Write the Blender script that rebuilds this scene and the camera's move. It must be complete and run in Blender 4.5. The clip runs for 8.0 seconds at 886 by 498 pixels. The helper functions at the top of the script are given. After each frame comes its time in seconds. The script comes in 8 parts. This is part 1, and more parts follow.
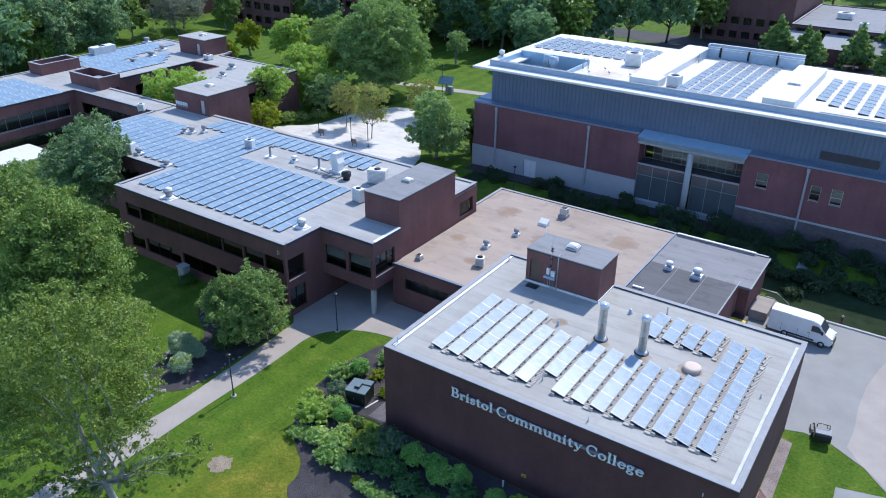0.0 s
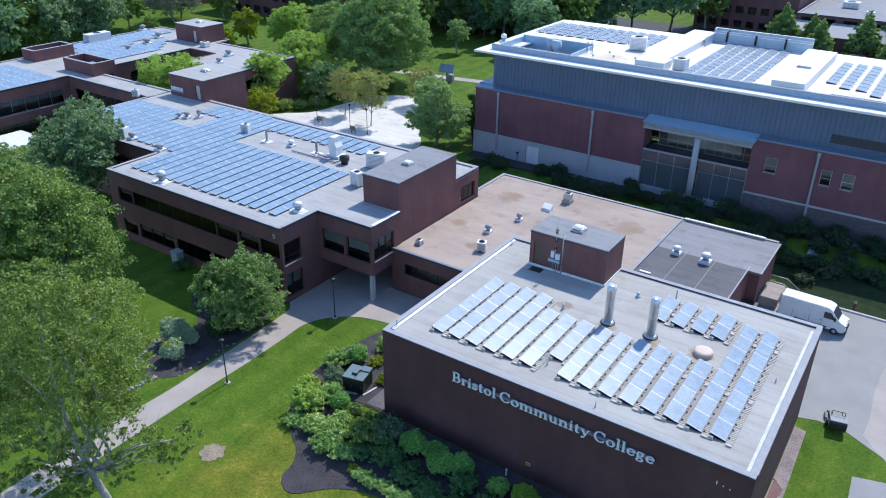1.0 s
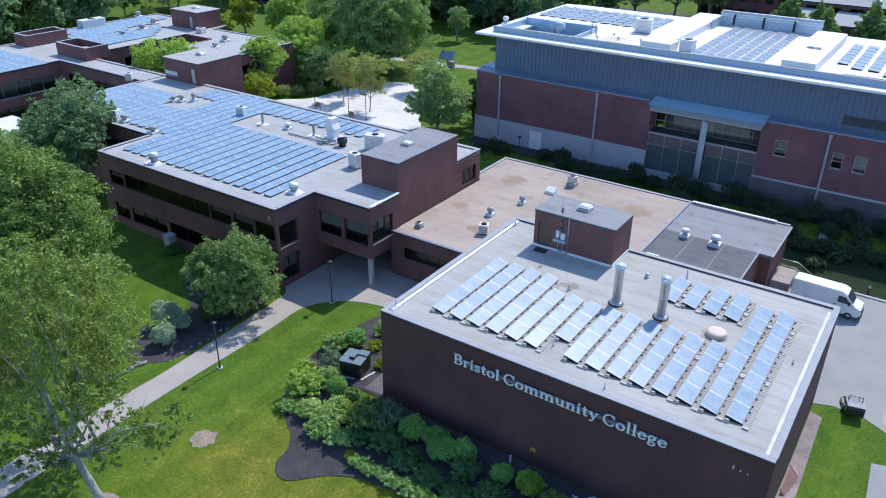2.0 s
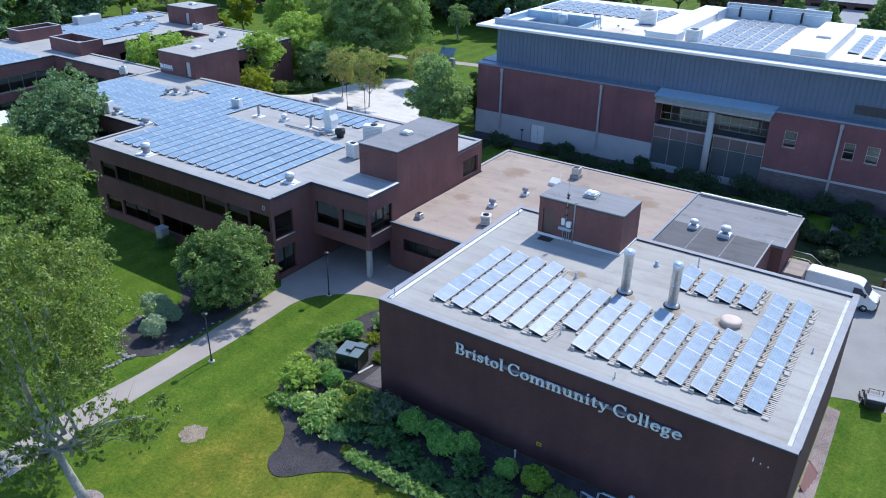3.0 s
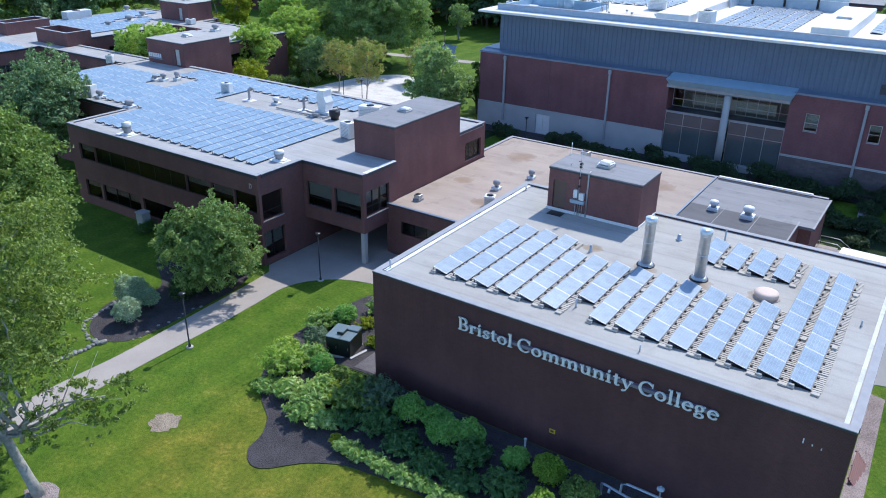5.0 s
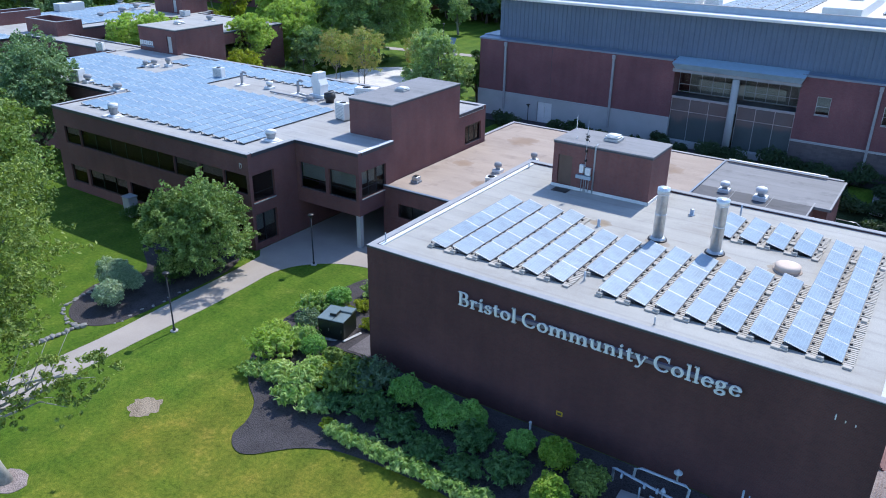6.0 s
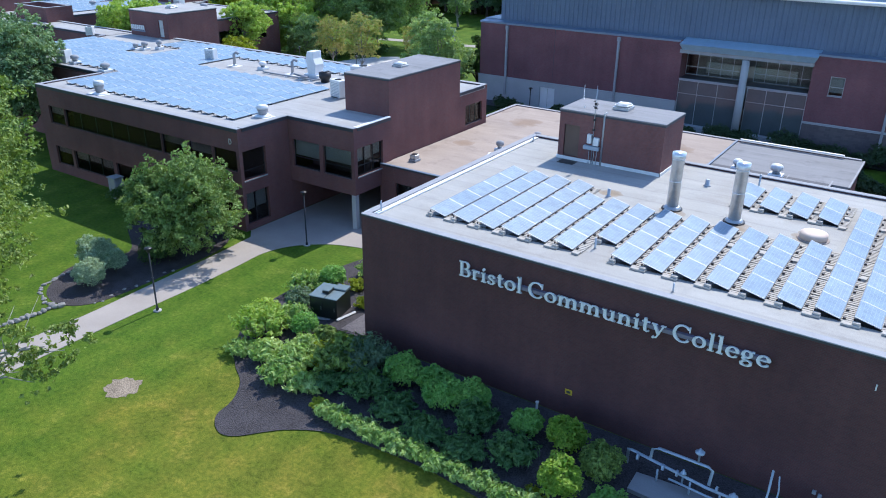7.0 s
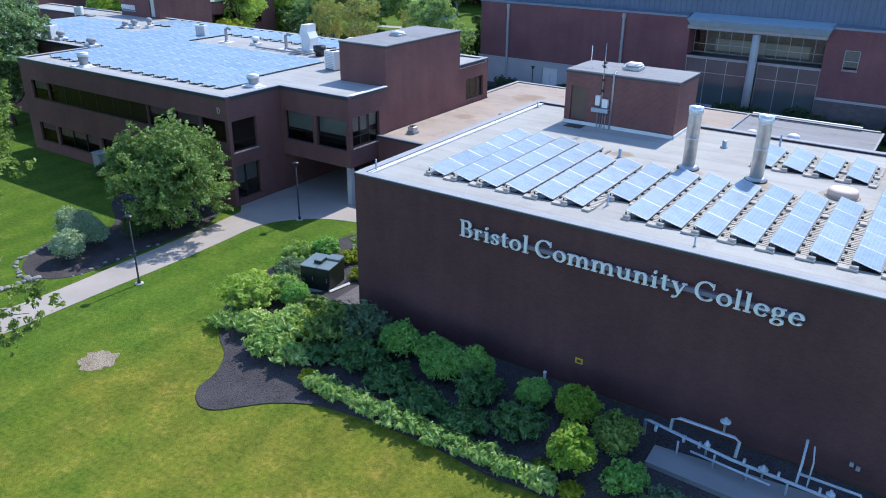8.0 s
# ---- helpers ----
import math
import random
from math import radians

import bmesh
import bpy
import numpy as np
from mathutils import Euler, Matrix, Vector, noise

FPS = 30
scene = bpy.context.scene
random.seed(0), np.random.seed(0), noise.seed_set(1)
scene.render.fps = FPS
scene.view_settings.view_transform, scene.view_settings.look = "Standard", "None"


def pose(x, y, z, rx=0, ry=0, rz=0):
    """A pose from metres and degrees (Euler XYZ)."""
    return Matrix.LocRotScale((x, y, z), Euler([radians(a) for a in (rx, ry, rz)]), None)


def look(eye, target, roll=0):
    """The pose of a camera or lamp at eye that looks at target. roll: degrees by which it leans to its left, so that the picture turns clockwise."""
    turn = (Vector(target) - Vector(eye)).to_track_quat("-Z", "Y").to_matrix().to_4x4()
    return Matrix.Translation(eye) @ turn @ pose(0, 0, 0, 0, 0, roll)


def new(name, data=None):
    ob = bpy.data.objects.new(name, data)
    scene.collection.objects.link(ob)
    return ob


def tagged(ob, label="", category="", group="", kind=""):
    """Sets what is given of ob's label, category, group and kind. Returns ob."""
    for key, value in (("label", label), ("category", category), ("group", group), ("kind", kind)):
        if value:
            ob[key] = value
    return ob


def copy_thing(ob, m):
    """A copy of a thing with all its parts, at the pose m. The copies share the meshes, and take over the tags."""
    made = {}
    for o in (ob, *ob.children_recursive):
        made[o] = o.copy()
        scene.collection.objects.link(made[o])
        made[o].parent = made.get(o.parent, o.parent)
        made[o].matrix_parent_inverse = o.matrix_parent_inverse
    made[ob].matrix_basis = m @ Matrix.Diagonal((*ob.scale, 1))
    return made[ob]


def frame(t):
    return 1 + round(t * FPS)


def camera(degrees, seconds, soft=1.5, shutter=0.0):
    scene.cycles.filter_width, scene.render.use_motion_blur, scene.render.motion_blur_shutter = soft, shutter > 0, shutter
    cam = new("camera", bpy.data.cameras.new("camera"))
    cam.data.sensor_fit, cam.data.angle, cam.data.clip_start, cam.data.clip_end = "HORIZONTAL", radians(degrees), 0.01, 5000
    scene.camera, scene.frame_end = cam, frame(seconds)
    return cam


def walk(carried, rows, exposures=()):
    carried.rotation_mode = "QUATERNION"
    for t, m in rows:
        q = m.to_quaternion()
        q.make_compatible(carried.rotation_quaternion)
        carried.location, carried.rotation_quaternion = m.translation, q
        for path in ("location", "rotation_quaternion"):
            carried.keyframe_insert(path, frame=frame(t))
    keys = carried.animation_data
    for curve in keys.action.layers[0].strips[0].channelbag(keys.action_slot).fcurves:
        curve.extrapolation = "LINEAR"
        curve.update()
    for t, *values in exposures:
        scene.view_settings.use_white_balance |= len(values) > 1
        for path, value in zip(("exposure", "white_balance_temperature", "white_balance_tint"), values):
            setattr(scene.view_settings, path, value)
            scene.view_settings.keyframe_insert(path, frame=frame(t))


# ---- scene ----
cam = camera(60.0, 8.0, soft=1.0)
PATH = [
    (0, (-0.272, 0.036, 45.244), (-1.266, 1.52, 44.343), 0.8),
    (0.5, (-0.725, 0.687, 44.155), (-1.717, 2.168, 43.25), 0.8),
    (1, (-1.163, 1.326, 42.878), (-2.156, 2.807, 41.971), 0.8),
    (1.5, (-1.599, 1.988, 41.552), (-2.592, 3.467, 40.643), 0.8),
    (2, (-2.108, 2.641, 40.295), (-3.099, 4.119, 39.383), 0.8),
    (3.5, (-3.448, 4.599, 36.395), (-4.45, 6.09, 35.517), 0.7),
    (4, (-3.924, 5.27, 35.107), (-4.931, 6.768, 34.245), 0.7),
    (4.5, (-4.446, 6.016, 33.604), (-5.455, 7.517, 32.75), 0.7),
    (6, (-5.955, 8.407, 28.693), (-6.97, 9.919, 27.866), 0.7),
    (6.5, (-6.508, 9.254, 27.106), (-7.524, 10.769, 26.285), 0.6),
    (7, (-7.071, 10.094, 25.477), (-8.088, 11.611, 24.663), 0.7),
    (7.5, (-7.594, 10.957, 23.807), (-8.613, 12.476, 22.998), 0.6),
    (8, (-8.13, 11.744, 22.243), (-9.148, 13.263, 21.434), 0.6),
]
walk(cam, [(t, look(eye, target, roll)) for t, eye, target, roll in PATH], exposures=[(0.0, 0.65, 5680, 11.0), (4.5, 0.68, 5700, 10.5), (8.0, 0.85, 5720, 10.5)])

# ---- world and sun ----
SUN_EL, SUN_AZ = 51.0, -2.0      # degrees up; degrees from +y towards -x
world = bpy.data.worlds.new("sky")
scene.world = world
world.use_nodes = True
wn = world.node_tree.nodes
sky = wn.new("ShaderNodeTexSky")
sky.sky_type, sky.sun_disc = "NISHITA", False
sky.sun_elevation, sky.sun_rotation = radians(SUN_EL), radians(-SUN_AZ)
sky.air_density, sky.dust_density, sky.ozone_density = 1.0, 0.3, 3.5
wn["Background"].inputs["Strength"].default_value = 0.15
world.node_tree.links.new(sky.outputs[0], wn["Background"].inputs["Color"])
sun = new("sun", bpy.data.lights.new("sun", "SUN"))
sun.data.energy, sun.data.angle, sun.data.color = 2.9, radians(0.53), (1.0, 0.91, 0.77)
_d = Vector((-math.sin(radians(SUN_AZ)) * math.cos(radians(SUN_EL)), math.cos(radians(SUN_AZ)) * math.cos(radians(SUN_EL)), math.sin(radians(SUN_EL))))
sun.matrix_world = look(_d * 200, (0, 0, 0))


# ---- materials ----
class Mat:
    """Small wrapper to write node materials in few lines."""

    def __init__(self, name, rough=0.7, metal=0.0, spec=0.5):
        self.m = bpy.data.materials.new(name)
        self.m.use_nodes = True
        self.t = self.m.node_tree
        self.b = self.t.nodes["Principled BSDF"]
        self.b.inputs["Roughness"].default_value = rough
        self.b.inputs["Metallic"].default_value = metal
        self.b.inputs["Specular IOR Level"].default_value = spec

    def node(self, kind, **kw):
        n = self.t.nodes.new(kind)
        for k, v in kw.items():
            n.inputs[k.replace("_", " ")].default_value = v
        return n

    def link(self, a, b):
        self.t.links.new(a, b)

    def pos(self, sx=1, sy=1, sz=1, obj=False):
        g = self.t.nodes.new("ShaderNodeTexCoord" if obj else "ShaderNodeNewGeometry")
        m = self.t.nodes.new("ShaderNodeMapping")
        m.inputs["Scale"].default_value = (sx, sy, sz)
        self.link(g.outputs["Object" if obj else "Position"], m.inputs["Vector"])
        return m.outputs[0]

    def noise(self, scale, detail=4.0, vec=None, rough=0.55):
        n = self.node("ShaderNodeTexNoise", Scale=scale, Detail=detail, Roughness=rough)
        self.link(vec or self.pos(), n.inputs["Vector"])
        return n.outputs["Fac"]

    def ramp(self, fac, *stops):
        r = self.t.nodes.new("ShaderNodeValToRGB")
        e = r.color_ramp.elements
        while len(e) < len(stops):
            e.new(0.5)
        for el, (p, c) in zip(e, stops):
            el.position, el.color = p, (*c, 1)
        self.link(fac, r.inputs[0])
        return r.outputs[0]

    def mix(self, fac, a, b, mode="MIX"):
        n = self.t.nodes.new("ShaderNodeMix")
        n.data_type, n.blend_type = "RGBA", mode
        for sock, v in ((n.inputs[0], fac), (n.inputs[6], a), (n.inputs[7], b)):
            if isinstance(v, (int, float)):
                sock.default_value = v
            elif isinstance(v, tuple):
                sock.default_value = (*v, 1)
            else:
                self.link(v, sock)
        return n.outputs[2]

    def color(self, c):
        if isinstance(c, tuple):
            self.b.inputs["Base Color"].default_value = (*c, 1)
        else:
            self.link(c, self.b.inputs["Base Color"])
        return self

    def bump(self, h, strength=0.3, dist=0.02):
        n = self.node("ShaderNodeBump", Strength=strength, Distance=dist)
        self.link(h, n.inputs["Height"])
        self.link(n.outputs[0], self.b.inputs["Normal"])
        return self

    def rand(self):
        return self.t.nodes.new("ShaderNodeObjectInfo").outputs["Random"]

    def island(self):
        return self.t.nodes.new("ShaderNodeNewGeometry").outputs["Random Per Island"]


def plain(name, c, rough=0.6, metal=0.0, vary=0.15, scale=1.5, spec=0.5):
    """A paint or metal with faint dirt at two scales."""
    k = Mat(name, rough, metal, spec)
    big, fine = k.noise(scale), k.noise(scale * 14, 3.0)
    dark = tuple(v * (1 - vary) for v in c)
    lite = tuple(min(1, v * (1 + vary * 0.6)) for v in c)
    a = k.ramp(big, (0.3, dark), (0.7, lite))
    k.color(k.mix(0.35, a, k.ramp(fine, (0.35, dark), (0.65, lite))))
    return k.m


def brick_mat(name, c1, c2, mortar, bw=0.215, bh=0.075):
    k = Mat(name, 0.85, 0.0, 0.3)
    g = k.t.nodes.new("ShaderNodeNewGeometry")
    s = k.t.nodes.new("ShaderNodeSeparateXYZ")
    k.link(g.outputs["Position"], s.inputs[0])
    add = k.t.nodes.new("ShaderNodeMath")
    k.link(s.outputs[0], add.inputs[0]), k.link(s.outputs[1], add.inputs[1])
    c = k.t.nodes.new("ShaderNodeCombineXYZ")
    k.link(add.outputs[0], c.inputs[0]), k.link(s.outputs[2], c.inputs[1])
    b = k.node("ShaderNodeTexBrick", Scale=1.0, Mortar_Size=0.006, Brick_Width=bw, Row_Height=bh, Bias=-0.2)
    b.inputs["Color1"].default_value, b.inputs["Color2"].default_value = (*c1, 1), (*c2, 1)
    b.inputs["Mortar"].default_value = (*mortar, 1)
    k.link(c.outputs[0], b.inputs["Vector"])
    stain = k.ramp(k.noise(0.25, 5.0), (0.3, (0.78, 0.76, 0.78)), (0.7, (1.08, 1.05, 1.03)))
    streak = k.ramp(k.noise(1.0, 4.0, k.pos(1.2, 1.2, 0.12)), (0.35, (0.92, 0.92, 0.93)), (0.65, (1.04, 1.03, 1.02)))
    k.color(k.mix(1.0, k.mix(1.0, b.outputs["Color"], stain, "MULTIPLY"), streak, "MULTIPLY"))
    k.bump(b.outputs["Fac"], -0.4, 0.01)
    return k.m


def roof_mat(name, c, stain, rough=0.8, sheet=True, blot=0.35, rust=(), tone=(0.74, 0.6, 0.46)):
    """A flat roof: felt or membrane with faint seams, ponding stains, streaks and grit."""
    k = Mat(name, rough, 0, 0.35)
    a = k.ramp(k.noise(0.13, 7.0, None, 0.62), (0.36, stain), (0.5, tuple((u + 2 * v) / 3 for u, v in zip(stain, c))), (0.66, c))
    streak = k.ramp(k.noise(1.1, 6.0, k.pos(0.22, 1, 1)), (0.32, tuple(v * 0.8 for v in c)), (0.7, tuple(min(1, v * 1.1) for v in c)))
    col = k.mix(0.5, a, streak)
    spots = k.ramp(k.noise(0.45, 8.0, None, 0.7), (0.55, (1, 1, 1)), (0.72, (1 - blot, 1 - blot, 1 - blot * 0.95)))
    col = k.mix(1.0, col, spots, "MULTIPLY")
    if sheet:
        w = k.node("ShaderNodeTexWave", Scale=0.17, Distortion=0.4, Detail=1.0)
        w.bands_direction = "Y"
        k.link(k.pos(0.02, 1, 1), w.inputs["Vector"])
        col = k.mix(1.0, col, k.ramp(w.outputs["Fac"], (0.0, (0.9, 0.9, 0.91)), (0.05, (1, 1, 1))), "MULTIPLY")
    for x, y, r in rust:        # brown run-off stains round metal fittings
        g = k.t.nodes.new("ShaderNodeNewGeometry")
        dist = k.t.nodes.new("ShaderNodeVectorMath")
        dist.operation = "MULTIPLY_ADD"
        k.link(g.outputs["Position"], dist.inputs[0])
        dist.inputs[1].default_value, dist.inputs[2].default_value = (1 / r, 1 / r, 0), (-x / r, -y / r, 0)
        ln = k.t.nodes.new("ShaderNodeVectorMath")
        ln.operation = "LENGTH"
        k.link(dist.outputs[0], ln.inputs[0])
        wob = k.t.nodes.new("ShaderNodeMath")
        wob.operation = "ADD"
        k.link(ln.outputs["Value"], wob.inputs[0]), k.link(k.noise(0.9, 5.0), wob.inputs[1])
        col = k.mix(1.0, col, k.ramp(wob.outputs[0], (0.7, tone), (1.05, tuple((v + 1.2) / 2.2 for v in tone)), (1.45, (1, 1, 1))), "MULTIPLY")
    grit = k.ramp(k.noise(22.0, 3.0), (0.3, (0.88, 0.88, 0.88)), (0.7, (1.08, 1.08, 1.08)))
    k.color(k.mix(1.0, col, grit, "MULTIPLY"))
    k.bump(k.noise(9.0, 3.0), 0.25, 0.02)
    return k.m


def leaf_mat(name, dark, mid, light, trans=0.48):
    """Leaves: three greens by leaf, larger patches by place, some light through the blade."""
    k = Mat(name, 0.5, 0, 0.35)
    a = k.ramp(k.island(), (0.0, dark), (0.55, mid), (1.0, light))
    col = k.mix(0.4, a, k.ramp(k.noise(0.5, 3.0), (0.35, dark), (0.65, light)))
    k.color(col)
    tr = k.t.nodes.new("ShaderNodeBsdfTranslucent")
    k.link(k.mix(1.0, col, (1.0, 1.0, 0.45), "MULTIPLY"), tr.inputs[0])
    mx = k.t.nodes.new("ShaderNodeMixShader")
    mx.inputs[0].default_value = trans
    k.link(k.b.outputs[0], mx.inputs[1]), k.link(tr.outputs[0], mx.inputs[2])
    k.link(mx.outputs[0], k.t.nodes["Material Output"].inputs["Surface"])
    return k.m


def grass_mat():
    """Mown lawn: fresh greens, drier and browner on the open slope before the bed, blade-fine grain."""
    k = Mat("lawn", 0.9, 0, 0.15)
    g = k.t.nodes.new("ShaderNodeNewGeometry")
    far = k.t.nodes.new("ShaderNodeVectorMath")
    far.operation = "DISTANCE"
    k.link(g.outputs["Position"], far.inputs[0])
    far.inputs[1].default_value = (-23, 25, 0)
    worn = k.t.nodes.new("ShaderNodeMath")
    worn.operation = "MULTIPLY"
    k.link(far.outputs["Value"], worn.inputs[0])
    worn.inputs[1].default_value = -0.03
    dry = k.t.nodes.new("ShaderNodeMath")
    dry.operation, dry.use_clamp = "MULTIPLY_ADD", True
    k.link(k.noise(0.11, 7.0, None, 0.62), dry.inputs[0])
    dry.inputs[1].default_value = 1.56
    k.link(worn.outputs[0], dry.inputs[2])
    big = k.ramp(dry.outputs[0], (0.0, (0.094, 0.163, 0.016)), (0.2, (0.12, 0.174, 0.018)), (0.45, (0.158, 0.182, 0.021)), (0.65, (0.195, 0.19, 0.027)), (0.9, (0.26, 0.21, 0.05)))
    mid = k.ramp(k.noise(0.5, 8.0, None, 0.72), (0.28, (0.5, 0.68, 0.5)), (0.44, (0.9, 0.96, 0.9)), (0.56, (1.1, 1.04, 1.1)), (0.66, (1.6, 1.26, 1.8)), (0.76, (2.1, 1.5, 2.6)))
    mow = k.node("ShaderNodeTexWave", Scale=0.1, Distortion=5.0, Detail=3.0)
    k.link(k.pos(0.9, -0.5, 0), mow.inputs["Vector"])
    fine = k.ramp(k.noise(4.0, 8.0, None, 0.78), (0.3, (0.5, 0.55, 0.48)), (0.7, (1.32, 1.27, 1.16)))
    c = k.mix(1.0, big, mid, "MULTIPLY")
    c = k.mix(1.0, c, k.ramp(mow.outputs["Fac"], (0.3, (0.9, 0.93, 0.9)), (0.7, (1.06, 1.05, 1.03))), "MULTIPLY")
    k.color(k.mix(1.0, c, fine, "MULTIPLY"))
    k.bump(k.noise(16.0, 5.0), 0.9, 0.06)
    return k.m


def concrete_mat(name, c, joint=0.0):
    k = Mat(name, 0.85, 0, 0.3)
    a = k.ramp(k.noise(0.35, 6.0), (0.3, tuple(v * 0.8 for v in c)), (0.7, tuple(v * 1.1 for v in c)))
    f = k.ramp(k.noise(14, 4.0), (0.3, tuple(v * 0.85 for v in c)), (0.7, tuple(v * 1.1 for v in c)))
    k.color(k.mix(0.4, a, f))
    k.bump(k.noise(20.0, 3.0), 0.2, 0.01)
    return k.m


def mulch_mat(name, c):
    k = Mat(name, 0.95, 0, 0.1)
    v = k.node("ShaderNodeTexVoronoi", Scale=9.0)
    k.link(k.pos(1, 1.8, 1), v.inputs["Vector"])
    a = k.ramp(v.outputs["Distance"], (0.0, tuple(x * 1.7 for x in c)), (0.5, c), (0.9, tuple(x * 0.4 for x in c)))
    k.color(k.mix(0.4, a, k.ramp(k.noise(0.8, 5.0), (0.3, tuple(x * 0.6 for x in c)), (0.7, tuple(x * 1.6 for x in c)))))
    k.bump(v.outputs["Distance"], 0.9, 0.05)
    return k.m


def solar_mat(name, c, rough=0.38):
    """Cells under glass: a fine grid of cells with pale lines, panel by panel a little different."""
    k = Mat(name, rough, 0, 0.22)
    b = k.node("ShaderNodeTexBrick", Scale=1.0, Mortar_Size=0.006, Brick_Width=0.162, Row_Height=0.162, Mortar_Smooth=0.2)
    b.offset = 0.0
    b.inputs["Color1"].default_value = (*c, 1)
    b.inputs["Color2"].default_value = (*(v * 1.18 for v in c), 1)
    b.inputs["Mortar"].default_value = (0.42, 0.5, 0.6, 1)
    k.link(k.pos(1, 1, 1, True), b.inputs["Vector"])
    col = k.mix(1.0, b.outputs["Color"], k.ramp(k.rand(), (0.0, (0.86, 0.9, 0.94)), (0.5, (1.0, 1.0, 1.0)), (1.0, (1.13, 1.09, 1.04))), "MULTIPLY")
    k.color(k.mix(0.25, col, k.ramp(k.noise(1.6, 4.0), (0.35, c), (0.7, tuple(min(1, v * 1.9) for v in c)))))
    return k.m


def glass_mat(name, tint=(0.75, 0.85, 0.85), ior=1.3):
    k = Mat(name, 0.03, 0, 0.5)
    k.color(tint)
    k.b.inputs["Transmission Weight"].default_value = 1.0
    k.b.inputs["IOR"].default_value = ior
    return k.m


BRICK = brick_mat("brick_brown", (0.213, 0.094, 0.085), (0.165, 0.077, 0.074), (0.189, 0.136, 0.132))
# the same brown brick, with the lettered wall's shade in a darker colour
BRICK_SHADED = brick_mat("brick_brown_shaded", (0.115, 0.052, 0.053), (0.09, 0.044, 0.046), (0.102, 0.075, 0.077))
BRICK_C = brick_mat("brick_red", (0.215, 0.094, 0.104), (0.172, 0.078, 0.088), (0.2, 0.135, 0.14))
ROOF_A = roof_mat("membrane_grey", (0.43, 0.425, 0.41), (0.34, 0.315, 0.285), 0.8, True, 0.2)
ROOF_L = roof_mat("membrane_stained", (0.43, 0.418, 0.385), (0.33, 0.303, 0.268), 0.8, True, 0.2, ((-19.3, 52.6, 1.5), (-15.7, 52.4, 1.8), (-12.0, 52.8, 1.9), (-23.6, 53.6, 1.5)))
ROOF_TAN = roof_mat("gravel_tan", (0.44, 0.36, 0.3), (0.31, 0.245, 0.2), 0.9, False, 0.32, ((-40, 66, 2.6), (-36, 75, 3.2), (-28, 80, 3.6), (-20, 83, 3), (-44, 80, 3.4), (-45, 70, 2)), (0.76, 0.68, 0.6))
ROOF_DARK = roof_mat("felt_dark", (0.13, 0.13, 0.14), (0.1, 0.1, 0.105))
ROOF_MID = roof_mat("felt_mid", (0.27, 0.27, 0.28), (0.2, 0.2, 0.205))
ROOF_WHITE = roof_mat("membrane_white", (0.8, 0.76, 0.69), (0.68, 0.61, 0.53), 0.6, True, 0.3, ((-44, 108, 5), (-40, 113, 4.5), (-11, 106, 4), (-24, 104.5, 3)), (0.82, 0.72, 0.6))
EDGE_PALE = plain("edge_membrane_pale", (0.62, 0.63, 0.64), 0.7, 0.0, 0.35, 1.2, 0.25)
COPING = plain("coping_pale", (0.35, 0.355, 0.37), 0.75, 0.0, 0.15, 1.5, 0.25)
FASCIA = plain("fascia_dark", (0.06, 0.065, 0.08), 0.45, 0.3, 0.2)
GRASS = grass_mat()
PATH_M = concrete_mat("path_concrete", (0.4, 0.355, 0.32))
PLAZA_M = concrete_mat("plaza_concrete", (0.4, 0.35, 0.32))
# darker mottling is the paving's own texture and painted tree shade
PATIO_M = roof_mat("patio_pale", (0.74, 0.71, 0.67), (0.5, 0.46, 0.42), 0.85, False, 0.3)
ASPHALT = concrete_mat("asphalt_worn", (0.31, 0.305, 0.29))
ASPHALT_D = concrete_mat("asphalt_dark", (0.07, 0.07, 0.075))
KERB = concrete_mat("kerb_stone", (0.45, 0.44, 0.43))
MULCH = mulch_mat("mulch_dark", (0.075, 0.068, 0.072))
GRAVEL = mulch_mat("gravel_pink", (0.3, 0.25, 0.24))
PAD_D = mulch_mat("gravel_dark", (0.16, 0.145, 0.15))
SOIL = mulch_mat("bare_soil", (0.3, 0.245, 0.185))
# these two pale blues carry reflected sky and glare in the cell colour
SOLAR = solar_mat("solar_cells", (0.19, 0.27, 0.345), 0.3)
SOLAR_GLARE = solar_mat("solar_cells_glare", (0.228, 0.285, 0.338), 0.3)
SOLAR_G = solar_mat("solar_cells_grey", (0.165, 0.205, 0.245), 0.34)
FRAME_AL = plain("aluminium", (0.58, 0.6, 0.62), 0.5, 0.1, 0.08)
# darker long frames draw the dark lines between panel rows
FRAME_DK = plain("aluminium_dark", (0.2, 0.24, 0.29), 0.5, 0.2, 0.08)
STEEL = plain("bright_steel", (0.78, 0.79, 0.8), 0.36, 0.75, 0.22, 3.0)
GALV = plain("galvanised", (0.5, 0.52, 0.54), 0.45, 0.7, 0.2)
WHITE = plain("white_paint", (0.78, 0.78, 0.77), 0.5, 0.0, 0.1)
BLACK = plain("black_paint", (0.02, 0.02, 0.022), 0.4, 0.0, 0.3)
DARK = plain("dark_frame", (0.035, 0.032, 0.034), 0.45, 0.2, 0.2)
BLOCK = concrete_mat("ballast_block", (0.5, 0.46, 0.4))
STONE = concrete_mat("base_stone", (0.44, 0.45, 0.46))
STONE_D = brick_mat("base_stone_brown", (0.15, 0.13, 0.135), (0.11, 0.1, 0.105), (0.17, 0.155, 0.16), 0.6, 0.3)
BARK = plain("bark_grey", (0.31, 0.29, 0.26), 0.9, 0, 0.35, 6.0)
BARK_P = plain("bark_pale", (0.36, 0.345, 0.31), 0.9, 0, 0.45, 5.0)
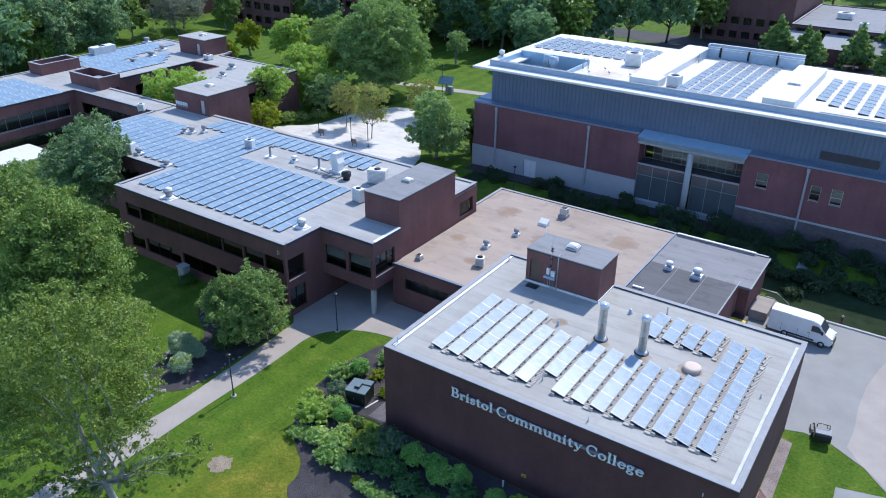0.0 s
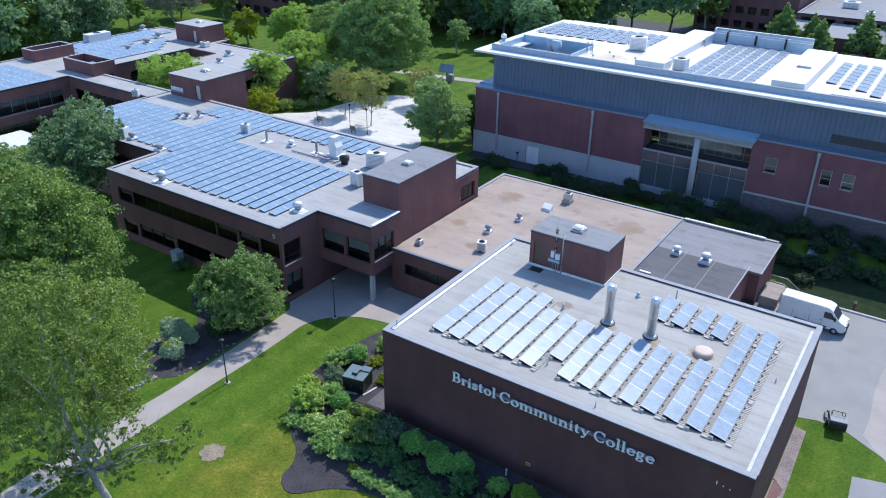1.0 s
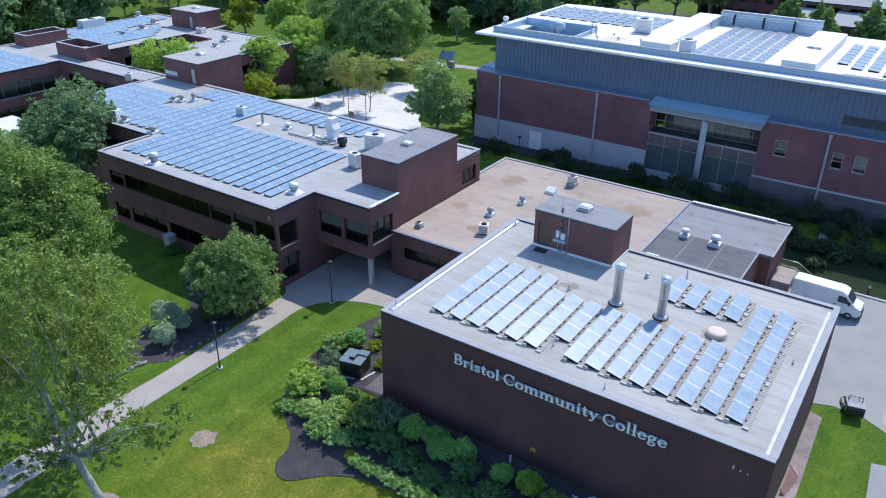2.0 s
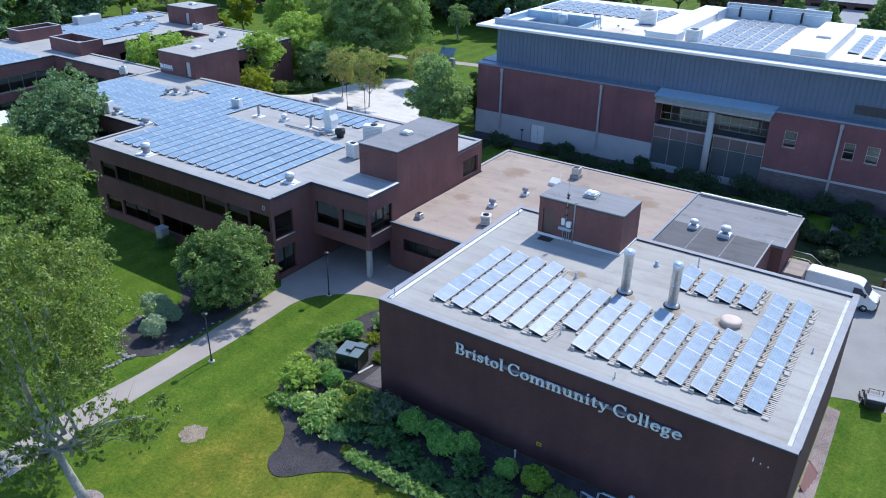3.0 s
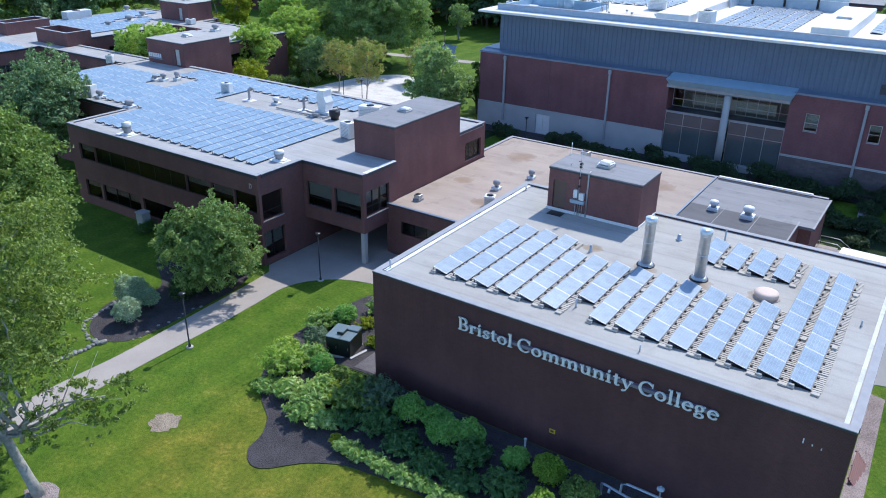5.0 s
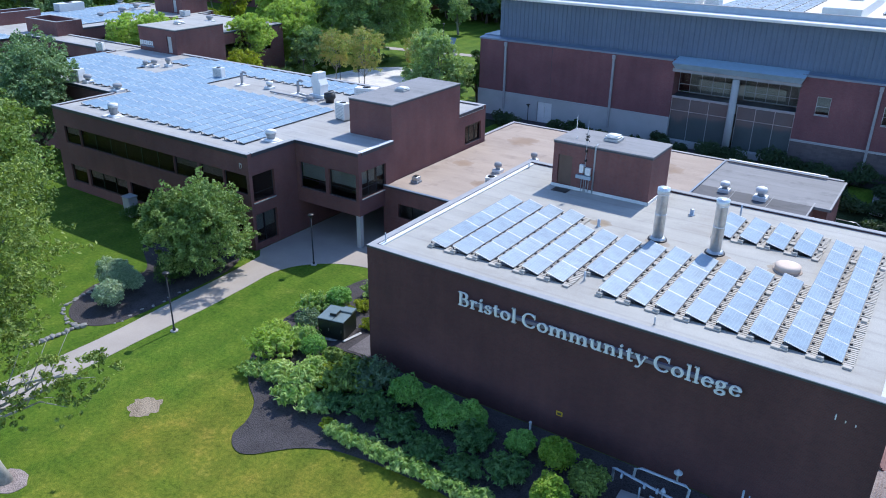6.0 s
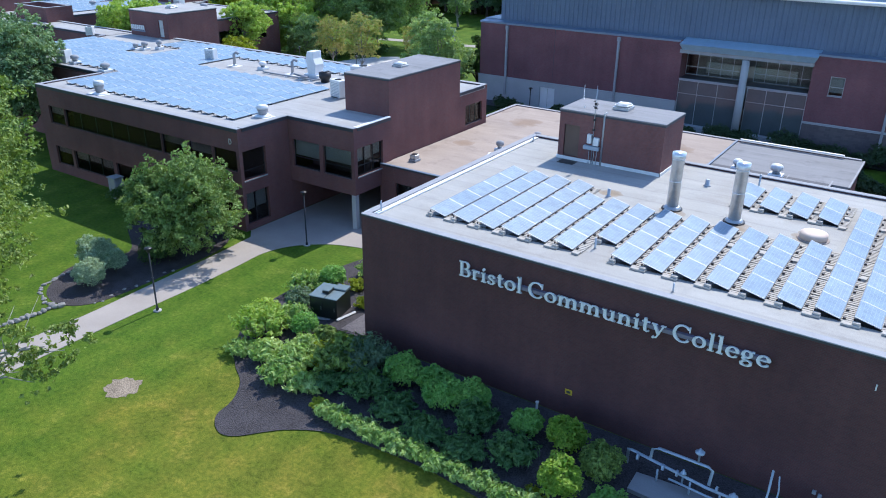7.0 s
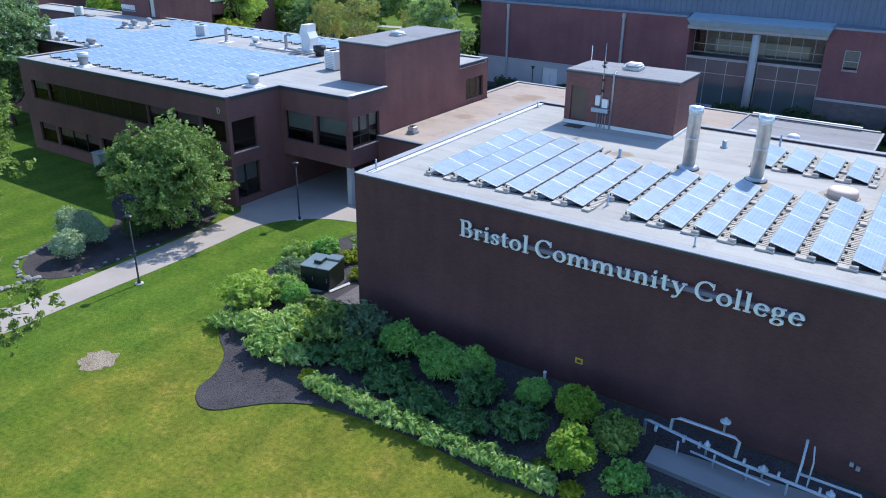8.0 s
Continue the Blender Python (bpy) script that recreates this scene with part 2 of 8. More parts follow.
BARK_D = plain("bark_dark", (0.1, 0.08, 0.065), 0.9, 0, 0.35, 6.0)
GLASS = glass_mat("window_glass")
GLASS_D = glass_mat("window_glass_dark", (0.5, 0.52, 0.51))
GLASS_B = glass_mat("window_glass_bronze", (0.42, 0.34, 0.35), 1.16)
GLASS_R = plain("coated_glass", (0.17, 0.205, 0.22), 0.07, 0.45, 0.2, 0.5, 0.8)
CANOPY = plain("canopy_pale_blue", (0.4, 0.54, 0.66), 0.4, 0.2, 0.12)
IVY_SHADED = mulch_mat("ground_cover", (0.028, 0.045, 0.02))
BLIND = plain("blind_fabric", (0.5, 0.5, 0.46), 0.9, 0, 0.08)
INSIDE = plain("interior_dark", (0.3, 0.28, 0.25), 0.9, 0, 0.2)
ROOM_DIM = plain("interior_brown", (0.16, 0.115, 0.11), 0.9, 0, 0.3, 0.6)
FLOOR_IN = plain("interior_floor", (0.5, 0.45, 0.38), 0.8, 0, 0.1)
YELLOW = plain("yellow_paint", (0.6, 0.42, 0.02), 0.5, 0, 0.15)
PAD_M = concrete_mat("pad_grey", (0.3, 0.3, 0.3))
MAROON = plain("maroon_paint", (0.13, 0.03, 0.035), 0.6, 0, 0.2)
DOOR_BROWN = plain("door_brown", (0.13, 0.085, 0.065), 0.6, 0, 0.15)
PIPE_BLUE = plain("pipe_pale_grey", (0.4, 0.47, 0.54), 0.45, 0.1, 0.15)
GREEN_BOX = plain("cabinet_dark_green", (0.018, 0.024, 0.022), 0.4, 0, 0.2)
LID = plain("cabinet_lid", (0.17, 0.22, 0.225), 0.35, 0.1, 0.15)
LETTER = plain("letter_white", (0.76, 0.78, 0.8), 0.45, 0, 0.05)
RACEWAY = plain("raceway_lavender", (0.2, 0.185, 0.235), 0.6, 0, 0.1)
k = Mat("siding_blue_grey", 0.45, 0.25, 0.5)
k.color(k.mix(0.5, k.ramp(k.noise(0.3, 4.0), (0.3, (0.085, 0.13, 0.205)), (0.7, (0.125, 0.18, 0.27))), k.ramp(k.noise(2.0, 4.0, k.pos(6, 6, 0.3)), (0.3, (0.085, 0.125, 0.195)), (0.7, (0.13, 0.178, 0.26)))))
SIDING = k.m
SCREEN = plain("screen_light_blue", (0.42, 0.5, 0.58), 0.5, 0.1, 0.14)
# the kerb's shadowed face: blue of the shade put into its paint
KERB_SHADE = plain("kerb_shade_blue", (0.29, 0.37, 0.48), 0.45, 0.2, 0.12)
FLASH = plain("flashing_blue_grey", (0.2, 0.25, 0.33), 0.45, 0.2, 0.12)
ROCK = plain("field_stone", (0.27, 0.26, 0.25), 0.9, 0, 0.35, 4.0)
L_MID = leaf_mat("leaf_mid", (0.068, 0.135, 0.029), (0.183, 0.292, 0.058), (0.371, 0.478, 0.114), 0.3)
L_OPEN = leaf_mat("leaf_open", (0.08, 0.138, 0.03), (0.212, 0.298, 0.056), (0.405, 0.484, 0.118), 0.34)
L_WISP = leaf_mat("leaf_grey", (0.16, 0.19, 0.17), (0.24, 0.27, 0.25), (0.34, 0.36, 0.34))
L_LIGHT = leaf_mat("leaf_light", (0.278, 0.448, 0.079), (0.424, 0.581, 0.121), (0.569, 0.69, 0.194))
L_DARK = leaf_mat("leaf_dark", (0.058, 0.137, 0.043), (0.098, 0.195, 0.058), (0.156, 0.26, 0.085), 0.5)
L_SHRUB = leaf_mat("leaf_shrub", (0.138, 0.345, 0.075), (0.241, 0.483, 0.103), (0.38, 0.598, 0.161), 0.45)
L_DIM = leaf_mat("leaf_dim", (0.064, 0.16, 0.053), (0.117, 0.245, 0.085), (0.192, 0.341, 0.128), 0.45)
L_BLUE = leaf_mat("leaf_bluish", (0.09, 0.17, 0.1), (0.15, 0.245, 0.14), (0.25, 0.34, 0.21), 0.4)
L_SILVER = leaf_mat("leaf_silver", (0.17, 0.28, 0.15), (0.34, 0.46, 0.28), (0.62, 0.72, 0.52), 0.3)
L_YEL = leaf_mat("leaf_yellow", (0.2, 0.28, 0.015), (0.33, 0.41, 0.025), (0.48, 0.52, 0.05))
L_PALE = leaf_mat("leaf_variegated", (0.168, 0.336, 0.067), (0.37, 0.538, 0.134), (0.627, 0.739, 0.314), 0.4)
L_OLIVE = leaf_mat("leaf_olive", (0.093, 0.18, 0.046), (0.23, 0.347, 0.09), (0.417, 0.541, 0.184), 0.3)
# green leaves darkened: the large hall's shade is in this colour
L_HALL_SHADE = leaf_mat("leaf_hall_shade", (0.03, 0.06, 0.028), (0.05, 0.095, 0.04), (0.085, 0.14, 0.06), 0.4)
L_COOL = leaf_mat("leaf_cool", (0.079, 0.164, 0.065), (0.198, 0.325, 0.138), (0.428, 0.558, 0.297), 0.3)
# lighter, cooler greens: haze over these trees is mixed into the leaves
L_HAZY = leaf_mat("leaf_hazy", (0.15, 0.27, 0.1), (0.26, 0.4, 0.14), (0.42, 0.55, 0.22))
L_SAGE = leaf_mat("leaf_sage", (0.2, 0.34, 0.13), (0.34, 0.49, 0.2), (0.54, 0.66, 0.33))
# far wood's leaves lightened and blued: distance haze is in this colour
L_FAR_HAZE = leaf_mat("leaf_wood_haze", (0.15, 0.28, 0.17), (0.23, 0.38, 0.23), (0.34, 0.49, 0.29), 0.5)
L_RUST = leaf_mat("leaf_rusty", (0.26, 0.38, 0.1), (0.42, 0.5, 0.16), (0.58, 0.43, 0.24))

# ---- builders ----
from mathutils.geometry import tessellate_polygon

WORLD_AT = {}


def at(ob):
    return WORLD_AT.get(ob.name, Vector((0, 0, 0)))


def thing(name, label, category, xyz=(0, 0, 0), group="", kind=""):
    """An Empty at a thing's base, which parents its parts."""
    e = new(name)
    e.empty_display_size = 0.3
    e.location = xyz
    WORLD_AT[e.name] = Vector(xyz)
    return tagged(e, label, category, group, kind)


def part(name, bm, mat, parent=None, label="", smooth=False, category="", kind="", group=""):
    """Links a bmesh (in world metres) as one mesh object under parent."""
    me = bpy.data.meshes.new(name)
    bmesh.ops.recalc_face_normals(bm, faces=bm.faces)
    bm.to_mesh(me)
    bm.free()
    return link_mesh(name, me, mat, parent, label, smooth, category, kind, group)


def link_mesh(name, me, mat, parent=None, label="", smooth=False, category="", kind="", group=""):
    for m in (mat if isinstance(mat, (list, tuple)) else [mat]):
        if len(me.materials) < 8:
            me.materials.append(m)
    if smooth:
        me.polygons.foreach_set("use_smooth", [True] * len(me.polygons))
    ob = new(name, me)
    if parent is not None:
        ob.parent = parent
        ob.location = -at(parent)
    WORLD_AT[ob.name] = Vector((0, 0, 0))
    return tagged(ob, label, category, group, kind)


def box(bm, x0, x1, y0, y1, z0, z1, mi=0):
    v = [bm.verts.new(p) for p in ((x0, y0, z0), (x1, y0, z0), (x1, y1, z0), (x0, y1, z0), (x0, y0, z1), (x1, y0, z1), (x1, y1, z1), (x0, y1, z1))]
    for f in ((0, 3, 2, 1), (4, 5, 6, 7), (0, 1, 5, 4), (1, 2, 6, 5), (2, 3, 7, 6), (3, 0, 4, 7)):
        bm.faces.new([v[i] for i in f]).material_index = mi
    return v


def boxes(*rows):
    bm = bmesh.new()
    for r in rows:
        box(bm, *r)
    return bm


def soft_box(x0, x1, y0, y1, z0, z1, r=0.04, seg=2):
    bm = boxes((x0, x1, y0, y1, z0, z1))
    bmesh.ops.bevel(bm, geom=bm.edges[:], offset=r, segments=seg, affect="EDGES", profile=0.5)
    return bm


def tube(bm, pts, radii, seg=8, cap=True):
    """A round tube through pts with a radius at each."""
    rings = []
    pts = [Vector(p) for p in pts]
    if not isinstance(radii, (list, tuple)):
        radii = [radii] * len(pts)
    for i, p in enumerate(pts):
        d = (pts[min(i + 1, len(pts) - 1)] - pts[max(i - 1, 0)]).normalized()
        side = d.cross(Vector((0.31, 0.87, 0.12)) if abs(d.z) > 0.6 else Vector((0, 0, 1))).normalized()
        up = side.cross(d)
        rings.append([bm.verts.new(p + (side * math.cos(a) + up * math.sin(a)) * radii[i]) for a in (2 * math.pi * j / seg for j in range(seg))])
    for a, b in zip(rings, rings[1:]):
        for j in range(seg):
            bm.faces.new((a[j], a[(j + 1) % seg], b[(j + 1) % seg], b[j]))
    if cap:
        bm.faces.new(rings[0][::-1]), bm.faces.new(rings[-1])
    return bm


def lathe(bm, x, y, prof, seg=16):
    """A turned form about the upright axis at x, y: prof is rows of radius, height."""
    return tube(bm, [(x, y, z) for r, z in prof], [max(r, 0.001) for r, z in prof], seg)


def sheet(name, poly, z, mat, label, category, thick=0.12, lift=None, cuts=0):
    """A flat slab of ground with that outline; lift: the ground's height, which it follows at so many cuts."""
    bm = bmesh.new()
    top = [bm.verts.new((x, y, z)) for x, y in poly]
    low = [bm.verts.new((x, y, z - thick)) for x, y in poly]
    n = len(poly)
    for tri in tessellate_polygon([[Vector((x, y, 0)) for x, y in poly]]):
        bm.faces.new([top[i] for i in tri])
    if cuts:
        bmesh.ops.subdivide_edges(bm, edges=bm.edges[:], cuts=cuts, use_grid_fill=True)
    else:
        for i in range(n):
            bm.faces.new((top[i], low[i], low[(i + 1) % n], top[(i + 1) % n]))
    if lift:
        for v in bm.verts:
            v.co.z += lift(v.co.x, v.co.y)
    loose = [v for v in bm.verts if not v.link_faces]
    bmesh.ops.delete(bm, geom=loose, context="VERTS")
    return part(name, bm, mat, None, label, False, category, "structure")


def curve(pts, n=6, closed=True):
    """A smooth line through pts (Catmull-Rom)."""
    out, m = [], len(pts)
    P = [Vector((p[0], p[1], 0)) for p in pts]
    for i in range(m if closed else m - 1):
        a, b, c, d = (P[(i + j) % m] if closed else P[min(max(i + j, 0), m - 1)] for j in (-1, 0, 1, 2))
        for s in range(n):
            t = s / n
            q = 0.5 * (2 * b + (c - a) * t + (2 * a - 5 * b + 4 * c - d) * t * t + (3 * b - a - 3 * c + d) * t ** 3)
            out.append((q.x, q.y))
    return out if closed else out + [pts[-1]]


def wall_run(parent, axis, const, a0, a1, z0, z1, out, mat, openings=(), thick=0.35, name="wall", inset=0.0):
    """A straight wall whose outer face lies at const; out is +1 or -1, the way it faces. Openings are (a0, a1, z0, z1)."""
    a0, a1 = a0 + inset, a1 - inset
    const -= out * 0.003 if axis == "y" else 0.0
    us = sorted({a0, a1, *(v for o in openings for v in o[:2])})
    zs = sorted({z0, z1, *(v for o in openings for v in o[2:])})
    bm = bmesh.new()
    c0, c1 = sorted((const, const - out * thick))
    solid = [[not any(o[0] - 1e-6 <= (ua + ub) / 2 <= o[1] + 1e-6 and o[2] <= (za + zb) / 2 <= o[3] for o in openings) for za, zb in zip(zs, zs[1:])] for ua, ub in zip(us, us[1:])]

    def P(u, c, z):
        return (u, c, z) if axis == "x" else (c, u, z)

    cache = {}

    def V(u, c, z):
        key = (round(u, 4), round(c, 4), round(z, 4))
        if key not in cache:
            cache[key] = bm.verts.new(P(u, c, z))
        return cache[key]

    nu, nz = len(us) - 1, len(zs) - 1
    for i in range(nu):
        for j in range(nz):
            if not solid[i][j]:
                continue
            ua, ub, za, zb = us[i], us[i + 1], zs[j], zs[j + 1]
            for c in (c0, c1):
                bm.faces.new((V(ua, c, za), V(ub, c, za), V(ub, c, zb), V(ua, c, zb)))
            if i == 0 or not solid[i - 1][j]:
                bm.faces.new((V(ua, c0, za), V(ua, c1, za), V(ua, c1, zb), V(ua, c0, zb)))
            if i == nu - 1 or not solid[i + 1][j]:
                bm.faces.new((V(ub, c0, za), V(ub, c1, za), V(ub, c1, zb), V(ub, c0, zb)))
            if j == 0 or not solid[i][j - 1]:
                bm.faces.new((V(ua, c0, za), V(ub, c0, za), V(ub, c1, za), V(ua, c1, za)))
            if j == nz - 1 or not solid[i][j + 1]:
                bm.faces.new((V(ua, c0, zb), V(ub, c0, zb), V(ub, c1, zb), V(ua, c1, zb)))
    return part(name, bm, mat, parent)


def window(parent, axis, const, out, a0, a1, z0, z1, panes=1, blind=0.0, frame_mat=None, sill=None, depth=0.14, rail=0.0, glass=None):
    """A window in an opening: frame with mullions, panes, a blind behind, a sill. rail: height share of a crossbar."""
    fm = frame_mat or DARK
    f = 0.07
    c = const - out * depth

    def B(bm, u0, u1, ca, cb, za, zb):
        ca, cb = sorted((ca, cb))
        box(bm, u0, u1, ca, cb, za, zb) if axis == "x" else box(bm, ca, cb, u0, u1, za, zb)

    bm = bmesh.new()
    B(bm, a0 + 0.003, a0 + f, c, c - out * 0.08, z0 + 0.003, z1 - 0.003)
    B(bm, a1 - f, a1 - 0.003, c, c - out * 0.08, z0 + 0.003, z1 - 0.003)
    B(bm, a0 + f, a1 - f, c, c - out * 0.08, z0 + 0.003, z0 + f)
    B(bm, a0 + f, a1 - f, c, c - out * 0.08, z1 - f, z1 - 0.003)
    step = (a1 - a0) / panes
    w = part("window", bm, fm, parent)
    for i in range(1, panes):
        bm = bmesh.new()
        B(bm, a0 + i * step - f / 2, a0 + i * step + f / 2, c, c - out * 0.08, z0 + f, z1 - f)
        part("mullion", bm, fm, w)
    if rail:
        zr = z0 + (z1 - z0) * rail
        for i in range(panes):
            bm = bmesh.new()
            B(bm, a0 + i * step + f / 2 - 0.01, a0 + (i + 1) * step - f / 2 + 0.01, c - out * 0.005, c - out * 0.075, zr - f / 2, zr + f / 2)
            part("transom", bm, fm, w)
    for i in range(panes):
        bm = bmesh.new()
        B(bm, a0 + i * step + f / 2, a0 + (i + 1) * step - f / 2, c - out * 0.035, c - out * 0.05, z0 + f / 2, z1 - f / 2)
        part("pane", bm, glass or GLASS_D, w).visible_shadow = False
    if blind:
        for i in range(panes):
            bm = bmesh.new()
            B(bm, a0 + i * step + f, a0 + (i + 1) * step - f, c - out * 0.14, c - out * 0.16, z1 - f - (z1 - z0 - 2 * f) * blind * (0.9 + 0.1 * math.sin(i * 2.3 + a0)), z1 - f)
            part("blind", bm, BLIND, w, "pale roller blind, partly drawn")
    if sill:
        bm = bmesh.new()
        B(bm, a0 - 0.02, a1 + 0.02, const + out * 0.06, c, z0 - 0.1, z0 - 0.004)
        part("sill", bm, sill, w)
    return w


# ---- ground ----
def ease(t):
    t = min(max(t, 0.0), 1.0)
    return t * t * (3 - 2 * t)


def mound(x, y):
    """The lawn and the bed climb about a metre to the foot of the lettered wall."""
    return 1.1 * ease((x + 45) / 11) * (1 - ease((x + 6) / 8)) * ease((y - 28.5) / 12.5) * (1 - ease((y - 46) / 8))


def rise(x, y):
    """The ground climbs about a metre towards the large hall and the courtyard."""
    w = min(max((x + 56.0) / 14.0, 0.0), 1.0)
    t = min(max((y - 79.0 - 6.5 * w) / (11.0 + 2.0 * w), 0.0), 1.0)
    return 1.1 * t * t * (3 - 2 * t) + mound(x, y)


def make_ground():
    bm = bmesh.new()
    xs = [-1500, -700, -400, -250, -180, -140, -110, -90, -70, -56, -52, -48] + [-46 + i for i in range(51)] + [7, 20, 60, 150, 400, 1500]
    ys = [-400, -100, 0, 20] + [27 + i for i in range(29)] + [60, 78] + [79 + 0.75 * i for i in range(27)] + [115, 150, 200, 300, 500, 900, 2000]
    grid = [[bm.verts.new((x, y, rise(x, y))) for x in xs] for y in ys]
    for a, b in zip(grid, grid[1:]):
        for i in range(len(xs) - 1):
            bm.faces.new((a[i], a[i + 1], b[i + 1], b[i]))
    return part("ground", bm, GRASS, None, "green mown lawn with yellowish dry patches", True, "lawn", "structure")


make_ground()
sheet("path", curve([(-48.2, 8), (-49.5, 20), (-49.75, 29), (-49.85, 36), (-49.8, 41), (-49.95, 45.5), (-50.1, 48.4), (-49.4, 50.6), (-47.6, 52.5), (-45.2, 53.6), (-42, 54.2)], 5, False)
      + [(-33.9, 54.0), (-33.9, 60.0), (-46.9, 60.0), (-46.9, 69.5), (-54.4, 69.5), (-54.4, 51.2)]
      + curve([(-53.4, 50.2), (-53.0, 46), (-52.7, 40), (-52.4, 34), (-52.6, 28), (-52.3, 18), (-51.0, 8)], 5, False),
      0.03, PATH_M, "pale grey concrete footpath widening into a forecourt", "path")
sheet("patio", curve([(-103, 94), (-98, 90.8), (-72, 90.5), (-70.5, 97), (-75, 104), (-79, 110), (-86, 118.5), (-91, 120), (-95, 115), (-96.5, 108), (-97.5, 101.5), (-101.5, 97.5)], 6), 0.05, PATIO_M, "sunlit white paved courtyard", "courtyard", 0.3, rise)
sheet("lawn_path", [(-106, 133), (-64, 141), (-64, 143.4), (-106, 135.5)], 0.03, PATH_M, "grey footpath across the far lawn", "path", 0.2, rise)
sheet("parking_lot", [(-4.9, 62.6), (-3.4, 63.1), (-1.1, 62.9), (1.8, 61.2), (4.2, 58.6), (5.5, 54), (60, 54), (60, 84.3), (-12.6, 84.3), (-12.6, 62.6)], 0.03, ASPHALT, "worn light grey asphalt service yard", "asphalt yard")
sheet("concrete_apron", [(0.9, 78), (0.25, 74), (0.1, 70), (0.3, 66), (0.15, 63.3), (1.4, 61.6), (3.0, 60.2), (4.6, 58.4), (40, 57), (40, 83), (2.2, 83)], 0.036, PATH_M, "pale concrete apron in the yard", "concrete apron", 0.03)
sheet("far_road", [(-160, 209), (-110, 212), (-81, 213.5), (-70, 209.5), (-66, 198), (60, 198), (60, 221), (-40.5, 221), (-41, 227), (-100, 226), (-160, 224)], 0.03, ASPHALT_D, "dark asphalt road between lawns and woods", "road", 0.2, rise)
sheet("far_drive", [(-118, 200), (-112, 200), (-92, 252), (-98, 252)], 0.04, PATIO_M, "pale drive among the trees", "road", 0.2, rise)
sheet("gravel_strip", [(-4.85, 41.5), (-3.7, 41.5), (-3.75, 52), (-3.9, 61), (-4.85, 61.2)], 0.05, GRAVEL, "strip of pinkish gravel along the brick wall", "gravel strip", 0.12, rise, 7)
sheet("ground_pad", [(0.2, 57.4), (5.0, 58.8), (6.3, 54.5), (6.3, 50), (0.6, 50)], 0.06, PAD_M, "grey concrete pad set in the grass", "concrete pad")
sheet("bare_patch", [(-42.9 + (1.02 + 0.13 * math.sin(7 * a) + 0.09 * math.sin(13 * a + 1)) * math.cos(a), 30.6 + (0.98 + 0.12 * math.sin(5 * a + 2) + 0.1 * math.sin(11 * a)) * math.sin(a)) for a in (2 * math.pi * i / 40 for i in range(40))],
      0.02, SOIL, "round patch of bare pale soil in the lawn", "bare soil", 0.05, rise, 2)
sheet("bare_patch", curve([(-37.4, 20.2), (-36.2, 21.1), (-34.9, 20.6), (-34.9, 19.3), (-36.3, 18.9)], 4), 0.015, SOIL, "patch of bare pale soil in the lawn", "bare soil", 0.05)
BED = [(-41.5, 53.6), (-42.9, 52.0), (-43.4, 49.5), (-43.8, 47.0), (-43.74, 44.74), (-43.51, 42.62), (-42.25, 39.2), (-40.56, 36.96), (-38.87, 35.49), (-37.46, 34.58), (-36.66, 33.56), (-36.37, 32.75), (-36.28, 31.84), (-35.7, 31.19), (-34.88, 30.86),
       (-34.05, 31.14), (-33.17, 31.96), (-32.17, 32.81), (-30.69, 33.6), (-29.57, 33.9), (-27.58, 34.16), (-25.61, 34.29), (-23.65, 34.34), (-22.19, 34.21), (-20.24, 34.12), (-18.27, 34.29), (-11.91, 34.46), (-5.5, 35.2), (-4.9, 41.4)]
sheet("planting_bed", curve(BED, 5, False) + [(-33.85, 41.4), (-33.85, 53.9)], 0.05, MULCH, "dark bark-mulch planting bed along the brick wall", "planting bed", 0.1, rise, 7)
sheet("planting_bed", curve([(-55.2, 34.3), (-53.3, 36.2), (-53.2, 42), (-53.7, 47.5), (-57, 50.3), (-66, 50.3), (-64, 46), (-59, 42.5), (-60.2, 38.5), (-58, 35)], 5), 0.03, MULCH, "dark mulch bed edged with pale stones", "planting bed", 0.1)
sheet("tree_ring", [(-43.2 + 1.1 * math.cos(a * 0.4) * (1 + 0.12 * math.sin(a * 2.3)), 22.3 + 0.9 * math.sin(a * 0.4) * (1 + 0.1 * math.sin(a * 3.1))) for a in range(16)], 0.03, GRAVEL, "bare grey earth round the tree trunk", "tree ring", 0.1)
# dark sheet over the lawn: the hall's shade is put into its colour
sheet("ground_cover", [(-60.5, 93.5), (-49.5, 87.2), (-12.4, 87.2), (-12.4, 84.8), (60, 84.8), (60, 98.5), (-60.5, 98.5)], 0.03, IVY_SHADED, "low ground cover with the hall's shade in its dark colour", "ground cover", 0.1, rise)
sheet("planting_bed", [(-62.5, 98.6), (30, 98.6), (30, 101.3), (-62.5, 101.3)], 0.04, MULCH, "dark shrub bed along the large hall", "planting bed", 0.2, rise)

# kerb between yard and slope
bm = boxes((-12.4, 60, 84.3, 84.6, -0.1, 0.18))
part("kerb", bm, KERB, None, "pale concrete kerb beside the yard", False, "kerb", "structure")


# ---- buildings ----
def coping(parent, axis, const, out, a0, a1, z, width=0.42, mat=None, fascia=0.26, ends=0.0):
    """A pale cap on a wall's top with a dark fascia below it on the outer face."""
    def B(ca, cb, za, zb, u0, u1):
        ca, cb = sorted((ca, cb))
        return boxes((u0, u1, ca, cb, za, zb)) if axis == "x" else boxes((ca, cb, u0, u1, za, zb))
    part("coping", B(const + out * 0.03, const - out * width, z - 0.05, z, a0 - ends, a1 + ends), mat or COPING, parent)
    if fascia:
        part("fascia", B(const + out * 0.045, const + out * 0.003, z - 0.05 - fascia, z - 0.052, a0 - ends, a1 + ends), FASCIA, parent)


